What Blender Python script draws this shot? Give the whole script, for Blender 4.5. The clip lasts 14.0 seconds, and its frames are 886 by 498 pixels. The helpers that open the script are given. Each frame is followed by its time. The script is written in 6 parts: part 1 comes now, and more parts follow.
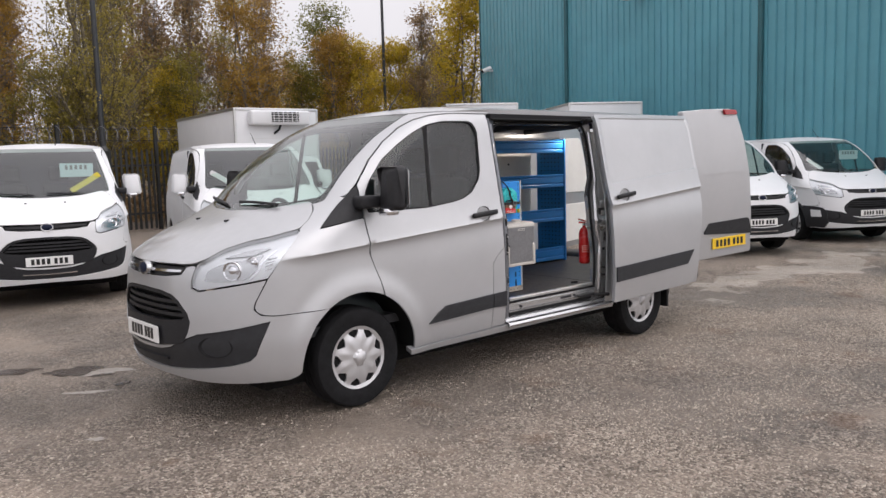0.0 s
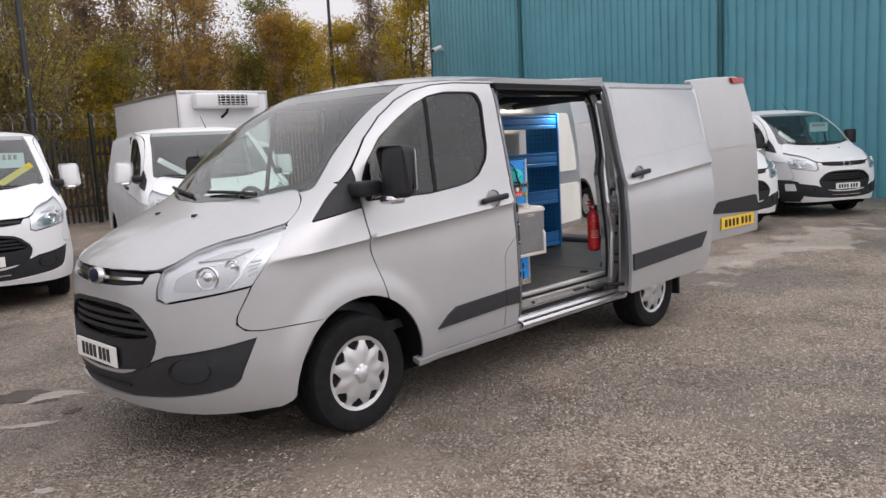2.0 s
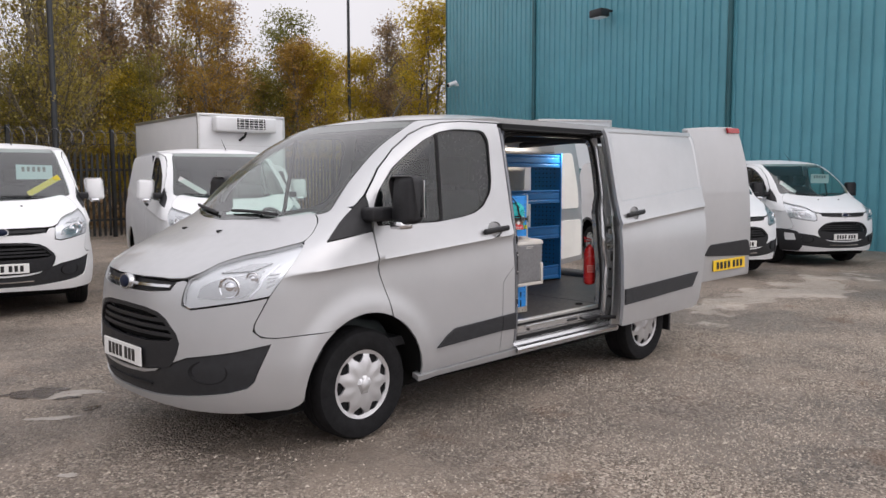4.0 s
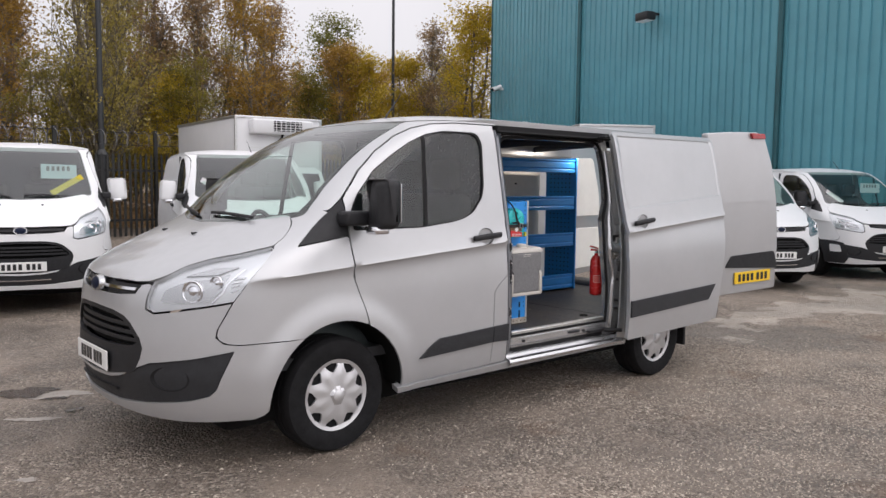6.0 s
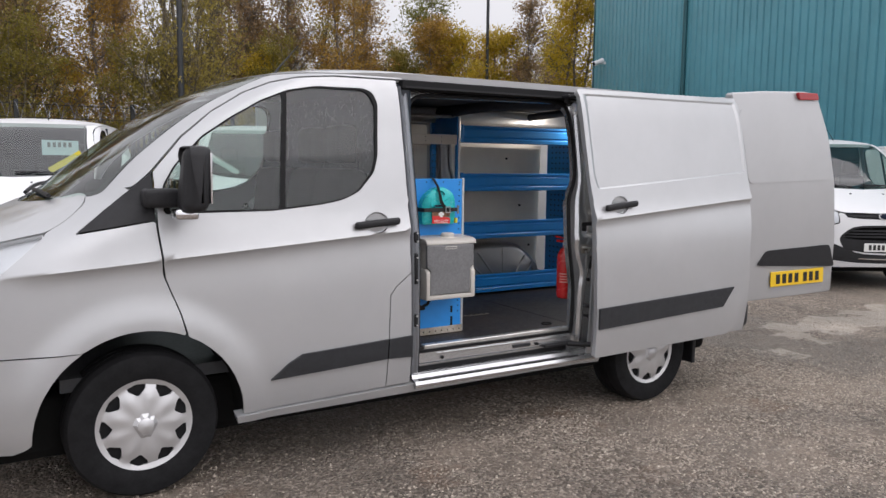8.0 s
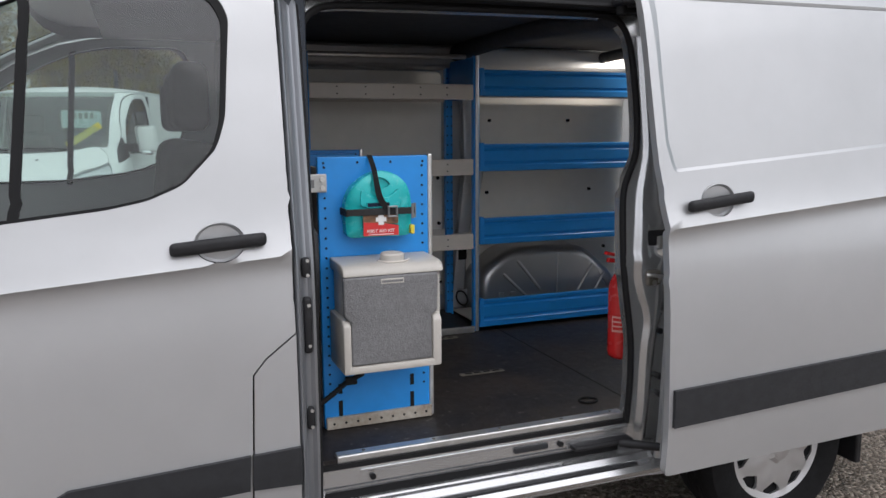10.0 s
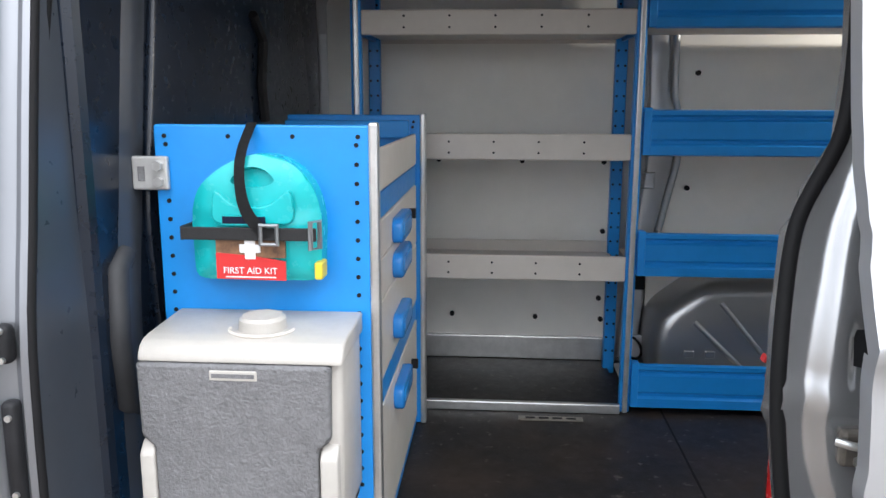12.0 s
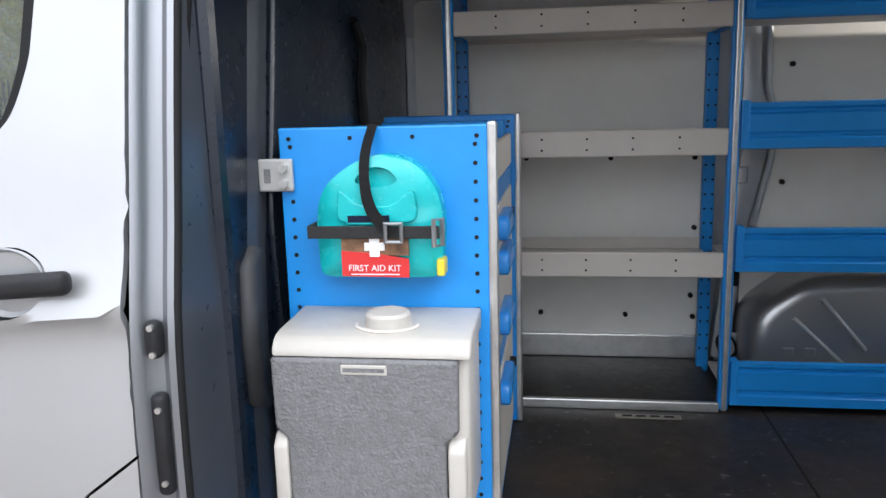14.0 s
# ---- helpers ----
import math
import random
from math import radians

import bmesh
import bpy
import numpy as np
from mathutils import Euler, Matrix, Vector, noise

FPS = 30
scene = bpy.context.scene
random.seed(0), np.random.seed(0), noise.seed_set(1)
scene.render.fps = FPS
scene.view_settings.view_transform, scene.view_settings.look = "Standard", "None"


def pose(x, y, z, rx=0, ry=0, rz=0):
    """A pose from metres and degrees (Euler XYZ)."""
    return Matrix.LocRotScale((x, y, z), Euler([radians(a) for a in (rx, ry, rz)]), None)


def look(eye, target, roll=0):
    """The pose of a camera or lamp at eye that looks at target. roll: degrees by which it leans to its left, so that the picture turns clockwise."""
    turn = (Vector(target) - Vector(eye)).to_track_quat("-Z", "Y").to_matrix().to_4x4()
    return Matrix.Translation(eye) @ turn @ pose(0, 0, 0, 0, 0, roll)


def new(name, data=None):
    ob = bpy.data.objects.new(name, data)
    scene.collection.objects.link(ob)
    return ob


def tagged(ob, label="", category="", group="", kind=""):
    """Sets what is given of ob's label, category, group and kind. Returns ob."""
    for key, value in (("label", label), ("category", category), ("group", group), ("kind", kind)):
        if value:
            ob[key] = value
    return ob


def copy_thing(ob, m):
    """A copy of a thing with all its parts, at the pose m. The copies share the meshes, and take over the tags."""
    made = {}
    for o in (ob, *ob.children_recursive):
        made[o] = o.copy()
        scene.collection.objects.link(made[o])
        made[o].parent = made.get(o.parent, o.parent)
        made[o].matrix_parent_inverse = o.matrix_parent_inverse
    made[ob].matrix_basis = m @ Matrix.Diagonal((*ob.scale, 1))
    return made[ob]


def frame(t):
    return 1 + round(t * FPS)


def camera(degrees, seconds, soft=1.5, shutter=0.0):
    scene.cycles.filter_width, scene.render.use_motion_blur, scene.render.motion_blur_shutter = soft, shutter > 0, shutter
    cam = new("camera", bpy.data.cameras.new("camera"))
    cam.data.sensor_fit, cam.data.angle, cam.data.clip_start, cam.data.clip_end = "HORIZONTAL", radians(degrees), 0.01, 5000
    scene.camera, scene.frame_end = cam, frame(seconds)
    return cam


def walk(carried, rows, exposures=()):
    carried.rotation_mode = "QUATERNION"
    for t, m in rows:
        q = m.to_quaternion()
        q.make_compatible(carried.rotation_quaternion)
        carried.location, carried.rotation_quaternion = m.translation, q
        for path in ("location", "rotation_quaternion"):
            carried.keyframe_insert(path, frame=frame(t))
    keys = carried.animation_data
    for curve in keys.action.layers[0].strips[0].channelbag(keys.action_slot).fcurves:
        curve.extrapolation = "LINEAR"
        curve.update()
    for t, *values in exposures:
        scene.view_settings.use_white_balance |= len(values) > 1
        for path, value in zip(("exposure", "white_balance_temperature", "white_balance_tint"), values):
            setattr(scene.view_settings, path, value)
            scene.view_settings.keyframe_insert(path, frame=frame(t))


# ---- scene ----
cam = camera(59.2, 14.0)
METRES, EYE, TILT, LEAN, TURN = 8.6, 1.62, 0.0, -0.6, -41.2
ROWS = [
    (0.0, 0.0, 0.0, 0.0, -0.25, -6.18, 2.26),
    (0.5, -0.0075, 0.0319, 0.001, -0.18, -6.63, 2.64),
    (1.0, -0.0153, 0.0669, -0.0035, 0.35, -7.65, 3.18),
    (1.5, -0.0258, 0.097, -0.0019, -0.53, -7.42, 3.78),
    (2.0, -0.0439, 0.0953, -0.0014, -4.37, -7.62, 3.53),
    (2.5, -0.058, 0.0847, -0.0012, -6.25, -7.28, 2.69),
    (3.0, -0.0576, 0.0642, -0.0002, -5.63, -6.32, 1.51),
    (5.5, -0.0305, 0.0532, -0.0035, -1.1, -4.94, 0.47),
    (6.0, 0.0062, 0.0743, -0.0023, 0.27, -4.86, -0.01),
    (6.5, 0.06, 0.0949, -0.0052, 2.13, -5.08, 0.0),
    (7.0, 0.1053, 0.1269, -0.0068, 4.6, -5.31, -0.29),
    (9.5, 0.1749, 0.4199, -0.0106, 16.49, -7.81, 0.98),
    (10.0, 0.1908, 0.4766, -0.0102, 19.95, -8.47, 0.95),
    (10.5, 0.2171, 0.5229, -0.0119, 27.01, -10.43, 1.09),
    (11.0, 0.218, 0.5697, -0.0178, 32.08, -12.14, 0.66),
    (11.5, 0.2086, 0.62, -0.0168, 36.02, -11.58, 0.7),
    (12.0, 0.201, 0.6685, -0.0148, 45.34, -10.5, 0.28),
    (12.5, 0.191, 0.6977, -0.018, 50.93, -9.31, -1.76),
    (13.0, 0.1985, 0.6988, -0.0172, 53.07, -8.82, -1.38),
    (13.5, 0.2071, 0.6835, -0.0153, 53.26, -9.43, 0.09),
    (14.0, 0.1945, 0.6579, -0.0154, 49.52, -10.25, 1.88),
]
walk(cam, [(t, pose(0, 0, EYE, TILT, LEAN, TURN) @ pose(METRES * x, METRES * y, METRES * z, 90 + pitch, roll, yaw)) for t, x, y, z, yaw, pitch, roll in ROWS],
     exposures=[(0.0, 0.32, 6450, 16.5), (7.0, 0.32, 6420, 16), (9.5, 0.26, 6200, 13), (11.0, 0.48, 6250, 12), (11.5, 0.74, 6150, 11), (12.0, 1.25, 6050, 11), (12.5, 1.58, 6000, 12), (13.0, 1.58, 6000, 12), (14.0, 1.14, 6000, 11)])

# ---- light ----
world = bpy.data.worlds.new("overcast")
scene.world = world
world.use_nodes = True
wn = world.node_tree
wn.nodes.clear()
w_out = wn.nodes.new("ShaderNodeOutputWorld")
w_bg = wn.nodes.new("ShaderNodeBackground")
w_sky = wn.nodes.new("ShaderNodeTexSky")
w_sky.sky_type, w_sky.sun_disc = "NISHITA", False
w_sky.sun_elevation, w_sky.sun_rotation = radians(50), radians(153)
w_sky.air_density, w_sky.dust_density, w_sky.ozone_density = 1.0, 6.0, 1.0
# an overcast dome: brighter overhead, and towards the veiled sun
w_tc = wn.nodes.new("ShaderNodeTexCoord")
w_sep = wn.nodes.new("ShaderNodeSeparateXYZ")
w_map = wn.nodes.new("ShaderNodeMapRange")
w_map.inputs["To Min"].default_value, w_map.inputs["To Max"].default_value = 6.4, 10.0
w_cloud = wn.nodes.new("ShaderNodeTexNoise")
w_cloud.inputs["Scale"].default_value, w_cloud.inputs["Detail"].default_value = 2.2, 5
w_var = wn.nodes.new("ShaderNodeMapRange")
w_var.inputs["To Min"].default_value, w_var.inputs["To Max"].default_value = 0.8, 1.2
w_mul = wn.nodes.new("ShaderNodeMath")
w_mul.operation = "MULTIPLY"
w_mix = wn.nodes.new("ShaderNodeMix")
w_mix.data_type = "RGBA"
w_mix.inputs[0].default_value = 0.92
wn.links.new(w_tc.outputs["Generated"], w_sep.inputs[0])
wn.links.new(w_sep.outputs["Z"], w_map.inputs["Value"])
wn.links.new(w_tc.outputs["Generated"], w_cloud.inputs["Vector"])
wn.links.new(w_cloud.outputs["Fac"], w_var.inputs["Value"])
w_dot = wn.nodes.new("ShaderNodeVectorMath")
w_dot.operation = "DOT_PRODUCT"
w_dot.inputs[1].default_value = (0.36, -0.71, 0.60)
w_glow = wn.nodes.new("ShaderNodeMapRange")
w_glow.interpolation_type = "SMOOTHSTEP"
w_glow.inputs["From Min"].default_value, w_glow.inputs["From Max"].default_value = -0.1, 1.0
w_glow.inputs["To Min"].default_value, w_glow.inputs["To Max"].default_value = 1.0, 1.5
w_two = wn.nodes.new("ShaderNodeMath")
w_two.operation = "MULTIPLY"
wn.links.new(w_tc.outputs["Generated"], w_dot.inputs[0])
wn.links.new(w_dot.outputs["Value"], w_glow.inputs["Value"])
wn.links.new(w_map.outputs[0], w_two.inputs[0])
wn.links.new(w_glow.outputs[0], w_two.inputs[1])
wn.links.new(w_two.outputs[0], w_mul.inputs[0])
wn.links.new(w_var.outputs[0], w_mul.inputs[1])
wn.links.new(w_sky.outputs[0], w_mix.inputs[6])
wn.links.new(w_mul.outputs[0], w_mix.inputs[7])
wn.links.new(w_mix.outputs[2], w_bg.inputs[0])
w_bg.inputs[1].default_value = 0.10
wn.links.new(w_bg.outputs[0], w_out.inputs[0])
sun = new("sun", bpy.data.lights.new("sun", "SUN"))
sun.data.energy, sun.data.angle, sun.data.color = 0.5, radians(60), (1.0, 0.985, 0.96)
sun.matrix_world = look((9, -8, 16), (3, 4, 0))


# ---- materials ----
def mat(name, col, rough=0.5, metal=0.0, var=0.0, scale=8.0, bump=0.0, bscale=200.0, coat=0.0, col2=None, spec=0.5, alpha=1.0):
    """A plain surface with two scales of variation and fine relief."""
    m = bpy.data.materials.new(name)
    m.use_nodes = True
    nt = m.node_tree
    b = nt.nodes["Principled BSDF"]
    b.inputs["Roughness"].default_value = rough
    b.inputs["Metallic"].default_value = metal
    b.inputs["Coat Weight"].default_value = coat
    b.inputs["Coat Roughness"].default_value = 0.03
    b.inputs["Specular IOR Level"].default_value = spec
    b.inputs["Base Color"].default_value = (*col, 1)
    if var or col2:
        tc = nt.nodes.new("ShaderNodeTexCoord")
        n1 = nt.nodes.new("ShaderNodeTexNoise")
        n1.inputs["Scale"].default_value, n1.inputs["Detail"].default_value, n1.inputs["Roughness"].default_value = scale, 8, 0.65
        nt.links.new(tc.outputs["Object"], n1.inputs["Vector"])
        r = nt.nodes.new("ShaderNodeValToRGB")
        r.color_ramp.elements[0].position, r.color_ramp.elements[1].position = 0.3, 0.7
        lo = col2 if col2 else tuple(c * (1 - var) for c in col)
        hi = col if col2 else tuple(min(1, c * (1 + var)) for c in col)
        r.color_ramp.elements[0].color, r.color_ramp.elements[1].color = (*lo, 1), (*hi, 1)
        nt.links.new(n1.outputs["Fac"], r.inputs[0])
        nt.links.new(r.outputs[0], b.inputs["Base Color"])
        mr = nt.nodes.new("ShaderNodeMapRange")
        mr.inputs["To Min"].default_value, mr.inputs["To Max"].default_value = max(rough - 0.12, 0.02), min(rough + 0.12, 1)
        n2 = nt.nodes.new("ShaderNodeTexNoise")
        n2.inputs["Scale"].default_value, n2.inputs["Detail"].default_value = scale * 5, 4
        nt.links.new(tc.outputs["Object"], n2.inputs["Vector"])
        nt.links.new(n2.outputs["Fac"], mr.inputs["Value"])
        nt.links.new(mr.outputs[0], b.inputs["Roughness"])
    if bump:
        tc = nt.nodes.new("ShaderNodeTexCoord")
        n3 = nt.nodes.new("ShaderNodeTexNoise")
        n3.inputs["Scale"].default_value, n3.inputs["Detail"].default_value = bscale, 3
        nt.links.new(tc.outputs["Object"], n3.inputs["Vector"])
        bp = nt.nodes.new("ShaderNodeBump")
        bp.inputs["Strength"].default_value, bp.inputs["Distance"].default_value = bump, 0.004
        nt.links.new(n3.outputs["Fac"], bp.inputs["Height"])
        nt.links.new(bp.outputs[0], b.inputs["Normal"])
    return m


def glass_mat(name, tint, rough=0.0, ior=1.6):
    """Thin tinted glass: mostly clear, with a mirror's gloss."""
    m = bpy.data.materials.new(name)
    m.use_nodes = True
    nt = m.node_tree
    nt.nodes.clear()
    out = nt.nodes.new("ShaderNodeOutputMaterial")
    tr = nt.nodes.new("ShaderNodeBsdfTransparent")
    tr.inputs[0].default_value = (*tint, 1)
    gl = nt.nodes.new("ShaderNodeBsdfGlossy")
    gl.inputs["Roughness"].default_value = rough
    lw = nt.nodes.new("ShaderNodeLayerWeight")
    lw.inputs["Blend"].default_value = 0.5
    pw = nt.nodes.new("ShaderNodeMath")
    pw.operation = "POWER"
    pw.inputs[1].default_value = 4.5
    face_on = ((ior - 1) / (ior + 1)) ** 2
    fr = nt.nodes.new("ShaderNodeMapRange")
    fr.inputs["To Min"].default_value, fr.inputs["To Max"].default_value = face_on, 1.0
    mx = nt.nodes.new("ShaderNodeMixShader")
    nt.links.new(lw.outputs["Facing"], pw.inputs[0])
    nt.links.new(pw.outputs[0], fr.inputs["Value"])
    nt.links.new(fr.outputs[0], mx.inputs[0])
    nt.links.new(tr.outputs[0], mx.inputs[1])
    nt.links.new(gl.outputs[0], mx.inputs[2])
    nt.links.new(mx.outputs[0], out.inputs[0])
    return m


SILVER = mat("silver_paint", (0.470, 0.476, 0.486), 0.37, 0.50, 0.03, 3.0, coat=0.6)
BODY_IN = mat("silver_inner_steel", (0.50, 0.51, 0.52), 0.38, 0.5, 0.08, 5.0)
WHITE = mat("white_paint", (0.74, 0.745, 0.755), 0.35, 0.0, 0.03, 2.0, coat=0.2)
BLACK = mat("black_plastic", (0.014, 0.014, 0.016), 0.5, 0.0, 0.25, 30.0, 0.25, 900, spec=0.35)
TRIMG = mat("dark_grey_moulding", (0.024, 0.025, 0.028), 0.5, 0.0, 0.2, 20.0, 0.25, 700, spec=0.35)
RUBBER = mat("tyre_rubber", (0.010, 0.010, 0.011), 0.8, 0.0, 0.35, 18.0, 0.3, 300, spec=0.2)
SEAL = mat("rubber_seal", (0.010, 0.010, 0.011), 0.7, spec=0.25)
JAMB = mat("polished_silver_enamel", (0.54, 0.545, 0.555), 0.25, 0.78, coat=0.4)
# silver pillar enamel, its base colour darkened for the shade it stands in
SHADED_PILLAR = mat("shaded_silver_pillar", (0.27, 0.28, 0.30), 0.30, 0.65)
PILTRIM = mat("grey_pillar_plastic", (0.050, 0.057, 0.070), 0.32, 0.0, 0.1, 6.0)
FADED = mat("faded_red_label", (0.62, 0.30, 0.27), 0.5)
BULK = mat("blue_black_moulding", (0.006, 0.012, 0.024), 0.30, 0.0, 0.2, 8.0)
ZINC = mat("galvanised_plate", (0.50, 0.50, 0.49), 0.4, 0.4, 0.1, 40.0)
GALV = mat("galvanised_wheel_box_steel", (0.50, 0.505, 0.51), 0.33, 0.85)
ALLOY = mat("silver_wheel_trim", (0.58, 0.58, 0.59), 0.42, 0.65)
WORN = mat("worn_brown_steel", (0.20, 0.18, 0.155), 0.45, 0.5, 0.3, 30.0)
CREAM = mat("dirty_cream_paint", (0.50, 0.46, 0.40), 0.5, 0.0, 0.3, 22.0, col2=(0.22, 0.17, 0.12))
BUCKLE = mat("dull_buckle_steel", (0.30, 0.31, 0.32), 0.35, 0.7)
CHROME = mat("chrome", (0.75, 0.75, 0.77), 0.12, 1.0)
GLASS = glass_mat("window_glass", (0.70, 0.80, 0.76), 0.0, 1.75)
SCREEN = glass_mat("windscreen_glass", (0.78, 0.90, 0.85), 0.0, 2.1)
LENS = glass_mat("lamp_lens", (0.95, 0.96, 0.97), 0.0, 1.45)
LAMPIN = mat("lamp_inner_silver", (0.64, 0.65, 0.66), 0.28, 0.8, bump=0.25, bscale=45.0)
BEZEL = mat("lamp_bezel", (0.50, 0.505, 0.51), 0.22, 0.85)
CABIN = mat("cabin_plastic", (0.03, 0.031, 0.034), 0.6, 0.0, 0.2, 12.0)
SEATS = mat("seat_cloth", (0.016, 0.017, 0.020), 0.9, 0.0, 0.2, 20.0, spec=0.2)
BLUE = mat("blue_powder_coat", (0.02, 0.265, 0.72), 0.34, 0.0, 0.06, 14.0)
BLUED = mat("blue_handle_plastic", (0.03, 0.25, 0.72), 0.25)
SHELF = mat("warm_grey_shelf_paint", (0.68, 0.63, 0.57), 0.42, 0.0, 0.05, 10.0)
LINING = mat("white_lining_board", (0.88, 0.86, 0.80), 0.5, 0.0, 0.06, 3.0)
PLYB = mat("dark_floor_board", (0.024, 0.019, 0.016), 0.5, 0.0, 0.5, 7.0, 0.2, 250, col2=(0.009, 0.009, 0.012), spec=0.4)
nt = PLYB.node_tree
for sc, lo, hi, col in ((38.0, 0.64, 0.70, (0.10, 0.090, 0.082)), (3.2, 0.48, 0.72, (0.040, 0.028, 0.021))):
    # pale scuffs and brown dust trodden into the board
    n_ = nt.nodes.new("ShaderNodeTexNoise")
    n_.inputs["Scale"].default_value, n_.inputs["Detail"].default_value = sc, 4
    g_ = nt.nodes.new("ShaderNodeMapRange")
    g_.inputs["From Min"].default_value, g_.inputs["From Max"].default_value = lo, hi
    x_ = nt.nodes.new("ShaderNodeMix")
    x_.data_type = "RGBA"
    x_.inputs[7].default_value = (*col, 1)
    nt.links.new(nt.nodes["Texture Coordinate"].outputs["Object"], n_.inputs["Vector"])
    nt.links.new(n_.outputs["Fac"], g_.inputs["Value"])
    nt.links.new(g_.outputs[0], x_.inputs[0])
    b_ = nt.nodes["Principled BSDF"].inputs["Base Color"]
    nt.links.new(b_.links[0].from_socket, x_.inputs[6])
    nt.links.new(x_.outputs[2], b_)
ALUM = mat("aluminium", (0.66, 0.66, 0.65), 0.34, 0.9, 0.12, 25.0)
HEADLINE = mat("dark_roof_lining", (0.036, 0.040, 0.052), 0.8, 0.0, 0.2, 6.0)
RED = mat("red_enamel", (0.55, 0.02, 0.02), 0.25, 0.0, 0.05, 8.0, coat=0.5)
REDLENS = mat("red_lamp_plastic", (0.35, 0.015, 0.02), 0.15, coat=0.6)
PLATEW = mat("white_plate", (0.78, 0.78, 0.76), 0.35)
PLATEY = mat("yellow_plate", (0.80, 0.52, 0.02), 0.35)
INK = mat("black_ink", (0.012, 0.012, 0.012), 0.4)
BADGE = mat("blue_badge", (0.006, 0.011, 0.032), 0.5, 0.0, spec=0.2)
TEAL = mat("teal_plastic", (0.022, 0.48, 0.50), 0.25, 0.0, 0.12, 10.0)
WEB = mat("black_webbing", (0.02, 0.02, 0.021), 0.8, 0.0, 0.2, 90.0, 0.4, 1200)
BINW = mat("off_white_plastic", (0.50, 0.475, 0.435), 0.4, 0.0, 0.06, 20.0, 0.15, 400)
BING = mat("grained_grey_plastic", (0.175, 0.175, 0.18), 0.55, 0.0, 0.20, 90.0, 0.8, 200)
STICKER = mat("red_sticker", (0.60, 0.03, 0.03), 0.4)
PAPER = mat("white_sticker", (0.80, 0.80, 0.80), 0.5)
YELLOW = mat("yellow_plastic", (0.75, 0.60, 0.04), 0.45)
CLAD = mat("teal_cladding", (0.112, 0.335, 0.405), 0.40, 0.0, 0.10, 0.6)
CLADD = mat("dark_teal_flashing", (0.018, 0.10, 0.118), 0.42, 0.0, 0.15, 1.2)
IRON = mat("dark_fence_steel", (0.016, 0.017, 0.017), 0.6, 0.0, 0.3, 5.0)
WIRE = mat("galvanised_wire", (0.25, 0.25, 0.26), 0.4, 0.8)
POLE = mat("painted_pole_steel", (0.03, 0.032, 0.035), 0.5, 0.0, 0.2, 4.0)
BARK = mat("birch_bark", (0.30, 0.26, 0.22), 0.9, 0.0, 0.5, 6.0, 0.4, 60, col2=(0.10, 0.085, 0.07))
# near-black for undersides and recesses, with their shade put into the colour
SHADED_BLACK = mat("underbody", (0.008, 0.008, 0.008), 0.9, spec=0.1)


def leaf_mat(name, c1, c2, thin=0.45, patch=0.0):
    """Many small pieces: each with a colour of its own, and drifting from patch to patch."""
    m = bpy.data.materials.new(name)
    m.use_nodes = True
    nt = m.node_tree
    b = nt.nodes["Principled BSDF"]
    g = nt.nodes.new("ShaderNodeNewGeometry")
    r = nt.nodes.new("ShaderNodeValToRGB")
    r.color_ramp.elements[0].color, r.color_ramp.elements[1].color = (*c1, 1), (*c2, 1)
    src = g.outputs["Random Per Island"]
    if patch:
        tc = nt.nodes.new("ShaderNodeTexCoord")
        n = nt.nodes.new("ShaderNodeTexNoise")
        n.inputs["Scale"].default_value, n.inputs["Detail"].default_value = patch, 3
        mr = nt.nodes.new("ShaderNodeMapRange")
        mr.inputs["From Min"].default_value, mr.inputs["From Max"].default_value = 0.3, 0.7
        mx = nt.nodes.new("ShaderNodeMix")
        mx.inputs[0].default_value = 0.4
        nt.links.new(tc.outputs["Object"], n.inputs["Vector"])
        nt.links.new(n.outputs["Fac"], mr.inputs["Value"])
        nt.links.new(mr.outputs[0], mx.inputs[2])
        nt.links.new(src, mx.inputs[3])
        src = mx.outputs[0]
    nt.links.new(src, r.inputs[0])
    nt.links.new(r.outputs[0], b.inputs["Base Color"])
    b.inputs["Roughness"].default_value = 0.6
    if thin:
        tl = nt.nodes.new("ShaderNodeBsdfTranslucent")
        mx = nt.nodes.new("ShaderNodeMixShader")
        mx.inputs[0].default_value = thin
        nt.links.new(r.outputs[0], tl.inputs[0])
        nt.links.new(b.outputs[0], mx.inputs[1])
        nt.links.new(tl.outputs[0], mx.inputs[2])
        nt.links.new(mx.outputs[0], nt.nodes["Material Output"].inputs[0])
    return m


LEAVES = [leaf_mat("yellow_leaves", (0.40, 0.28, 0.025), (0.68, 0.51, 0.05), 0.5, 0.9),
          leaf_mat("olive_leaves", (0.13, 0.125, 0.025), (0.36, 0.29, 0.05), 0.5, 0.8),
          leaf_mat("orange_leaves", (0.30, 0.17, 0.035), (0.50, 0.32, 0.07), 0.5, 0.9),
          leaf_mat("russet_leaves", (0.24, 0.15, 0.075), (0.42, 0.29, 0.15), 0.5, 1.1),
          leaf_mat("green_leaves", (0.12, 0.135, 0.03), (0.28, 0.26, 0.06), 0.5, 0.9),
          leaf_mat("gold_leaves", (0.24, 0.20, 0.045), (0.46, 0.36, 0.09), 0.5, 0.7)]
DARKBARK = mat("dark_damp_bark", (0.22, 0.18, 0.12), 0.9, 0.0, 0.5, 6.0, col2=(0.085, 0.07, 0.045))


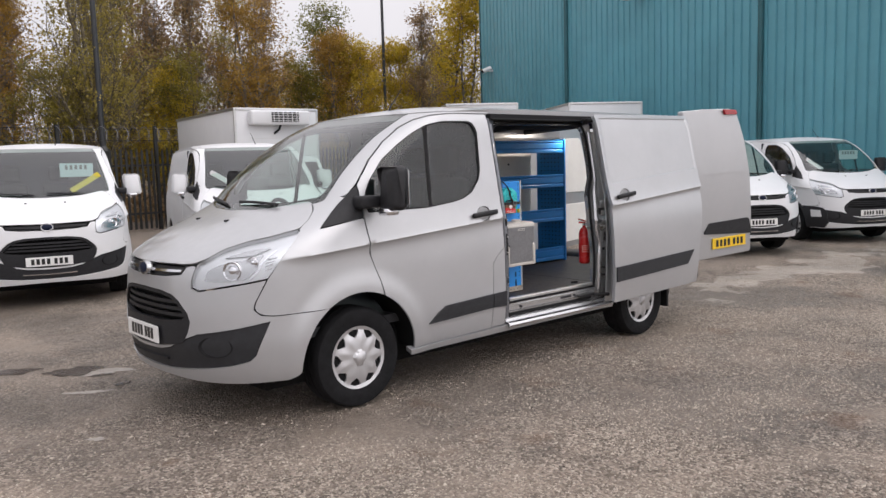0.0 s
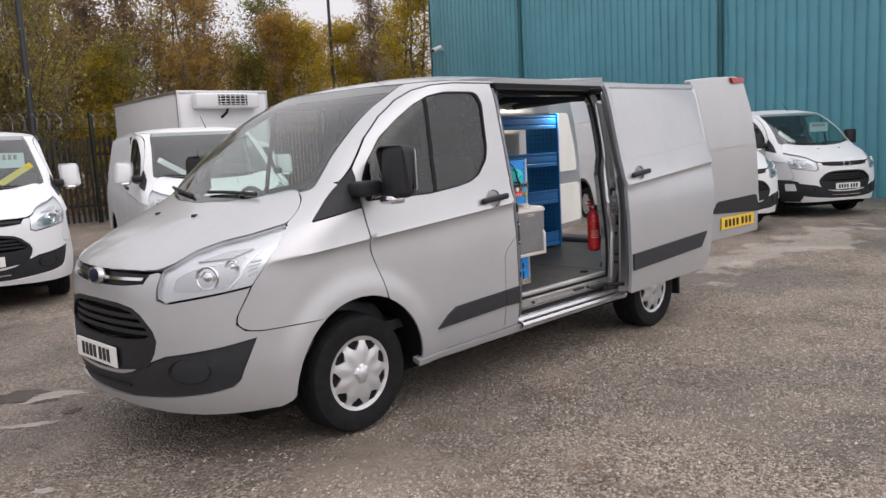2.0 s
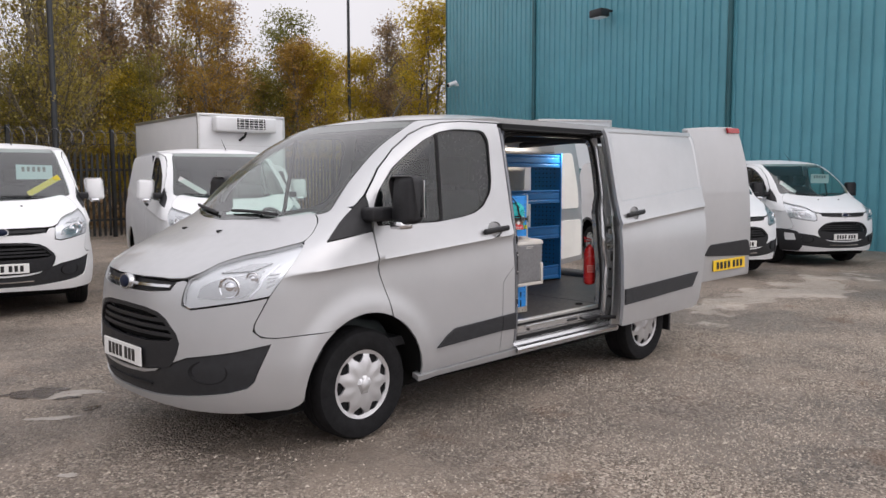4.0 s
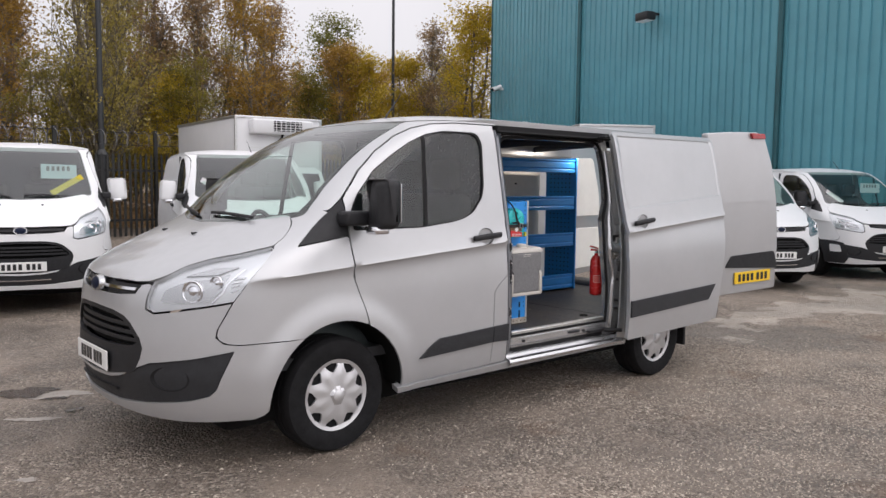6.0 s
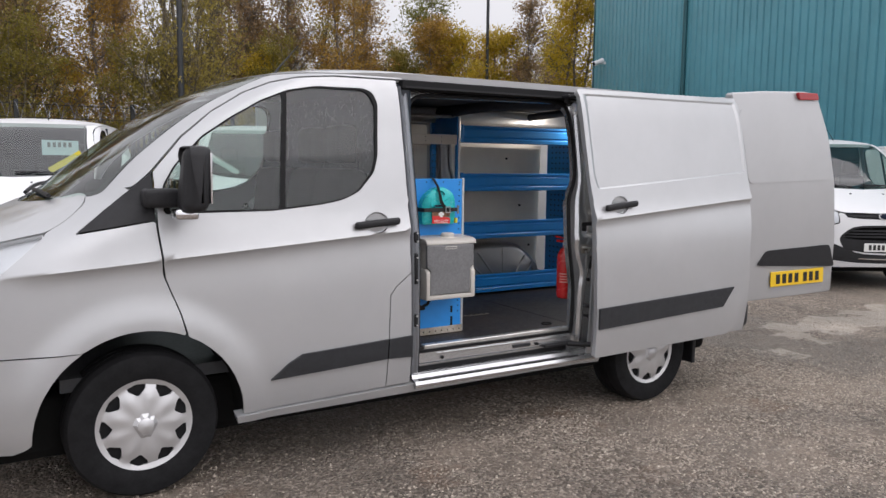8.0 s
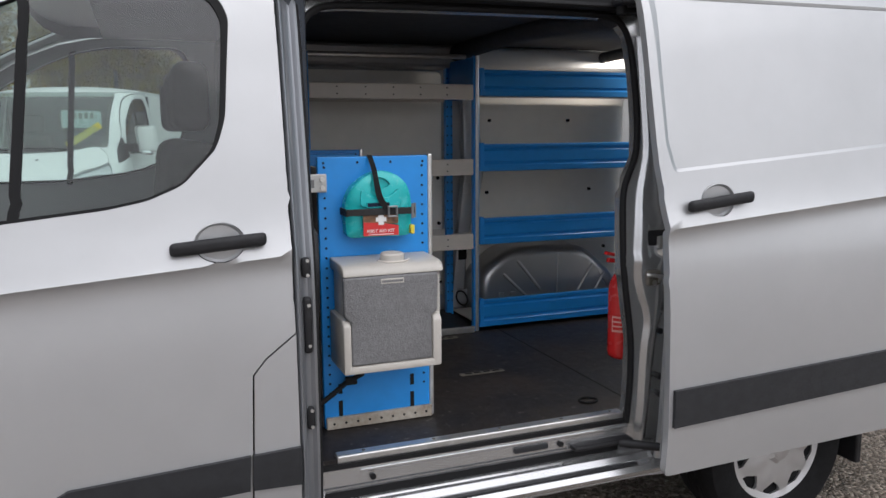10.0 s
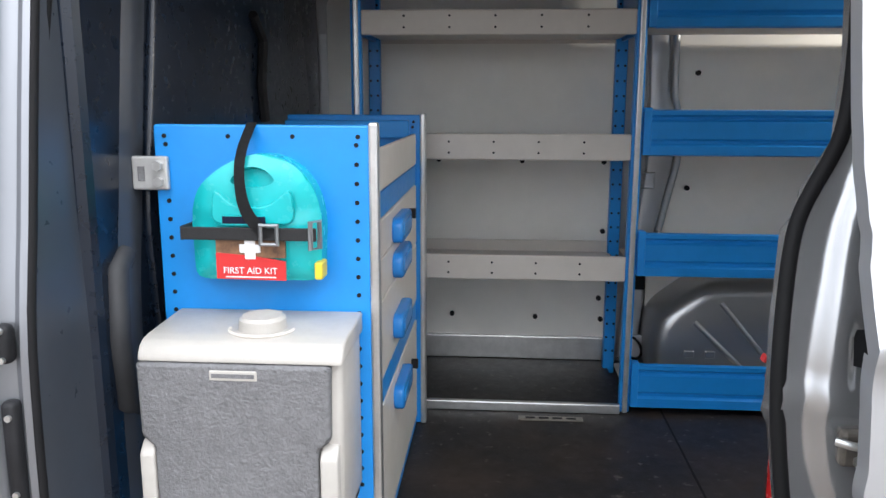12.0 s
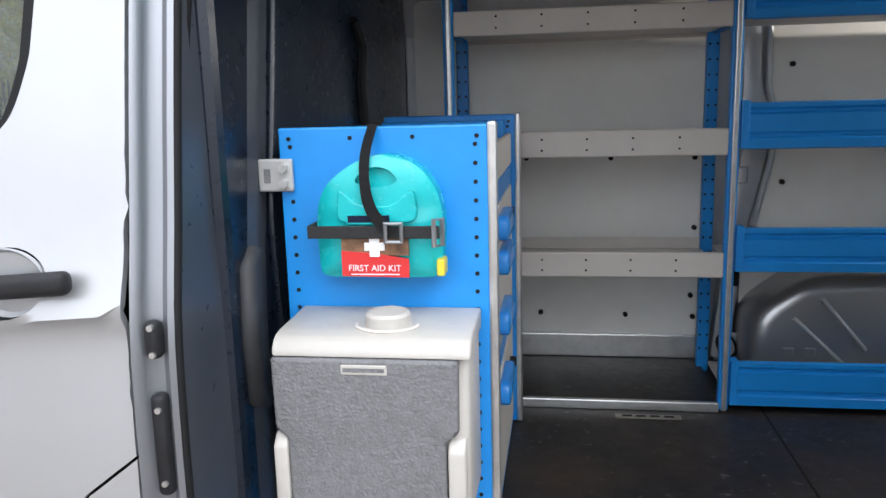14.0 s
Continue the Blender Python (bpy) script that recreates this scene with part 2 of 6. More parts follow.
# ---- shape helpers ----
def part(name, bm, material, parent=None, label="", smooth=None):
    """Links a bmesh as one mesh object under a thing or a part."""
    me = bpy.data.meshes.new(name)
    bm.to_mesh(me)
    bm.free()
    me.materials.append(material)
    if smooth is not None:
        for p in me.polygons:
            p.use_smooth = True
        if smooth < 180:
            me.set_sharp_from_angle(angle=radians(smooth))
    ob = new(name, me)
    if parent is not None:
        ob.parent = parent
    return tagged(ob, label)


def thing(name, label, category, group="", kind="", at=None):
    ob = new(name)
    ob.empty_display_size = 0.1
    if at is not None:
        ob.matrix_world = at
    return tagged(ob, label, category, group, kind)


def add_box(bm, x0, x1, y0, y1, z0, z1, bevel=0.0, seg=2, m=None):
    r = bmesh.ops.create_cube(bm, size=1)
    vs = r["verts"]
    bmesh.ops.scale(bm, vec=(x1 - x0, y1 - y0, z1 - z0), verts=vs)
    bmesh.ops.translate(bm, vec=((x0 + x1) / 2, (y0 + y1) / 2, (z0 + z1) / 2), verts=vs)
    if bevel:
        es = list({e for v in vs for e in v.link_edges})
        r = bmesh.ops.bevel(bm, geom=es, offset=bevel, segments=seg, profile=0.5, affect="EDGES")
        vs = list({v for f in r["faces"] for v in f.verts} | {v for v in vs if v.is_valid})
    if m is not None:
        bmesh.ops.transform(bm, matrix=m, verts=vs)
    return vs


def box(x0, x1, y0, y1, z0, z1, bevel=0.0, seg=2, m=None):
    bm = bmesh.new()
    add_box(bm, x0, x1, y0, y1, z0, z1, bevel, seg, m)
    return bm


def add_cyl(bm, p, q, r, r2=None, n=16, caps=True):
    p, q = Vector(p), Vector(q)
    d = q - p
    res = bmesh.ops.create_cone(bm, cap_ends=caps, segments=n, radius1=r, radius2=r if r2 is None else r2, depth=d.length)
    m = Matrix.Translation((p + q) / 2) @ d.to_track_quat("Z", "Y").to_matrix().to_4x4()
    bmesh.ops.transform(bm, matrix=m, verts=res["verts"])
    return res["verts"]


def cyl(p, q, r, r2=None, n=16):
    bm = bmesh.new()
    add_cyl(bm, p, q, r, r2, n)
    return bm


def add_tube(bm, pts, r, n=8, closed=False, flat=1.0):
    """A round bar along points."""
    pts = [Vector(p) for p in pts]
    rings = []
    N = len(pts)
    s = None
    for i, p in enumerate(pts):
        a = pts[(i - 1) % N] if (i or closed) else p
        b = pts[(i + 1) % N] if (i < N - 1 or closed) else p
        d = (b - a).normalized()
        if s is None:
            s = d.cross(Vector((0, 0, 1)) if abs(d.z) < 0.9 else Vector((0, 1, 0)))
        s = (s - d * s.dot(d)).normalized()
        u = s.cross(d)
        ri = r[i] if isinstance(r, (list, tuple)) else r
        rings.append([bm.verts.new(p + s * math.cos(2 * math.pi * k / n) * ri * flat + u * math.sin(2 * math.pi * k / n) * ri) for k in range(n)])
    for i in range(N if closed else N - 1):
        A, B = rings[i], rings[(i + 1) % N]
        for k in range(n):
            bm.faces.new((A[k], A[(k + 1) % n], B[(k + 1) % n], B[k]))
    if not closed:
        bm.faces.new(rings[0][::-1])
        bm.faces.new(rings[-1])


def tube(pts, r, n=8, closed=False, flat=1.0):
    bm = bmesh.new()
    add_tube(bm, pts, r, n, closed, flat)
    bmesh.ops.recalc_face_normals(bm, faces=bm.faces)
    return bm


def spin(profile, n=40, centre=(0, 0, 0), axis="Y"):
    """A turned shape: profile of (radius, height along the axis)."""
    bm = bmesh.new()
    rings = []
    for r, h in profile:
        ring = []
        for k in range(n):
            a = 2 * math.pi * k / n
            c, s = r * math.cos(a), r * math.sin(a)
            v = (c, h, s) if axis == "Y" else ((c, s, h) if axis == "Z" else (h, c, s))
            ring.append(bm.verts.new(Vector(v) + Vector(centre)))
        rings.append(ring)
    for A, B in zip(rings, rings[1:]):
        for k in range(n):
            bm.faces.new((A[k], A[(k + 1) % n], B[(k + 1) % n], B[k]))
    bm.faces.new(rings[0])
    bm.faces.new(rings[-1])
    bmesh.ops.recalc_face_normals(bm, faces=bm.faces)
    return bm


def prism(outline, y0, y1, bevel=0.0, axis="Y"):
    """An outline in the plane across the axis, drawn out from y0 to y1."""
    bm = bmesh.new()
    def put(u, v, w):
        return (u, w, v) if axis == "Y" else ((w, u, v) if axis == "X" else (u, v, w))
    A = [bm.verts.new(put(u, v, y0)) for u, v in outline]
    B = [bm.verts.new(put(u, v, y1)) for u, v in outline]
    n = len(A)
    bm.faces.new(A)
    bm.faces.new(B[::-1])
    for i in range(n):
        bm.faces.new((A[i], B[i], B[(i + 1) % n], A[(i + 1) % n]))
    bmesh.ops.recalc_face_normals(bm, faces=bm.faces)
    if bevel:
        bmesh.ops.bevel(bm, geom=list(bm.edges), offset=bevel, segments=2, profile=0.5, affect="EDGES")
    return bm


def rounded(pts, r=0.03, n=4):
    """Rounds the corners of an outline."""
    out = []
    N = len(pts)
    for i in range(N):
        p, a, b = Vector(pts[i]), Vector(pts[i - 1]), Vector(pts[(i + 1) % N])
        ra = min(r, (a - p).length * 0.45)
        rb = min(r, (b - p).length * 0.45)
        s, e = p + (a - p).normalized() * ra, p + (b - p).normalized() * rb
        for k in range(n + 1):
            u = k / n
            q = s * (1 - u) ** 2 + p * 2 * u * (1 - u) + e * u * u
            out.append((q.x, q.y))
    return out


def inside(p, poly):
    hit = False
    x, y = p
    j = len(poly) - 1
    for i in range(len(poly)):
        xi, yi = poly[i]
        xj, yj = poly[j]
        if (yi > y) != (yj > y) and x < (xj - xi) * (y - yi) / (yj - yi) + xi:
            hit = not hit
        j = i
    return hit


def resample(poly, step):
    out = []
    for i in range(len(poly)):
        a, b = Vector(poly[i]), Vector(poly[(i + 1) % len(poly)])
        n = max(1, round((b - a).length / step))
        for k in range(n):
            q = a.lerp(b, k / n)
            out.append((q.x, q.y))
    return out


def shrink(poly, d):
    """Moves an outline inwards by d."""
    N = len(poly)
    area = sum(poly[i][0] * poly[(i + 1) % N][1] - poly[(i + 1) % N][0] * poly[i][1] for i in range(N))
    sg = 1 if area > 0 else -1
    out = []
    for i in range(N):
        p, a, b = Vector(poly[i]), Vector(poly[i - 1]), Vector(poly[(i + 1) % N])
        d1, d2 = (p - a), (b - p)
        if d1.length < 1e-6 or d2.length < 1e-6:
            out.append(poly[i])
            continue
        d1.normalize(), d2.normalize()
        n = Vector((-d1.y - d2.y, d1.x + d2.x))
        if n.length < 1e-6:
            out.append(poly[i])
            continue
        n.normalize()
        q = p + n * d * sg
        out.append((q.x, q.y))
    return out


def skin(outline, holes, place, step=0.035, gap=0.0018, flange=0.014, off=0.0, flip=False, extra=()):
    """A sheet-metal panel: an outline with holes in a plane of its own, laid onto a surface by place(u, v), with its rim turned inwards."""
    loops = [resample(shrink(outline, gap), step)] + [resample(shrink(h, -gap), step) for h in holes]
    verts, edges = [], []
    for lp in loops:
        s = len(verts)
        verts += [Vector(p) for p in lp]
        edges += [(s + i, s + (i + 1) % len(lp)) for i in range(len(lp))]
    nb = len(verts)
    us = [p[0] for p in loops[0]]
    vs = [p[1] for p in loops[0]]
    rim = [p for lp in loops for p in lp]
    arr = np.array(rim)
    nu, nv = int((max(us) - min(us)) / step), int((max(vs) - min(vs)) / step)
    for i in range(1, nu + 1):
        for j in range(1, nv + 1):
            p = (min(us) + i * step + (j % 2) * step * 0.5, min(vs) + j * step)
            if np.min(np.sum((arr - p) ** 2, axis=1)) < (0.6 * step) ** 2:
                continue
            if inside(p, loops[0]) and not any(inside(p, h) for h in loops[1:]):
                verts.append(Vector(p))
    if extra:
        flat = np.array([p for row in extra for p in row])
        band = np.array([(p.x, p.y) for p in verts[nb:]]) if len(verts) > nb else np.zeros((0, 2))
        keep = [i for i in range(len(band)) if np.min(np.sum((flat - band[i]) ** 2, axis=1)) > 0.02 ** 2]
        verts = verts[:nb] + [verts[nb + i] for i in keep]
        for row in extra:
            last = None
            for p in row:
                if np.min(np.sum((arr - p) ** 2, axis=1)) > 0.012 ** 2 and inside(p, loops[0]) and not any(inside(p, h) for h in loops[1:]):
                    verts.append(Vector(p))
                    if last is not None:
                        edges.append((last, len(verts) - 1))
                    last = len(verts) - 1
                else:
                    last = None
    from mathutils.geometry import delaunay_2d_cdt
    V, E, F, vo, eo, fo = delaunay_2d_cdt(verts, edges, [], 0, 1e-6)
    bm = bmesh.new()
    def lay(u, v):
        p = Vector(place(u, v))
        e = 0.004
        du = Vector(place(u + e, v)) - Vector(place(u - e, v))
        dv = Vector(place(u, v + e)) - Vector(place(u, v - e))
        n = du.cross(dv)
        n = n.normalized() if n.length > 1e-12 else Vector((0, -1, 0))
        return p, n
    P = [lay(*v) for v in V]
    bv = [bm.verts.new(p + n * off) for p, n in P]
    for f in F:
        c = (sum(V[i][0] for i in f) / 3, sum(V[i][1] for i in f) / 3)
        if inside(c, loops[0]) and not any(inside(c, h) for h in loops[1:]):
            try:
                bm.faces.new([bv[i] for i in f])
            except ValueError:
                pass
    if flange:
        rim_e = [e for e in bm.edges if len(e.link_faces) == 1]
        idx = {v: i for i, v in enumerate(bv)}
        low = {}
        for e in rim_e:
            for v in e.verts:
                if v not in low:
                    p, n = P[idx[v]]
                    low[v] = bm.verts.new(p + n * (off - flange))
        for e in rim_e:
            a, b = e.verts
            f = e.link_faces[0]
            vl = list(f.verts)
            if vl[(vl.index(a) + 1) % len(vl)] == b:
                a, b = b, a
            try:
                bm.faces.new((a, b, low[b], low[a]))
            except ValueError:
                pass
    for v in [v for v in bm.verts if not v.link_faces]:
        bm.verts.remove(v)
    if flip:
        bmesh.ops.transform(bm, matrix=Matrix.Diagonal((1, -1, 1, 1)), verts=bm.verts)
        bmesh.ops.reverse_faces(bm, faces=bm.faces)
    return bm


# ---- the van's form: heights of the nose, half width, depth and bluntness of the front, by height ----
def curve(tab):
    """A smooth monotone curve through the points of a table."""
    n = len(tab)
    d = [(tab[i+1][1]-tab[i][1])/(tab[i+1][0]-tab[i][0]) for i in range(n-1)]
    m = [d[0]] + [0.0 if d[i-1]*d[i] <= 0 else 2*d[i-1]*d[i]/(d[i-1]+d[i]) for i in range(1, n-1)] + [d[-1]]
    def f(z):
        z = min(max(z, tab[0][0]), tab[-1][0])
        i = 0
        while i < n-2 and z > tab[i+1][0]:
            i += 1
        h = tab[i+1][0]-tab[i][0]
        u = (z-tab[i][0])/h
        return ((1+2*u)*(1-u)**2*tab[i][1] + u*(1-u)**2*h*m[i] + u*u*(3-2*u)*tab[i+1][1] + u*u*(u-1)*h*m[i+1])
    return f
NOSE = curve([(.18,.18),(.28,.07),(.38,.03),(.55,0),(.70,.005),(.85,.02),(.96,.035),(1.04,.065),(1.10,.14),(1.17,.27),(1.25,.45),(1.32,.62),(1.37,.74),(1.45,.84),(1.60,1.03),(1.80,1.31),(1.92,1.53),(2.0,1.73),(2.06,2.05)])
HALF = curve([(.18,.87),(.28,.93),(.40,.965),(.60,.98),(.9,.98),(1.1,.975),(1.2,.965),(1.3,.945),(1.5,.91),(1.7,.872),(1.9,.832),(2.0,.80),(2.06,.74)])
DEEP = curve([(.18,.6),(.5,.75),(.9,.78),(1.1,.72),(1.25,.62),(1.4,.52),(1.6,.47),(2.06,.43)])
BLUNT = curve([(.18,2.3),(.9,2.4),(1.1,2.35),(1.25,2.25),(1.4,2.6),(1.6,3.1),(2.06,3.3)])
def fold(d):
    """Relief of the pressed shoulder line, by the height over it."""
    return .016*math.exp(-d/.06) if d > 0 else .016-.027*(1-math.exp(d/.022))+.016*(1-math.exp(d/.26))


def crease(x, z):
    f = fold(z-(1.025+.071*x))
    f *= min(max((x-.35)/.4, 0), 1)
    for cx in (1.08, 4.31):
        r = math.hypot(x-cx, z-.34)
        u = min(max((.62-r)/.14, 0), 1)
        f += .018*u*u*(3-2*u)
    return f
def half_at(x, z):
    """Half width of the body at a place of the side view."""
    u = (x-NOSE(z))/DEEP(z)
    if u <= 0: return 0.0
    w = HALF(z)+crease(x, z)
    if u < 1: w *= (1-(1-u)**BLUNT(z))**(1/BLUNT(z))
    return w
def along_x(x, z):
    u = (x-NOSE(z))/DEEP(z)
    if u >= 1: return 1.2+x-NOSE(z)-DEEP(z)
    return 1.2*math.acos(max(1-max(u,0), 0)**(BLUNT(z)/2))/(math.pi/2)
def along_y(y, z):
    return 1.2*math.asin(min(abs(y)/HALF(z), 1)**(BLUNT(z)/2))/(math.pi/2)
def body(a, z):
    if a >= 1.2:
        x = a-1.2+NOSE(z)+DEEP(z)
        return (x, -HALF(z)-crease(x, z), z)
    th = a/1.2*math.pi/2
    n = BLUNT(z)
    x = NOSE(z)+DEEP(z)*(1-max(math.cos(th),0)**(2/n))
    return (x, -(HALF(z)+crease(x, z))*math.sin(th)**(2/n) if th>0 else 0.0, z)


def on_body(a, z):
    x, y, z = body(abs(a), z)
    return (x, y if a >= 0 else -y, z)


def X(x, z):
    return ("x", x, z)


def Y(y, z):
    return ("y", y, z)


def outline(pts, r=0.0):
    """An outline on the body from places in the side view, X, or in the front view, Y."""
    out = []
    for i in range(len(pts)):
        k, u, z = pts[i]
        k2, u2, z2 = pts[(i + 1) % len(pts)]
        n = max(1, int(math.hypot(u2 - u, z2 - z) / 0.04)) if k == k2 else 1
        for j in range(n):
            v, w = u + (u2 - u) * j / n, z + (z2 - z) * j / n
            if k == "x":
                out.append((along_x(v, w), w))
            else:
                s = along_y(v, w)
                out.append((s if v >= 0 else -s, w))
    return rounded(out, r) if r else out


def line(pts):
    """The same for an open line, with its last point."""
    out = []
    for i in range(len(pts) - 1):
        out += outline(pts[i:i + 2])[:max(1, int(math.hypot(pts[i + 1][1] - pts[i][1], pts[i + 1][2] - pts[i][2]) / 0.04)) if pts[i][0] == pts[i + 1][0] else 1]
    k, u, z = pts[-1]
    return out + [(along_x(u, z) if k == "x" else along_y(u, z), z)]


def outline_both(pts):
    half = []
    for i in range(len(pts)):
        k, u, z = pts[i]
        half.append((along_x(u, z) if k == "x" else along_y(u, z), z))
    fine = []
    for i in range(len(half) - 1):
        a, b = half[i], half[i + 1]
        n = max(1, int(math.hypot(b[0] - a[0], b[1] - a[1]) / 0.05))
        fine += [(a[0] + (b[0] - a[0]) * j / n, a[1] + (b[1] - a[1]) * j / n) for j in range(n)]
    fine.append(half[-1])
    return fine + [(-a, z) for a, z in fine[::-1] if a > 1e-6]


def front_x(y, z):
    return body(along_y(y, z), z)[0]


def bonnet_z(x, y):
    lo, hi = 0.95, 1.5
    for _ in range(24):
        m = (lo + hi) / 2
        if front_x(min(abs(y), HALF(m) * 0.999), m) > x:
            hi = m
        else:
            lo = m
    return hi


def roof_z(x, y):
    ay = min(abs(y), 0.79)
    top = 2.096 - 0.052 * (ay / 0.79) ** 2.4 - 0.012 * max(0, x - 3.2) ** 2 / 4
    t = min(max((0.75 - (x - front_x(ay, 2.0))) / 0.75, 0), 1)
    return top - (top - 2.003) * t ** 2.2


def arc(cx, cz, r, a0, a1, n=14):
    return [X(cx + r * math.cos(radians(a0 + (a1 - a0) * i / n)), cz + r * math.sin(radians(a0 + (a1 - a0) * i / n))) for i in range(n + 1)]


WINDOW = [X(1.20, 1.315), X(1.713, 1.318), X(1.975, 1.345), X(2.08, 1.365), X(2.175, 1.405), X(2.272, 1.505), X(2.297, 1.58), X(2.325, 1.87), X(2.30, 1.925), X(2.25, 1.943),
          X(1.985, 1.94), X(1.83, 1.912), X(1.69, 1.855), X(1.54, 1.77), X(1.39, 1.67), X(1.255, 1.53), X(1.20, 1.44)]
DOOR = [X(1.165, 1.50), X(1.215, 1.56), X(1.31, 1.665), X(1.46, 1.79), X(1.62, 1.888), X(1.76, 1.947), X(1.90, 1.98), X(2.1, 1.997), X(2.463, 2.0), X(2.463, 0.970), X(2.373, 0.902),
        X(2.335, 0.857), X(2.315, 0.355), X(1.535, 0.335)] + arc(1.08, 0.34, 0.455, 2, 64, 8) + [X(1.25, 0.86), X(1.19, 1.02), X(1.165, 1.25)]
SAIL = [X(0.835, 1.236), X(1.16, 1.288), X(1.16, 1.50), X(1.10, 1.45)]
BONNET_SIDE = [(0.72, 0.85), (0.80, 0.832), (0.86, 0.795), (0.895, 0.745), (0.90, 0.70), (0.885, 0.665)]


def surf_xy(x, y):
    z = bonnet_z(x, y)
    return (along_y(y, z), z)


def wing_outline():
    top = [surf_xy(x, y) for x, y in BONNET_SIDE[:-1]]
    screen = [(along_y(y, z), z) for y, z in ((0.70, 1.3845), (0.745, 1.390), (0.785, 1.407), (0.783, 1.44))]
    rest = line([X(1.075, 1.428), X(0.828, 1.232), X(1.16, 1.284), X(1.162, 1.25), X(1.187, 1.02), X(1.247, 0.86)]
                + arc(1.08, 0.34, 0.455, 65, 123, 8) + [X(0.66, 0.723), X(0.47, 0.722), X(0.40, 0.732), X(0.365, 0.765), X(0.372, 0.81), X(0.45, 0.955), X(0.545, 1.08), X(0.712, 1.225)])
    return top + screen + rest


def crease_rows(x0, x1, base=1.025, slope=0.071):
    """Rows of points along the crease of the side, so that it stays crisp."""
    n = int((x1 - x0) / 0.035)
    rows = []
    for d in (-0.10, -0.065, -0.042, -0.026, -0.014, -0.006, 0.0, 0.010, 0.028, 0.055, 0.09):
        row = []
        for i in range(n + 1):
            x = x0 + (x1 - x0) * i / n
            z = base + slope * x + d
            row.append((along_x(x, z), z))
        rows.append(row)
    return rows


def cup_hole(x, z):
    return [(along_x(x + 0.066 * math.cos(a), z + 0.053 * math.sin(a)), z + 0.053 * math.sin(a)) for a in [2 * math.pi * k / 28 for k in range(28)]]


def soft(poly, n=2):
    """Rounds a whole outline by cutting its corners."""
    for _ in range(n):
        out = []
        for i in range(len(poly)):
            a, b = poly[i], poly[(i + 1) % len(poly)]
            out += [(a[0] * 0.75 + b[0] * 0.25, a[1] * 0.75 + b[1] * 0.25), (a[0] * 0.25 + b[0] * 0.75, a[1] * 0.25 + b[1] * 0.75)]
        poly = out
    return poly


LAMP_TOP = [(0.165, 0.555), (0.215, 0.59), (0.32, 0.625), (0.433, 0.69), (0.555, 0.777), (0.72, 0.85)]


def wheel(paint_trim, name="wheel"):
    w = new(name)
    w.empty_display_size = 0.1
    prof = [(0.205, 0.0), (0.215, -0.02), (0.235, -0.028), (0.29, -0.034), (0.325, -0.026), (0.338, -0.005), (0.343, 0.02), (0.343, 0.05), (0.337, 0.055), (0.337, 0.062), (0.343, 0.066),
            (0.343, 0.105), (0.337, 0.11), (0.337, 0.117), (0.343, 0.12), (0.343, 0.16), (0.335, 0.19), (0.30, 0.20), (0.205, 0.195)]
    part("tyre", spin(prof, 72), RUBBER, w, "black rubber tyre", smooth=40)
    n = 9
    def dish(u, v):
        r = math.hypot(u, v)
        y = -0.032 + 0.03 * max(0, (r - 0.02) / 0.2) ** 2 - (0.012 if r < 0.045 else 0)
        y -= 0.007 * abs(math.cos(0.5 * n * math.atan2(v, u))) ** 3 * min(1, max(0, (r - 0.05) / 0.08)) * max(0, min(1, (0.185 - r) / 0.05))
        if r > 0.19:
            y -= 0.012 * (r - 0.19) / 0.02
        return (u, y, v)
    holes = []
    for k in range(n):
        a = 2 * math.pi * (k + 0.5) / n
        h = []
        for rr, wd in ((0.142, 0.03), (0.158, 0.14), (0.174, 0.22), (0.190, 0.225), (0.196, 0.0), (0.190, -0.225), (0.174, -0.22), (0.158, -0.14), (0.142, -0.03)):
            h.append((rr * math.cos(a + wd), rr * math.sin(a + wd)))
        holes.append(h)
    circle = [(0.216 * math.cos(2 * math.pi * k / 60), 0.216 * math.sin(2 * math.pi * k / 60)) for k in range(60)]
    part("wheel_trim", skin(circle, holes, dish, 0.016, 0.0, 0.016), paint_trim, w, "silver plastic wheel trim with cut-outs", smooth=30)
    part("hub_cap", spin([(0.0, -0.052), (0.03, -0.05), (0.038, -0.044), (0.038, -0.03)], 24), paint_trim, w, smooth=40)
    part("brake_disc", spin([(0.0, 0.03), (0.20, 0.03), (0.20, 0.06), (0.0, 0.06)], 32), SHADED_BLACK, w, "dark brake and rim behind the trim")
    return w


def plate(parent, m, mat_, text_w=0.40, name="number_plate", label="number plate with a row of black characters"):
    p = part(name, box(-0.26, 0.26, -0.005, 0.005, -0.056, 0.056, 0.003, 1), mat_, parent, label)
    p.matrix_local = m
    n = 7
    for i in range(n):
        x = -text_w / 2 + (i + 0.5) * text_w / n + (0.012 if i > 3 else -0.012)
        part("plate_bar", box(x - 0.018, x + 0.018, -0.0075, -0.0045, -0.035, 0.035), INK, p)
    return p


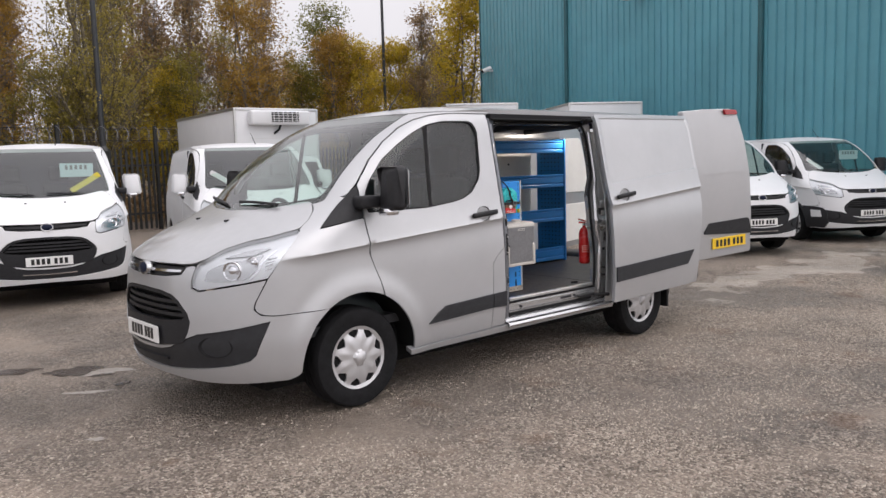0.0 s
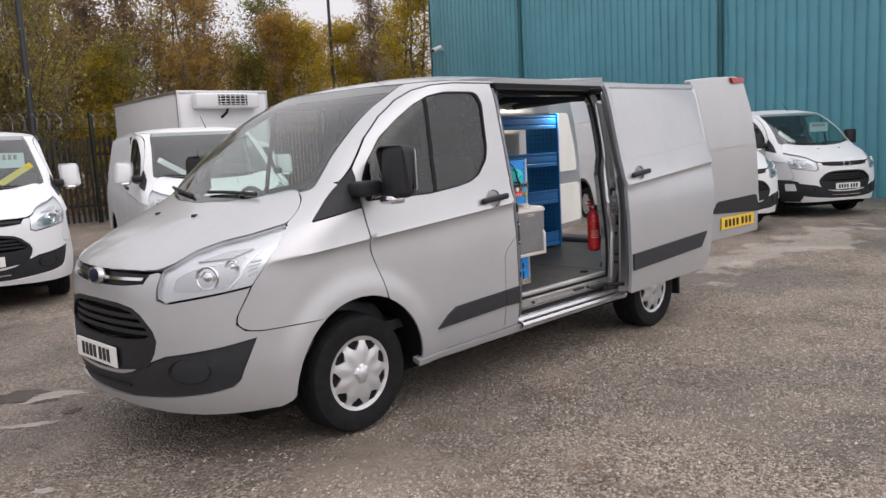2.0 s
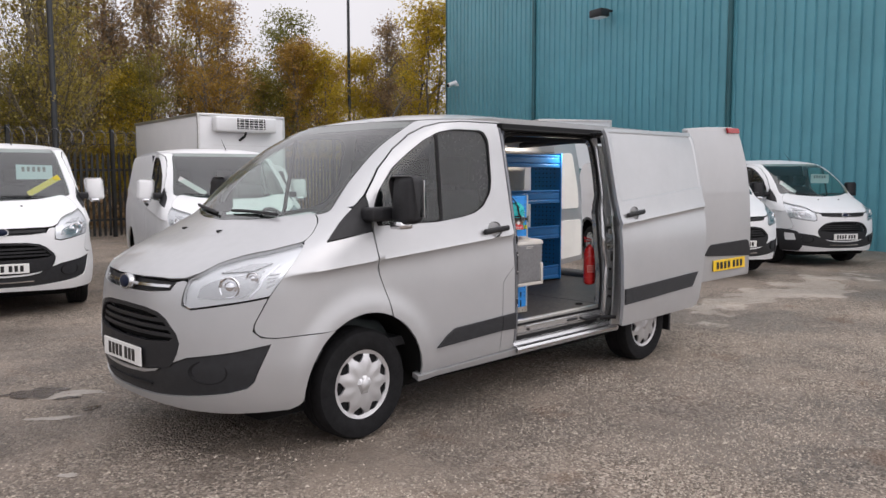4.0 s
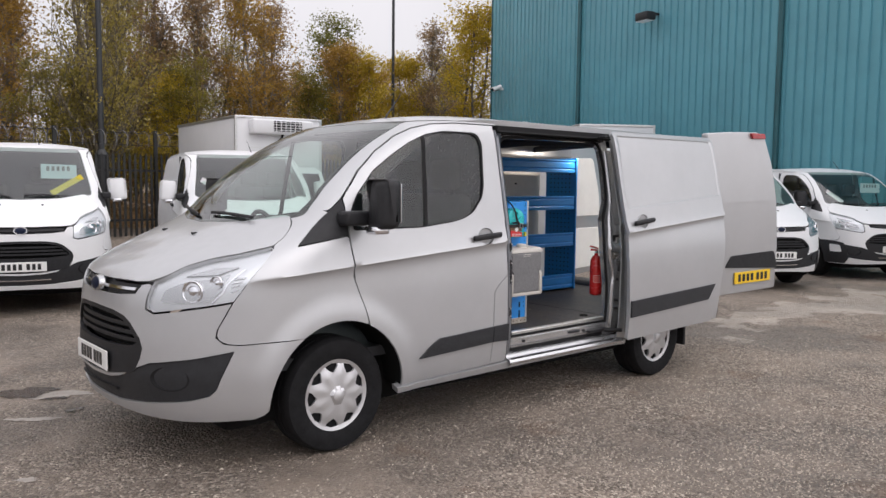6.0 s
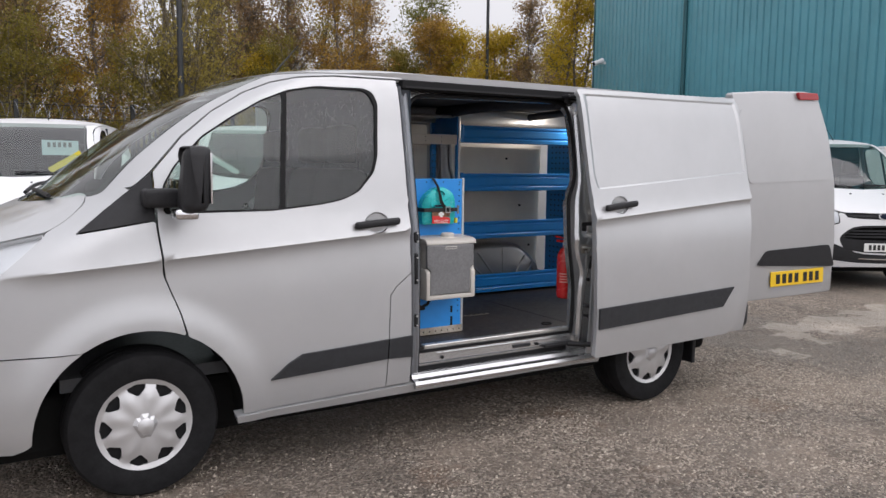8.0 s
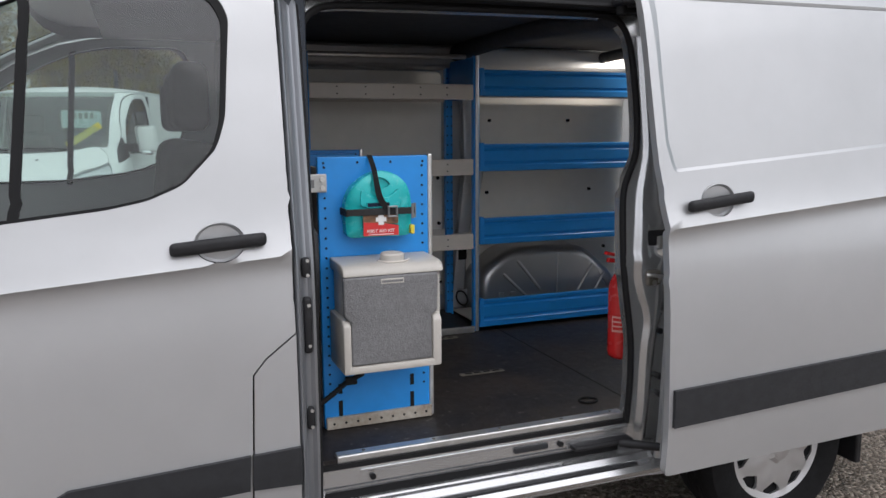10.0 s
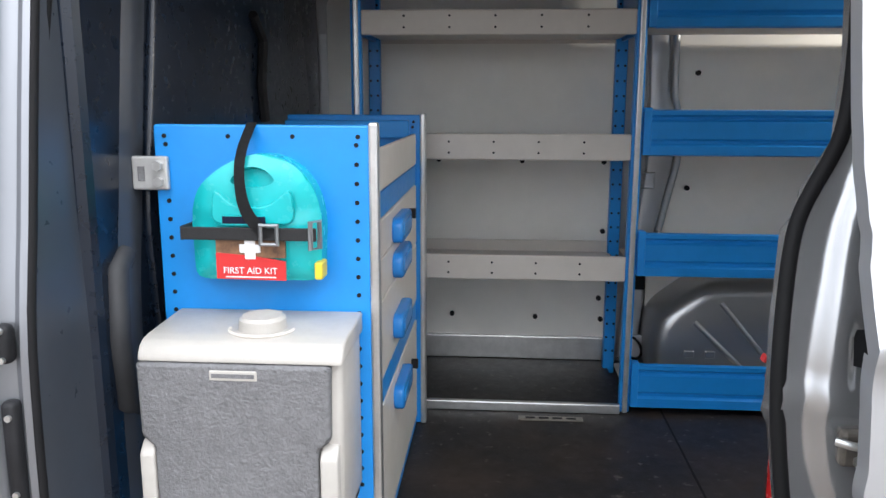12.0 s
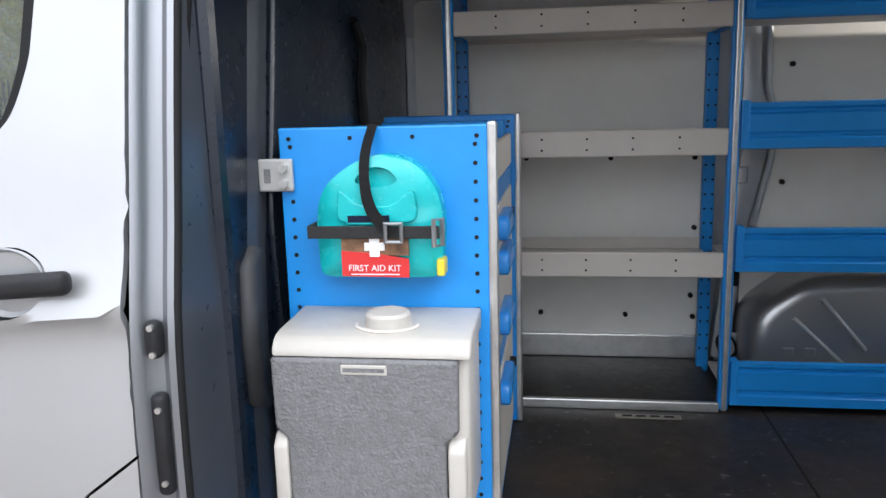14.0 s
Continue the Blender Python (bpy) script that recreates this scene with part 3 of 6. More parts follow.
def front_end(van, paint, step, white=False):
    """Bonnet, wings, bumper, grilles and lamps."""
    half = [(0.062, 0), (0.068, 0.17), (0.085, 0.30), (0.112, 0.43), (0.15, 0.53)] + LAMP_TOP[1:] + BONNET_SIDE[1:] + [(0.82, 0.56), (0.755, 0.433), (0.70, 0.27), (0.668, 0)]
    ol = [(x, -y) for x, y in half] + [(x, y) for x, y in half[::-1] if y]
    part("bonnet", skin(rounded(ol, 0.03), [], lambda u, v: (u, v, bonnet_z(u, v)), step), paint, van, smooth=50)
    bump = [Y(0, 0.958), Y(0.30, 0.965), Y(0.455, 0.98), Y(0.485, 1.03), Y(0.53, 1.038), Y(0.555, 1.03), Y(0.545, 0.95), Y(0.545, 0.90), Y(0.60, 0.88), X(0.25, 0.91), X(0.44, 0.945), X(0.368, 0.805),
            X(0.3605, 0.765), X(0.396, 0.7295), X(0.468, 0.7195), X(0.66, 0.7205)] + arc(1.08, 0.34, 0.455, 123, 180, 8) + [X(0.60, 0.32), X(0.55, 0.30), X(0.25, 0.295), Y(0.5, 0.30), Y(0.3, 0.31), Y(0, 0.315)]
    mouth = [Y(0, 0.878), Y(0.25, 0.872), Y(0.375, 0.852), Y(0.44, 0.82), Y(0.525, 0.74), Y(0.545, 0.69), Y(0.53, 0.63), Y(0.49, 0.56), Y(0.46, 0.545), Y(0.25, 0.515), Y(0, 0.505)]
    low = [Y(0, 0.482), Y(0.25, 0.492), Y(0.36, 0.515), Y(0.45, 0.56), Y(0.595, 0.615), X(0.28, 0.655), X(0.444, 0.69), X(0.36, 0.48), X(0.33, 0.445), X(0.25, 0.418), Y(0.586, 0.39), Y(0.3, 0.365), Y(0, 0.362)]
    part("bumper", skin(outline_both(bump), [outline_both(mouth), outline_both(low)], on_body, step), paint, van, smooth=50)
    m = part("grille_surround", skin(outline_both(mouth), [outline_both([Y(0, 0.852), Y(0.25, 0.845), Y(0.36, 0.828), Y(0.42, 0.80), Y(0.50, 0.72), Y(0.47, 0.70), Y(0.3, 0.685), Y(0, 0.68)])], on_body, step, 0.002, 0.03, -0.004), BLACK, van, "black plastic grille surround", smooth=50)
    part("grille_back", skin(outline_both([Y(0, 0.86), Y(0.25, 0.85), Y(0.40, 0.82), Y(0.51, 0.72), Y(0.47, 0.69), Y(0, 0.67)]), [], on_body, step * 1.5, 0, 0, -0.06), SHADED_BLACK, m)
    for zc, yw in ((0.725, 0.485), (0.765, 0.462), (0.806, 0.42)):
        bar = [Y(0, zc + 0.011), Y(yw - 0.01, zc + 0.011), Y(yw + 0.01, zc - 0.011), Y(0, zc - 0.011)]
        part("grille_bar", skin(outline_both(bar), [], on_body, step, 0, 0.03, -0.02), BLACK, m)
    lo = part("lower_grille", skin(outline_both(low), [], on_body, step, 0.002, 0.02, -0.010), TRIMG, van, "dark grey lower bumper insert with fog lamp pockets", smooth=50)
    part("lower_bar", skin(outline_both([Y(0, 0.43), Y(0.3, 0.436), Y(0.3, 0.422), Y(0, 0.416)]), [], on_body, step, 0, 0.02, 0.004), CHROME if white else BLACK, lo)
    for sg in (-1, 1):
        c = body(along_y(0.70, 0.535), 0.535)
        nrm = Vector((-0.80, -0.6 * 1, 0)).normalized()
        p = Vector(c) - nrm * 0.012
        bm = spin([(0.0, 0.026), (0.05, 0.024), (0.066, 0.012), (0.078, 0.001), (0.086, 0.0), (0.086, 0.03)], 32)
        bmesh.ops.transform(bm, matrix=Matrix.Diagonal((1.35, 1.3, 0.78, 1)), verts=bm.verts)
        bmesh.ops.transform(bm, matrix=Matrix.Translation(p) @ (-nrm).to_track_quat("Y", "Z").to_matrix().to_4x4(), verts=bm.verts)
        if sg > 0:
            bmesh.ops.transform(bm, matrix=Matrix.Diagonal((1, -1, 1, 1)), verts=bm.verts)
            bmesh.ops.reverse_faces(bm, faces=bm.faces)
        # shallow dish set on the insert; near-black stands for a deep pocket's shade
        part("fog_lamp_pocket", bm, SEAL, lo, "oval fog lamp pocket, darkened for the shade of its depth", smooth=40)
    # upper grille slot with a bright bar and an oval badge
    up = [Y(0, 1.035), Y(0.30, 1.034), Y(0.47, 1.034), Y(0.44, 0.985), Y(0.28, 0.97), Y(0, 0.962)]
    g = part("upper_grille", skin(outline_both(up), [], on_body, step, 0, 0.02, -0.03), BLACK, van, "black upper grille slot", smooth=50)
    bar = [Y(0, 1.004), Y(0.44, 1.012), Y(0.43, 0.996), Y(0, 0.986)]
    part("grille_trim_bar", skin(outline_both(bar), [], on_body, 0.03, 0, 0.02, -0.008), CHROME if not white else BLACK, g, smooth=60)
    bm = spin([(0.0, -0.022), (0.05, -0.02), (0.062, -0.016), (0.070, -0.018), (0.076, -0.010), (0.076, 0.02)], 40)
    bmesh.ops.transform(bm, matrix=Matrix.Translation((NOSE(0.995) - 0.002, 0, 0.997)) @ Matrix.Rotation(radians(-90), 4, "Z") @ Matrix.Rotation(radians(-8), 4, "X") @ Matrix.Diagonal((1, 1, 0.62, 1)), verts=bm.verts)
    part("badge_rim", bm, BEZEL, g, "chrome oval badge rim", smooth=40)
    bm = spin([(0.0, -0.028), (0.045, -0.026), (0.06, -0.018)], 40)
    bmesh.ops.transform(bm, matrix=Matrix.Translation((NOSE(0.995) - 0.002, 0, 0.997)) @ Matrix.Rotation(radians(-90), 4, "Z") @ Matrix.Rotation(radians(-8), 4, "X") @ Matrix.Diagonal((1, 1, 0.62, 1)), verts=bm.verts)
    part("badge", bm, BADGE, g, "plain dark blue oval badge", smooth=40)
    for sg in (False, True):
        part("wing", skin(soft(wing_outline(), 1), [], on_body, step, flip=sg, extra=crease_rows(0.5, 1.2)), paint, van, smooth=50)
        top = [(along_y(y, bonnet_z(x, y)), bonnet_z(x, y) - 0.004) for x, y in LAMP_TOP]
        lo_ = line([X(0.715, 1.225), X(0.545, 1.08), X(0.45, 0.955), X(0.25, 0.918), Y(0.60, 0.888), Y(0.555, 0.905), Y(0.55, 0.95)])
        lp = top + lo_
        h = part("headlamp", skin(lp, [], on_body, step, 0.003, 0.03, -0.020, flip=sg), LAMPIN, van, "clear headlamp with bright reflector bowls", smooth=60)
        rim = shrink(resample(lp, 0.02), 0.004)
        part("housing", skin(lp, [shrink(resample(lp, 0.03), 0.006)], on_body, step, 0.002, 0.016, -0.003, flip=sg), LAMPIN, h, smooth=60)
        part("lens", skin(lp, [], on_body, step, 0.003, 0.0, 0.001, flip=sg), LENS, h, "clear plastic lens", smooth=60)
        inner = rounded([(0.475, 0.945), (0.492, 1.012), (0.575, 1.058), (0.714, 1.084), (0.785, 1.112), (0.822, 1.015), (0.757, 0.957), (0.60, 0.940)], 0.015)
        part("bezel", skin(inner, [], on_body, 0.03, 0, 0.012, -0.013, flip=sg), BEZEL, h, "grey inner bezel", smooth=60)
        upper = rounded([(0.545, 1.090), (0.66, 1.135), (0.785, 1.142), (0.72, 1.102)], 0.008)
        part("upper_facet", skin(upper, [], on_body, 0.03, 0, 0.01, -0.012, flip=sg), BEZEL, h, smooth=60)
        for k in range(4):
            fan = [(0.845 + 0.008 * k, 1.085 - 0.026 * k), (0.895 + 0.006 * k, 1.090 - 0.022 * k), (0.893 + 0.006 * k, 1.082 - 0.022 * k), (0.843 + 0.008 * k, 1.076 - 0.026 * k)]
            part("fin", skin(fan, [], on_body, 0.02, 0, 0.008, -0.012, flip=sg), BEZEL, h)
        for a, z, r in ((0.655, 1.008, 0.056), (0.765, 1.055, 0.034)):
            c = Vector(body(a, z))
            nrm = Vector((-0.78, -0.62, 0.05)).normalized()
            bm = spin([(0.0, -0.004), (r * 0.35, -0.001), (r * 0.5, 0.006), (r * 0.56, 0.002), (r * 0.8, 0.004), (r, -0.006), (r * 1.08, -0.002), (r * 1.08, 0.02)], 28)
            bmesh.ops.transform(bm, matrix=Matrix.Translation(c - nrm * 0.010) @ (-nrm).to_track_quat("Y", "Z").to_matrix().to_4x4(), verts=bm.verts)
            if sg:
                bmesh.ops.transform(bm, matrix=Matrix.Diagonal((1, -1, 1, 1)), verts=bm.verts)
                bmesh.ops.reverse_faces(bm, faces=bm.faces)
            part("reflector", bm, CHROME, h, smooth=40)
        fin = [(0.832, 1.128), (0.842, 1.130), (0.832, 1.01), (0.775, 0.945), (0.767, 0.948), (0.822, 1.012)]
        part("divider", skin(fin, [], on_body, 0.03, 0, 0.01, -0.010, flip=sg), CHROME, h)
    # windscreen, scuttle and wipers
    ws = [Y(0, 1.338), Y(0.20, 1.341), Y(0.433, 1.356), Y(0.60, 1.372), Y(0.74, 1.388), Y(0.785, 1.405), Y(0.775, 1.48), Y(0.745, 1.62), Y(0.705, 1.80), Y(0.672, 1.95), Y(0.645, 1.99), Y(0.4, 2.0), Y(0, 2.003)]
    part("windscreen", skin(outline_both(ws), [], on_body, 0.06, 0.003, 0.0), SCREEN, van, "clear laminated windscreen", smooth=180).visible_shadow = False
    edge = [Y(0, 1.36), Y(0.40, 1.375), Y(0.6, 1.392), Y(0.735, 1.42), Y(0.745, 1.48), Y(0.715, 1.62), Y(0.675, 1.80), Y(0.655, 1.955), Y(0.625, 1.989), Y(0, 1.999)]
    part("windscreen_band", skin(outline_both(ws), [outline_both(edge)], on_body, 0.05, 0.004, 0.0, -0.006), SEAL, van, "black printed border of the windscreen")
    sc = [Y(0, 1.322), Y(0.433, 1.34), Y(0.62, 1.362), Y(0.70, 1.378), Y(0.70, 1.40), Y(0, 1.365)]
    part("scuttle", skin(outline_both(sc), [], on_body, 0.05, 0, 0.03, -0.025), BLACK, van, "black plastic scuttle panel")
    for y0, y1, za, zb in ((-0.50, -0.02, 1.372, 1.385), (0.12, 0.66, 1.365, 1.405)):
        pts = []
        for k in range(9):
            y = y0 + (y1 - y0) * k / 8
            z = za + (zb - za) * k / 8 + 0.006 * math.sin(k / 8 * math.pi)
            p = on_body(math.copysign(along_y(y, z), -y) if y else 0, z)
            pts.append((p[0] - 0.02, y, z + 0.012))
        part("wiper", tube(pts, 0.011, 6), BLACK, van, "black wiper blade")
    for y in (-0.225, 0.225):
        z = bonnet_z(0.53, y)
        part("washer_jet", box(0.515, 0.55, y - 0.012, y + 0.012, z - 0.004, z + 0.010, 0.004), BLACK, van)
    for sg in (False, True):
        pil = []
        zs = [1.412 + (1.985 - 1.412) * k / 14 for k in range(15)]
        tab = curve([(1.405, 0.788), (1.48, 0.779), (1.62, 0.749), (1.80, 0.709), (1.95, 0.676), (1.99, 0.65)])
        f = [(along_y(tab(z), z), z) for z in zs]
        back = line([X(2.50, 2.007), X(2.1, 2.003), X(1.90, 1.986), X(1.76, 1.953), X(1.62, 1.894), X(1.46, 1.796), X(1.305, 1.67), X(1.208, 1.565), X(1.155, 1.505), X(1.10, 1.455), X(1.075, 1.436)])
        top = [(along_y(0.66, 1.998), 1.998)] + line([X(2.02, 2.010), X(2.2, 2.016), X(2.50, 2.018)])
        part("a_pillar", skin(f + top + back, [], on_body, step, 0.0015, flip=sg), paint, van, smooth=50)
    half = [(y, front_x(y, 2.0) + 0.004) for y in (0.0, 0.15, 0.3, 0.45, 0.58, 0.655)] + [(0.74, 1.98), (0.788, 2.12), (0.790, 2.6), (0.790, 3.6), (0.785, 4.6), (0.775, 5.05), (0.70, 5.09), (0.0, 5.12)]
    ol = [(x, -y) for y, x in half] + [(x, y) for y, x in half[::-1] if y]
    part("roof", skin(ol, [], lambda u, v: (u, v, roof_z(u, v)), step * 1.3, 0.0, 0.05), paint, van, smooth=50)
    part("aerial", tube([(1.98, -0.18, 2.03), (2.02, -0.17, 2.09), (2.16, -0.14, 2.24)], [0.012, 0.006, 0.003], 6), BLACK, van, "black whip aerial")


def handle(parent, x, z, off, flip=False, w=0.26, rise=0.075):
    """A slim pull over a round cup, rising with the shoulder line."""
    y = -(HALF(z) + crease(x, z)) - off
    bm = box(x - w / 2, x + w / 2, y - 0.046, y - 0.016, z - 0.019, z + 0.019, 0.0135, 4)
    add_box(bm, x - w / 2 + 0.025, x - w / 2 + 0.06, y - 0.02, y + 0.01, z - 0.014, z + 0.014, 0.005)
    add_box(bm, x + w / 2 - 0.07, x + w / 2 - 0.025, y - 0.02, y + 0.01, z - 0.014, z + 0.014, 0.005)
    cup = spin([(0.0, 0.030), (0.04, 0.026), (0.055, 0.016), (0.064, 0.004), (0.0675, 0.0005), (0.0675, 0.01)], 32, (0, 0, 0))
    bmesh.ops.transform(cup, matrix=Matrix.Translation((x + 0.005, y, z + 0.002)) @ Matrix.Diagonal((1, 1, 0.81, 1)), verts=cup.verts)
    for v in bm.verts:
        u = (v.co.x - x) / (w / 2)
        v.co.z += rise * (v.co.x - x)
        v.co.y += 0.010 * u * u
    for m in (bm, cup):
        if flip:
            bmesh.ops.transform(m, matrix=Matrix.Diagonal((1, -1, 1, 1)), verts=m.verts)
            bmesh.ops.reverse_faces(m, faces=m.faces)
    part("handle", bm, BLACK, parent, "black plastic pull handle", smooth=40)
    part("handle_cup", cup, SILVER if parent.get("paint") != "white" else WHITE, parent, smooth=40)


def front_doors(van, paint, step, white=False):
    for sg in (False, True):
        d = part("front_door", skin(outline(DOOR), [soft(outline(WINDOW), 2), cup_hole(2.263, 1.244)], on_body, step, flip=sg, extra=crease_rows(1.2, 2.46)), paint, van, "front door with a dark framed window", smooth=50)
        if white:
            d["paint"] = "white"
        fr = soft(outline(WINDOW), 2)
        part("window_seal", skin(fr, [shrink(resample(fr, 0.02), 0.008)], on_body, 0.03, -0.001, 0.012, 0.001, flip=sg), SEAL, d, "black rubber window surround", smooth=50)
        part("window_pane", skin(fr, [], on_body, 0.06, 0.004, 0.0, -0.008, flip=sg), GLASS, d, "lightly tinted side glass", smooth=180).visible_shadow = False
        bar = outline([X(1.742, 1.31), X(1.768, 1.31), X(1.828, 1.92), X(1.802, 1.91)])
        part("window_bar", skin(bar, [], on_body, 0.04, 0, 0.02, -0.002, flip=sg), SEAL, d)
        part("sail_panel", skin(outline(SAIL, 0.01), [], on_body, 0.03, 0.002, 0.014, 0.003, flip=sg), BLACK, van, "black plastic mirror sail panel", smooth=50)
        handle(d, 2.258, 1.242, 0.0, sg)
        tr = outline([X(1.67, 0.487), X(1.76, 0.56), X(1.835, 0.60), X(2.318, 0.622), X(2.312, 0.515)])
        part("side_moulding", skin(tr, [], on_body, 0.04, 0.001, 0.02, 0.014, flip=sg), TRIMG, d, "dark grey rubbing strip", smooth=50)
        fl = outline([X(2.463, 0.9665), X(2.3752, 0.9003), X(2.338, 0.8562), X(2.3182, 0.358), X(2.463, 0.362)])
        f = part("fuel_flap", skin(fl, [], on_body, step, 0.0006, 0.010, flip=sg), paint, van, "painted flap behind the door", smooth=50)
        tr = outline([X(2.322, 0.622), X(2.465, 0.628), X(2.465, 0.51), X(2.318, 0.515)])
        part("flap_moulding", skin(tr, [], on_body, 0.04, 0.001, 0.02, 0.014, flip=sg), TRIMG, f, smooth=50)
        # mirror
        s = -1 if not sg else 1
        m = part("mirror_arm", box(1.10, 1.27, -1.02, -0.90, 1.345, 1.43, 0.02, 3), BLACK, van, "black plastic mirror arm", smooth=40)
        bm = bmesh.new()
        add_box(bm, 1.20, 1.33, -1.235, -1.0, 1.33, 1.62, 0.045, 4)
        for v in bm.verts:
            k = (v.co.z - 1.33) / 0.29
            v.co.x += 0.03 * k
            v.co.y += 0.02 * k
            if v.co.x < 1.25:
                v.co.x += 0.06 * ((v.co.y + 1.12) / 0.12) ** 2
        part("mirror_shell", bm, WHITE if white else BLACK, m, "door mirror housing", smooth=50)
        part("indicator", box(1.20, 1.30, -1.16, -1.05, 1.30, 1.345, 0.012, 2), CHROME, m, "clear indicator lens", smooth=50)
        part("mirror_glass", box(1.335, 1.345, -1.215, -1.025, 1.37, 1.59, 0.004), CHROME, m, "mirror glass")
        if sg:
            for o in (m, *m.children):
                o.data.transform(Matrix.Diagonal((1, -1, 1, 1)))
                o.data.flip_normals()


def cab_inside(van, white=False):
    bm = box(0.80, 1.28, -0.80, 0.80, 0.75, 1.30, 0.08, 3)
    for v in bm.verts:
        if v.co.x < 1.0 and v.co.z > 1.1:
            v.co.z += 0.03
    part("dashboard", bm, CABIN, van, "dark grey dashboard", smooth=50)
    part("cab_floor", box(0.75, 2.42, -0.85, 0.85, 0.52, 0.58), CABIN, van)
    if True:
        sw = [(1.34 - 0.05 * math.sin(a), 0.40 + 0.19 * math.cos(a), 1.22 + 0.16 * math.sin(a)) for a in [2 * math.pi * k / 24 for k in range(24)]]
        w = part("steering_wheel", tube(sw, 0.017, 8, True), CABIN, van, "black steering wheel", smooth=60)
        bm = bmesh.new()
        add_cyl(bm, (1.10, 0.40, 1.12), (1.33, 0.40, 1.215), 0.03)
        add_box(bm, 1.30, 1.345, 0.23, 0.57, 1.20, 1.235, 0.01)
        part("steering_column", bm, CABIN, w)
    for y in (-0.58, -0.18, 0.45):
        s = part("seat_cushion", box(1.62, 2.15, y - 0.22, y + 0.22, 0.70, 0.98, 0.06, 3), SEATS, van, "dark cloth cab seat", smooth=50)
        bm = box(2.08, 2.24, y - 0.22, y + 0.22, 0.92, 1.52, 0.06, 3)
        for v in bm.verts:
            v.co.x += 0.12 * (v.co.z - 0.92)
        part("seat_back", bm, SEATS, s, smooth=50)
        part("head_rest", box(2.17, 2.28, y - 0.13, y + 0.13, 1.55, 1.76, 0.04, 3), SEATS, s, smooth=50)
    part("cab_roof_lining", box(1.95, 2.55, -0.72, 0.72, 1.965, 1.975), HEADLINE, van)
    part("underbody", box(0.45, 5.1, -0.78, 0.78, 0.20, 0.50, 0.05), SHADED_BLACK, van, "underbody, near-black to stand for the shade beneath")
    for sg in (-1, 1):
        for cx in (1.08, 4.31):
            bm = bmesh.new()
            n = 20
            rows = []
            for yy in (0.97, 0.70):
                rows.append([bm.verts.new((cx + 0.462 * math.cos(math.pi * k / n), sg * yy, 0.34 + 0.462 * math.sin(math.pi * k / n))) for k in range(n + 1)])
            for k in range(n):
                bm.faces.new((rows[0][k], rows[0][k + 1], rows[1][k + 1], rows[1][k]))
            part("arch_liner", bm, SHADED_BLACK, van, "black wheel arch liner", smooth=60)


APERTURE = [X(2.484, 1.985), X(2.484, 0.37), X(3.68, 0.37), X(3.72, 0.42), X(3.74, 0.80), X(3.76, 1.985)]


def rear_sides(van, paint, step, white=False, open_side=True):
    """Sides behind the cab, the sill and the rear end."""
    quarter = [X(3.78, 2.003), X(3.775, 1.2), X(3.76, 0.80), X(3.74, 0.37), X(3.85, 0.35)] + arc(4.31, 0.34, 0.455, 178, 2, 20) + [X(5.0, 0.36), X(5.27, 0.36), X(5.30, 0.8), X(5.27, 1.3), X(5.20, 1.7), X(5.12, 2.003)]
    full = [X(2.484, 2.003), X(2.484, 0.365), X(3.85, 0.35)] + quarter[5:]
    part("rear_side_panel", skin(outline(quarter if open_side else full), [], on_body, step, 0.001, extra=crease_rows(2.5, 5.2)), paint, van, smooth=50)
    part("rear_side_panel", skin(outline(full), [], on_body, step, 0.001, flip=True), paint, van, smooth=50)
    for sg in (False, True):
        sill = outline([X(1.50, 0.33), X(2.48, 0.352), X(3.84, 0.345), X(3.84, 0.31), X(2.48, 0.305), X(1.51, 0.295)])
        part("sill", skin(sill, [], on_body, 0.05, 0.0, 0.06, 0.012, flip=sg), paint, van, smooth=50)
    for sg in (-1, 1):
        part("mud_flap", box(4.76, 4.79, sg * 0.95 - 0.11 if sg > 0 else -0.95, sg * 0.95 if sg > 0 else -0.95 + 0.22, 0.17, 0.48, 0.008), BLACK, van, "black rubber mud flap")
    part("rear_bumper", box(5.12, 5.40, -0.93, 0.93, 0.36, 0.58, 0.05, 3), BLACK if white else TRIMG, van, smooth=50)
    wh = [(1.09, -0.905, 0.343, 0), (1.09, 0.905, 0.343, 1), (4.36, -0.905, 0.293, 0), (4.36, 0.905, 0.293, 1)]
    w = wheel(ALLOY)
    w.parent = van
    for i, (x, y, z, f) in enumerate(wh):
        ob = w if i == 0 else copy_thing(w, Matrix())
        ob.parent = van
        ob.matrix_local = pose(x, y, z, 0, 0, 180 if f else 0) @ pose(0, 0, 0, 0, 17.0 * i, 0)


def white_van(name, label, at, step=0.07, extras=()):
    van = thing(name, label, "van", "parked white vans", at=at)
    front_end(van, WHITE, step, True)
    front_doors(van, WHITE, step, True)
    cab_inside(van)
    rear_sides(van, WHITE, step, True, False)
    part("bulkhead", box(2.46, 2.50, -0.84, 0.84, 0.52, 1.98), HEADLINE, van)
    plate(van, Matrix.Translation((NOSE(0.59) - 0.006, 0, 0.585)) @ Matrix.Rotation(radians(-90), 4, "Z"), PLATEW)
    return van


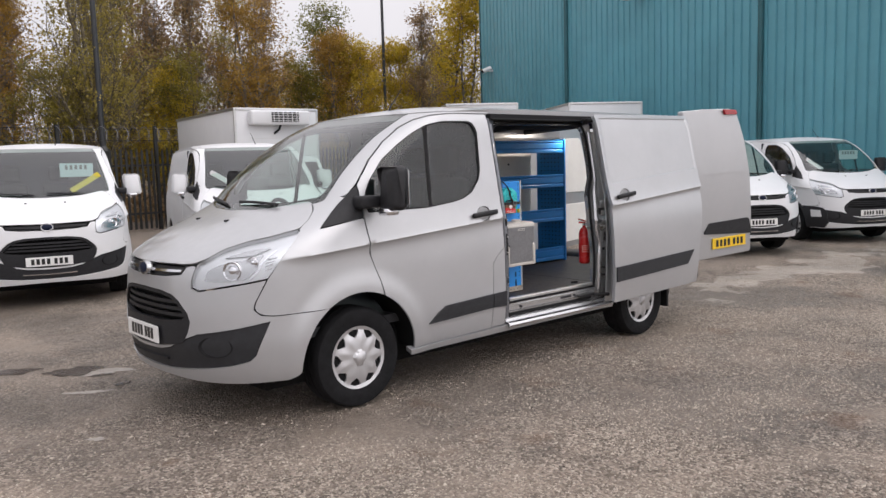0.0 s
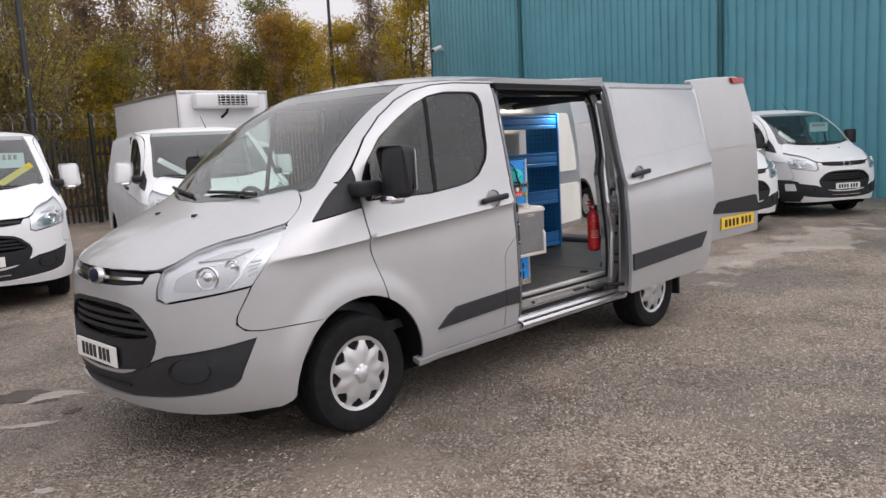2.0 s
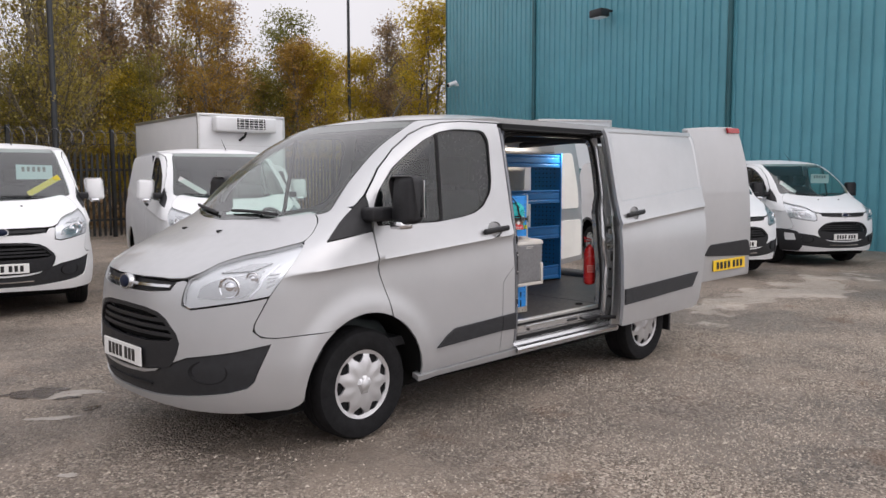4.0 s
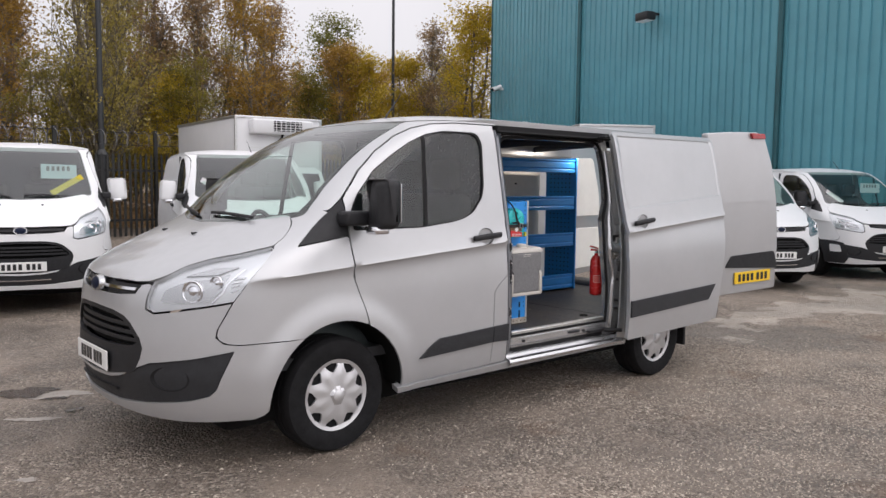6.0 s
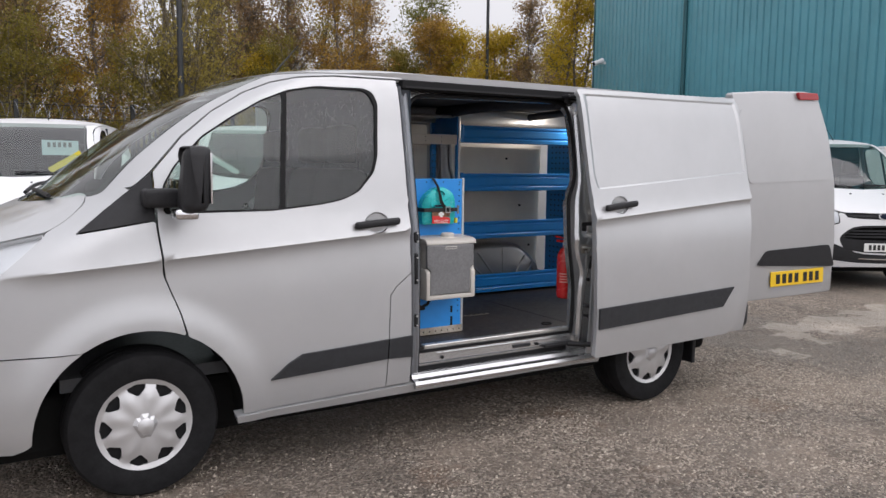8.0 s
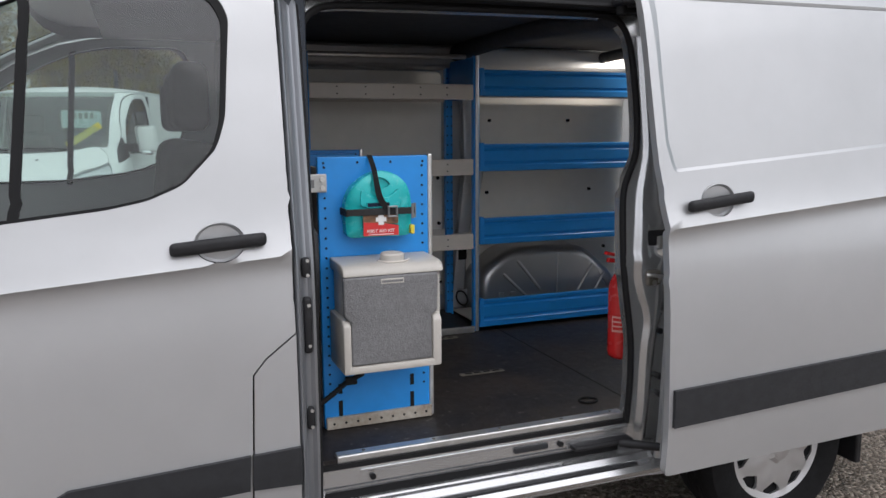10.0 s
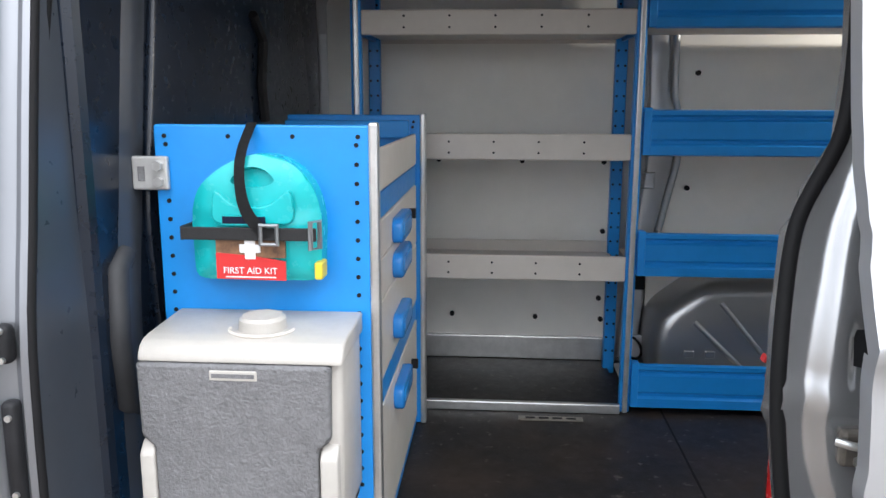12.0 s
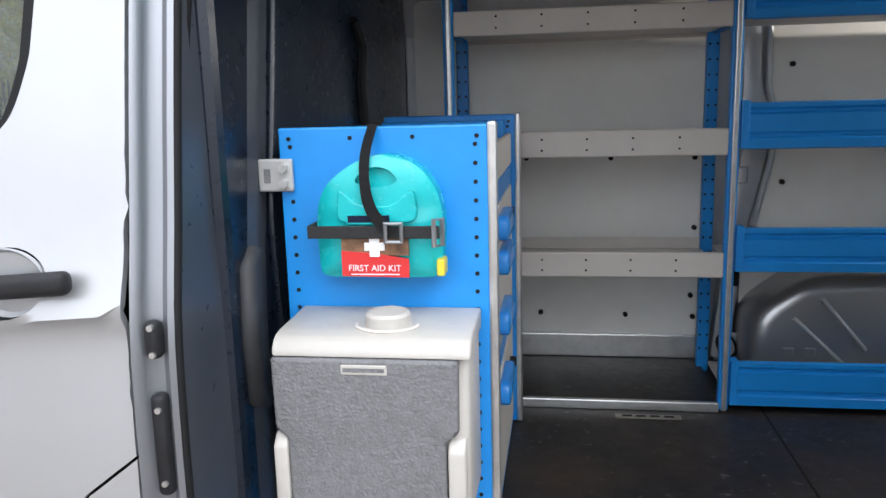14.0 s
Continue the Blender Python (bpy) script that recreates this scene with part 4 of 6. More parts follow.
# ---- ground ----
def ground_material():
    m = bpy.data.materials.new("wet_worn_tarmac")
    m.use_nodes = True
    nt = m.node_tree
    N, L = nt.nodes, nt.links
    b = N["Principled BSDF"]
    tc = N.new("ShaderNodeTexCoord")
    def noise_(scale, detail=6, rough=0.6):
        n = N.new("ShaderNodeTexNoise")
        n.inputs["Scale"].default_value, n.inputs["Detail"].default_value, n.inputs["Roughness"].default_value = scale, detail, rough
        L.new(tc.outputs["Object"], n.inputs["Vector"])
        return n.outputs["Fac"]
    def ramp(src, stops):
        r = N.new("ShaderNodeValToRGB")
        e = r.color_ramp.elements
        e[0].position, e[0].color = stops[0][0], (*stops[0][1], 1)
        e[1].position, e[1].color = stops[-1][0], (*stops[-1][1], 1)
        for p, c in stops[1:-1]:
            k = e.new(p)
            k.color = (*c, 1)
        L.new(src, r.inputs[0])
        return r.outputs[0]
    def mix(f, a, c, mode="MIX"):
        x = N.new("ShaderNodeMix")
        x.data_type, x.blend_type = "RGBA", mode
        for s, i in ((f, 0), (a, 6), (c, 7)):
            if isinstance(s, (int, float)):
                x.inputs[i].default_value = s
            elif isinstance(s, tuple):
                x.inputs[i].default_value = (*s, 1)
            else:
                L.new(s, x.inputs[i])
        return x.outputs[2]
    v = N.new("ShaderNodeTexVoronoi")
    v.inputs["Scale"].default_value = 62
    L.new(tc.outputs["Object"], v.inputs["Vector"])
    stone = ramp(v.outputs["Color"], [(0.0, (0.075, 0.060, 0.047)), (0.4, (0.21, 0.17, 0.135)), (0.7, (0.39, 0.32, 0.26)), (1.0, (0.72, 0.63, 0.53))])
    bind = ramp(noise_(160, 3), [(0.3, (0.155, 0.123, 0.096)), (0.7, (0.37, 0.30, 0.238))])
    cover = ramp(noise_(0.9, 9, 0.7), [(0.32, (0, 0, 0)), (0.54, (1, 1, 1))])
    col = mix(cover, bind, stone)
    wet = ramp(noise_(0.32, 7, 0.62), [(0.42, (1, 1, 1)), (0.56, (0, 0, 0))])
    col = mix(wet, col, mix(0.5, col, (0.095, 0.079, 0.066)))
    damp = ramp(noise_(2.6, 8, 0.7), [(0.34, (1, 1, 1)), (0.46, (0, 0, 0))])
    col = mix(damp, col, mix(0.40, col, (0.06, 0.046, 0.036)))
    rust = ramp(noise_(1.7, 5), [(0.60, (0, 0, 0)), (0.72, (1, 1, 1))])
    col = mix(rust, col, mix(0.5, col, (0.17, 0.092, 0.05)))
    for cx, cy, rx, ry, sc, hard in ((11.7, 5.15, 4.2, 0.85, 1.4, 0.05), (16.9, 3.9, 2.9, 1.55, 0.8, 0.03)):
        # old concrete showing through
        mp = N.new("ShaderNodeMapping")
        mp.inputs["Location"].default_value, mp.inputs["Scale"].default_value = (-cx / rx, -cy / ry, 0), (1 / rx, 1 / ry, 0)
        L.new(tc.outputs["Object"], mp.inputs["Vector"])
        ln_ = N.new("ShaderNodeVectorMath")
        ln_.operation = "LENGTH"
        L.new(mp.outputs[0], ln_.inputs[0])
        nz = N.new("ShaderNodeMath")
        nz.operation = "MULTIPLY_ADD"
        nz.inputs[1].default_value, nz.inputs[2].default_value = -3.2, 2.0
        L.new(noise_(sc, 7, 0.6), nz.inputs[0])
        ad = N.new("ShaderNodeMath")
        L.new(ln_.outputs["Value"], ad.inputs[0])
        L.new(nz.outputs[0], ad.inputs[1])
        pale = ramp(ad.outputs[0], [(0.92 - hard, (1, 1, 1)), (0.92 + hard, (0, 0, 0))])
        worn = ramp(noise_(9.0, 8, 0.7), [(0.3, (0.36, 0.315, 0.265)), (0.7, (0.55, 0.485, 0.415))])
        col = mix(pale, col, mix(0.72, col, worn))
    L.new(col, b.inputs["Base Color"])
    r = ramp(wet, [(0.0, (0.85, 0.85, 0.85)), (1.0, (0.46, 0.46, 0.46))])
    L.new(r, b.inputs["Roughness"])
    bp = N.new("ShaderNodeBump")
    bp.inputs["Strength"].default_value, bp.inputs["Distance"].default_value = 1.0, 0.028
    hgt = N.new("ShaderNodeMath")
    hgt.operation = "MULTIPLY"
    inv = N.new("ShaderNodeMath")
    inv.operation = "SUBTRACT"
    inv.inputs[0].default_value = 1.0
    L.new(v.outputs["Distance"], inv.inputs[1])
    L.new(inv.outputs[0], hgt.inputs[0])
    L.new(cover, hgt.inputs[1])
    L.new(hgt.outputs[0], bp.inputs["Height"])
    L.new(bp.outputs[0], b.inputs["Normal"])
    return m


def ground_z(x):
    """The yard falls gently towards the clad wall, shaped to fit the camera's view."""
    return -0.0153 * min(max(x - 2.96, 0.0), 3.6) - 0.006 * min(max(x - 6.56, 0.0), 60.0)


bm = bmesh.new()
xs = [-400, -100, -30, -12, -4, 0, 2, 2.96, 3.8, 4.7, 5.6, 6.56, 8, 10, 14, 20, 30, 66, 120, 400]
ys = [-400, -100, -30, -10, 0, 5, 10, 15, 20, 25, 30, 40, 60, 120, 400]
gv = [[bm.verts.new((x, y, ground_z(x))) for x in xs] for y in ys]
for j in range(len(ys) - 1):
    for i in range(len(xs) - 1):
        bm.faces.new((gv[j][i], gv[j][i + 1], gv[j + 1][i + 1], gv[j + 1][i]))
gr = tagged(part("ground", bm, ground_material(), smooth=180), "damp worn tarmac yard with loose pale gravel", "ground", kind="structure")

def gravel(n, seed):
    """Loose chippings over the near part of the yard, thick in patches."""
    r = random.Random(seed)
    verts, faces = [], []
    while len(faces) < n * 8:
        x, y = r.uniform(-0.8, 11.0), r.uniform(0.4, 10.0)
        if r.random() > min(1.0, max(0.08, 1.0 - (y - 2.6) / 2.6)):
            continue
        if r.random() > 0.42 + 1.0 * noise.noise(Vector((x * 0.7, y * 0.9, 3.0))) + 0.5 * noise.noise(Vector((x * 2.3, y * 2.9, 7.0))):
            continue
        s = r.uniform(0.0038, 0.0095) * (1.0 if r.random() < 0.95 else 1.6)
        a = r.uniform(0, 6.3)
        c, d = math.cos(a) * s, math.sin(a) * s
        k = r.uniform(0.55, 0.9)
        z = ground_z(x)
        b0 = len(verts)
        verts += [(x + c, y + d, z), (x - d * k, y + c * k, z + s * 0.15), (x - c * 0.9, y - d * 0.9, z), (x + d * k, y - c * k, z + s * 0.1), (x + c * 0.2, y + d * 0.2, z + s * 0.75), (x - c * 0.35, y - d * 0.3, z + s * 0.6)]
        faces += [(b0, b0 + 1, b0 + 4), (b0 + 1, b0 + 5, b0 + 4), (b0 + 1, b0 + 2, b0 + 5), (b0 + 2, b0 + 3, b0 + 5), (b0 + 3, b0 + 4, b0 + 5), (b0 + 3, b0, b0 + 4), (b0, b0 + 3, b0 + 1), (b0 + 3, b0 + 2, b0 + 1)]
    me = bpy.data.meshes.new("gravel")
    me.from_pydata(verts, [], faces)
    m = leaf_mat("pale_chippings", (0.12, 0.097, 0.076), (0.54, 0.47, 0.39), 0.0)
    me.materials.append(m)
    tagged(new("gravel", me), "loose pale stone chippings on the tarmac", "gravel", kind="stuff")


gravel(85000, 7)
WATER = mat("muddy_puddle_water", (0.050, 0.034, 0.024), 0.22, 0.0, 0.3, 12.0, spec=0.25)
# pale patches: the sky mirrored in a wet film, put into the colour
SKY_SHEEN = mat("pale_sky_sheen", (0.44, 0.40, 0.36), 0.35, 0.0, 0.35, 9.0, col2=(0.22, 0.185, 0.155))


def puddle(x, y, rx, ry, turn, seed, sheen=False):
    r = random.Random(seed)
    ph = [r.uniform(0, 6.3) for _ in range(4)]
    bm = bmesh.new()
    vs = []
    for k in range(48):
        a = 2 * math.pi * k / 48
        f = 1 + 0.18 * math.sin(2 * a + ph[0]) + 0.15 * math.sin(3 * a + ph[1]) + 0.11 * math.sin(7 * a + ph[2]) + 0.09 * math.sin(11 * a + ph[3])
        u, w = rx * f * math.cos(a), ry * f * math.sin(a)
        px, py = x + u * math.cos(turn) - w * math.sin(turn), y + u * math.sin(turn) + w * math.cos(turn)
        vs.append(bm.verts.new((px, py, ground_z(px) + (0.003 if sheen else 0.006))))
    bm.faces.new(vs)
    if sheen:
        tagged(part("silt_patch", bm, SKY_SHEEN), "wet film on the tarmac, the sky's reflection painted pale", "silt patch", "silt patches on the yard")
    else:
        tagged(part("puddle", bm, WATER), "shallow muddy puddle in a hollow of the tarmac", "puddle", "puddles on the yard")


for k, (x, y, rx, ry, tn, is_sheen) in enumerate(((1.86, 6.80, 0.22, 0.13, -0.68, False), (1.74, 6.06, 0.15, 0.045, -0.6, True), (1.96, 6.66, 0.30, 0.10, -0.68, True), (1.99, 6.50, 0.08, 0.035, -0.4, False),
                                                 (2.01, 6.11, 0.055, 0.045, 0.2, False), (1.44, 4.93, 0.06, 0.03, -0.5, True), (1.45, 7.2, 0.26, 0.08, -0.6, False))):
    puddle(x, y, rx, ry, tn, k, is_sheen)

# ---- clad building along the yard ----
WALL = Matrix.Translation((18.6, 0, -0.3)) @ Matrix.Rotation(math.atan2(-0.9674, -0.2534), 4, "Z")


def cladding(length0, length1, height, pitch=0.30):
    """Profiled sheets: trapezoid ribs, local x along the wall, y into it."""
    bm = bmesh.new()
    prof = []
    x = length0
    while x < length1:
        prof += [(x, 0.0), (x + pitch * 0.20, 0.0), (x + pitch * 0.27, -0.045), (x + pitch * 0.93, -0.045)]
        x += pitch
    prof.append((x, 0.0))
    lo = [bm.verts.new((u, v, 0.0)) for u, v in prof]
    hi = [bm.verts.new((u, v, height)) for u, v in prof]
    for i in range(len(prof) - 1):
        bm.faces.new((lo[i], lo[i + 1], hi[i + 1], hi[i]))
    a, b = bm.verts.new((length0, 0.4, 0)), bm.verts.new((x, 0.4, 0))
    c, d = bm.verts.new((length0, 0.4, height)), bm.verts.new((x, 0.4, height))
    bm.faces.new((b, a, c, d))
    bm.faces.new((lo[-1], b, d, hi[-1]))
    bm.faces.new((a, lo[0], hi[0], c))
    bm.faces.new(hi + [d, c])
    return bm


WALL_END = 1.0
wall = tagged(part("wall_east", cladding(-26.75, WALL_END, 13.0), CLAD), "tall teal profiled steel cladding wall", "wall", kind="structure")
wall.matrix_world = WALL
back = tagged(part("wall_return", box(-26.7, -26.3, 0.4, 20, 0, 13.0), CLAD), "return wall of the clad building", "wall", kind="structure")
back.matrix_world = WALL
back = tagged(part("wall_return", box(WALL_END - 0.3, WALL_END, 0.4, 20, 0, 13.0), CLAD), "return wall of the clad building", "wall", kind="structure")
back.matrix_world = WALL
for u in (-20.1, -11.0, -1.9):
    pipe = tagged(part("downpipe", cyl((u, -0.11, 0.0), (u, -0.11, 13.0), 0.075, n=14), CLADD, label=""), "dark teal rainwater downpipe on the clad wall", "downpipe", "downpipes")
    pipe.matrix_world = WALL
cap = part("corner_flashing", box(-26.80, -26.72, -0.06, 0.42, 0, 13.0, 0.01), CLADD, wall)


# ---- fence with razor wire ----
def fence():
    f = thing("palisade_fence", "dark steel palisade fence topped with coiled razor wire", "fence")
    f.matrix_world = pose(8.55, 22.9, -0.05, 0, 0, 4.0)
    first = None
    for i in range(290):
        x = -22 + i * 0.155
        if first is None:
            first = part("pale", prism([(-0.034, 0.05), (0.034, 0.05), (0.034, 2.28), (0.0, 2.40), (-0.034, 2.28)], -0.012, 0.012), IRON, f, "pointed steel pale")
            ob = first
        else:
            ob = new("pale", first.data)
            ob.parent = f
        ob.location = (x, 0, 0)
    for z in (0.5, 1.9):
        part("rail", box(-22, 24, 0.02, 0.06, z - 0.03, z + 0.03), IRON, f)
    for i in range(17):
        x = -21.5 + i * 2.75
        part("post", box(x - 0.05, x + 0.05, 0.06, 0.14, 0, 3.05), IRON, f)
    for z in (2.62, 2.95):
        part("strand", cyl((-22, 0.1, z), (24, 0.1, z), 0.008, n=6), IRON, f)
    bm = bmesh.new()
    pts = []
    turns = 150
    for k in range(turns * 10):
        a = 2 * math.pi * k / 10
        pts.append((-22 + 46 * k / (turns * 10), 0.1 + 0.20 * math.cos(a), 2.80 + 0.22 * math.sin(a)))
    add_tube(bm, pts, 0.008, 4)
    part("razor_coil", bm, WIRE, f, "coiled razor wire")
    bm = bmesh.new()


fence()


def street_pole(at, h, r, label):
    p = thing("lamp_post", label, "lamp post", "tall dark poles", at=at)
    part("shaft", cyl((0, 0, 0), (0, 0, h), r, r * 0.7, 14), POLE, p, smooth=60)
    part("base", cyl((0, 0, 0), (0, 0, 2.3), r * 1.7, r * 1.6, 14), POLE, p, smooth=60)
    part("collar", cyl((0, 0, 2.3), (0, 0, 2.45), r * 1.9, r * 1.1, 14), POLE, p, smooth=60)


street_pole(pose(7.85, 24.0, 0), 12, 0.09, "tall dark steel pole beside the fence")
street_pole(pose(20.6, 26.94, -0.2), 12, 0.075, "tall slim dark steel pole beyond the fence")


# ---- trees ----
TREES = {"yellow": ("birch with a full crown of yellow autumn leaves", 0), "olive": ("bushy tree with olive and yellow leaves", 1), "orange": ("birch with thinning orange leaves", 2),
         "bare": ("thin many-stemmed tree with a few olive-gold leaves", 5), "green": ("tall tree still in dull green leaf", 4), "twiggy": ("slender pale birch almost out of leaf", 3)}


def tree(h, kind, seed, dens, spread, low):
    """A tree on thin stems: limbs, twigs, and loose clumps of leaves about them."""
    rnd = random.Random(seed)
    label, leaf = TREES[kind]
    t = thing("tree", label, "tree", "autumn trees behind the fence")
    bm = bmesh.new()
    tips = []
    bare = kind == "bare"
    stems = rnd.choice((3, 4, 5)) if bare else (1 if kind in ("twiggy", "green") else rnd.choice((1, 2, 2, 3)))
    for s in range(stems):
        out = 0.22 if bare else 0.10
        lean = Vector((rnd.uniform(-out, out), rnd.uniform(-out, out) * 0.7, 1))
        wide = 0.5 * (stems > 1)
        pts, p = [], Vector((rnd.uniform(-wide, wide), rnd.uniform(-wide, wide), 0))
        n = 8
        for k in range(n + 1):
            pts.append(p.copy())
            p = p + (lean + Vector((rnd.uniform(-.12, .12), rnd.uniform(-.12, .12), 0))) * h * 0.95 / n
        r0 = 0.0085 * h * (0.8 if bare else 1.0)
        add_tube(bm, pts, [r0 * (1 - 0.9 * k / n) + 0.012 for k in range(n + 1)], 6)
        for k in range(int(34 / stems) + 6):
            u = rnd.uniform(low, 0.97)
            i = min(int(u * n), n - 1)
            a = pts[i].lerp(pts[i + 1], u * n - i)
            ang = rnd.uniform(0, 2 * math.pi)
            ln = h * spread * (1.15 - u) * rnd.uniform(0.6, 1.25) + 0.3
            d = Vector((math.cos(ang), math.sin(ang), rnd.uniform(1.2, 2.6) if bare or kind == "twiggy" else rnd.uniform(0.4, 1.3))).normalized()
            q, lp = a.copy(), [a.copy()]
            for j in range(3):
                q = q + (d + Vector((rnd.uniform(-.25, .25), rnd.uniform(-.25, .25), -0.10 * j))) * ln / 3
                lp.append(q.copy())
                tips.append((q.copy(), ln))
            rr = r0 * 0.34 * (1.1 - u) + 0.011
            add_tube(bm, lp, [rr, rr * 0.75, rr * 0.5, 0.007], 4)
            for j in range(12 if leaf in (3, 5) else 6):
                b0 = lp[j % 3].lerp(lp[j % 3 + 1], rnd.random())
                e = b0 + (d * 0.7 + Vector((rnd.uniform(-1, 1), rnd.uniform(-1, 1), rnd.uniform(-.2, .9)))).normalized() * ln * rnd.uniform(0.3, 0.65)
                add_tube(bm, [b0, b0.lerp(e, 0.5) + Vector((0, 0, 0.05)), e], [max(rr * 0.4, 0.010), 0.009, 0.005], 3)
                tips.append((b0.lerp(e, rnd.uniform(0.5, 1.0)), ln * 0.6))
    part("trunk", bm, DARKBARK if bare or kind == "olive" else BARK, t, "slim grey-brown trunk and limbs")
    verts, faces = [], []
    for q, ln in tips:
        for c in range(int(dens + rnd.random())):
            o = q + Vector((rnd.gauss(0, .28), rnd.gauss(0, .28), rnd.gauss(0, .24))) * (0.6 + ln * 0.35)
            for k in range(int(rnd.uniform(9, 17))):
                p = o + Vector((rnd.gauss(0, .17), rnd.gauss(0, .17), rnd.gauss(0, .13)))
                s = rnd.uniform(.030, .062)
                u = Vector((rnd.uniform(-1, 1), rnd.uniform(-1, 1), rnd.uniform(-.2, 1.4))).normalized()
                v = u.orthogonal().normalized()
                w = u.cross(v)
                b0 = len(verts)
                verts += [p - v * s * 1.2, p + w * s * 1.1, p + (v - w * .5) * s * 1.1]
                faces.append((b0, b0 + 1, b0 + 2))
    me = bpy.data.meshes.new("crown")
    me.from_pydata([tuple(v) for v in verts], [], faces)
    me.materials.append(LEAVES[leaf])
    c = new("crown", me)
    c.parent = t
    return t


protos = {}
for kind, h, dens, spread, low in (("yellow", 8.6, 2.9, 0.26, 0.16), ("olive", 9.5, 2.5, 0.30, 0.05), ("orange", 10.5, 2.2, 0.22, 0.12), ("bare", 12.0, 0.9, 0.22, 0.12), ("green", 9.6, 3.0, 0.22, 0.16), ("twiggy", 9.5, 0.8, 0.20, 0.25)):
    protos[kind] = [tree(h, kind, len(protos) * 10 + j, dens, spread, low) for j in range(1 if kind in ("green", "twiggy") else 2)]
rnd = random.Random(4)
# the trees that stand out against the sky: place, kind and size
spots = [(25.9, 28.3, "yellow", 1.22), (22.3, 26.6, "twiggy", 0.92), (21.2, 27.2, "yellow", 0.88), (19.9, 28.2, "yellow", 0.86), (18.5, 27.6, "orange", 0.74), (19.3, 29.3, "green", 0.98), (17.6, 28.6, "olive", 0.72), (16.2, 29.6, "twiggy", 0.98),
         (15.0, 28.4, "orange", 0.92), (14.2, 31.5, "bare", 0.88), (12.9, 29.0, "twiggy", 1.05), (12.2, 27.2, "olive", 0.66), (27.6, 31.5, "olive", 0.80)]
for row in range(4):
    for i in range(12):
        bx = -15 + i * 2.4 + rnd.uniform(-1.0, 1.0) + row * 0.5
        by = 25.6 + row * 3.8 + rnd.uniform(-1.3, 1.3) + 0.06 * bx
        kind = rnd.choice(("bare", "orange", "twiggy", "yellow") if row else ("bare", "bare", "olive", "yellow"))
        spots.append((bx, by, kind, rnd.uniform(0.95, 1.2) * {"olive": 0.55, "yellow": 0.60}.get(kind, 1.0)))
for i in range(26):
    # lower growth that closes the gaps beyond
    bx = 11.5 + i * 0.72 + rnd.uniform(-0.6, 0.6)
    spots.append((bx, 33 + rnd.uniform(0, 7), rnd.choice(("yellow", "orange", "bare", "olive", "orange")), rnd.uniform(0.62, 0.84)))
used = set()
for bx, by, kind, sc in spots:
    src = rnd.choice(protos[kind])
    m = pose(bx, by, -0.35, 0, 0, rnd.uniform(0, 360))
    if src not in used:
        used.add(src)
        ob = src
        ob.matrix_world = m
    else:
        ob = copy_thing(src, m)
    ob.scale = (sc, sc, sc)

# undergrowth behind the fence
verts, faces = [], []
for k in range(26000):
    p = Vector((rnd.uniform(-16, 30), rnd.uniform(23.6, 31), 0))
    p.z = abs(rnd.gauss(0, 0.95)) * (0.6 + 0.6 * noise.noise(Vector((p.x * .5, p.y * .5, 0)))) + 0.1
    p.y += 0.06 * p.x
    s = rnd.uniform(.05, .13)
    u = Vector((rnd.uniform(-1, 1), rnd.uniform(-1, 1), rnd.uniform(-1, 1))).normalized()
    v = u.orthogonal().normalized()
    w = u.cross(v)
    b0 = len(verts)
    verts += [tuple(q) for q in (p - v * s, p + w * s * .6, p + v * s, p - w * s * .6)]
    faces.append((b0, b0 + 1, b0 + 2, b0 + 3))
me = bpy.data.meshes.new("undergrowth")
me.from_pydata(verts, [], faces)
me.materials.append(LEAVES[3])
tagged(new("undergrowth", me), "tangled russet brambles and leaf litter behind the fence", "undergrowth", kind="stuff")

# ---- the silver van ----
HERO = pose(1.87, 5.19, 0)
van = thing("panel_van", "silver panel van with its sliding door and rear doors open", "van", at=HERO)
front_end(van, SILVER, 0.035)
front_doors(van, SILVER, 0.035)
cab_inside(van)
rear_sides(van, SILVER, 0.045)
plate(van, Matrix.Translation((NOSE(0.58) - 0.003, 0.0, 0.582)) @ Matrix.Rotation(radians(-90), 4, "Z"), PLATEW, 0.36, label="white front plate with dark characters")

# sliding door, run back along the side
SD = [X(3.62, 2.012), X(3.63, 1.5), X(3.65, 1.2), X(3.665, 0.38), X(4.40, 0.395), X(4.88, 0.405), X(4.965, 0.46), X(5.03, 0.75), X(5.085, 1.05), X(5.10, 1.29), X(5.095, 1.6), X(5.085, 2.03)]
PRESS = [X(3.65, 1.985), X(3.658, 1.80), X(3.665, 1.50), X(3.69, 1.407), X(4.3, 1.452), X(5.07, 1.512), X(5.068, 1.85), X(5.06, 1.995)]


def slid(a, z):
    x, y, z = on_body(a, z)
    return (x, -HALF(z) - fold(z - 0.950 - 0.076 * x) - 0.16, z)


sd = part("sliding_door", skin(outline(SD, 0.02), [outline(PRESS, 0.05), cup_hole(3.852, 1.312)], slid, 0.04, 0, 0.03, extra=crease_rows(3.63, 5.06, 0.950, 0.076)), SILVER, van, "open silver sliding door with a blank pressed panel", smooth=50)
rim_o = resample(outline(PRESS, 0.05), 0.03)
rim_i = shrink(rim_o, 0.011)
bm = bmesh.new()
ro = [bm.verts.new(slid(u, v)) for u, v in rim_o]
ri = [bm.verts.new(Vector(slid(u, v)) + Vector((0, 0.006, 0))) for u, v in rim_i]
for i in range(len(ro)):
    j = (i + 1) % len(ro)
    bm.faces.new((ro[i], ro[j], ri[j], ri[i]))
bmesh.ops.recalc_face_normals(bm, faces=bm.faces)
part("panel_bevel", bm, SILVER, sd, smooth=30)
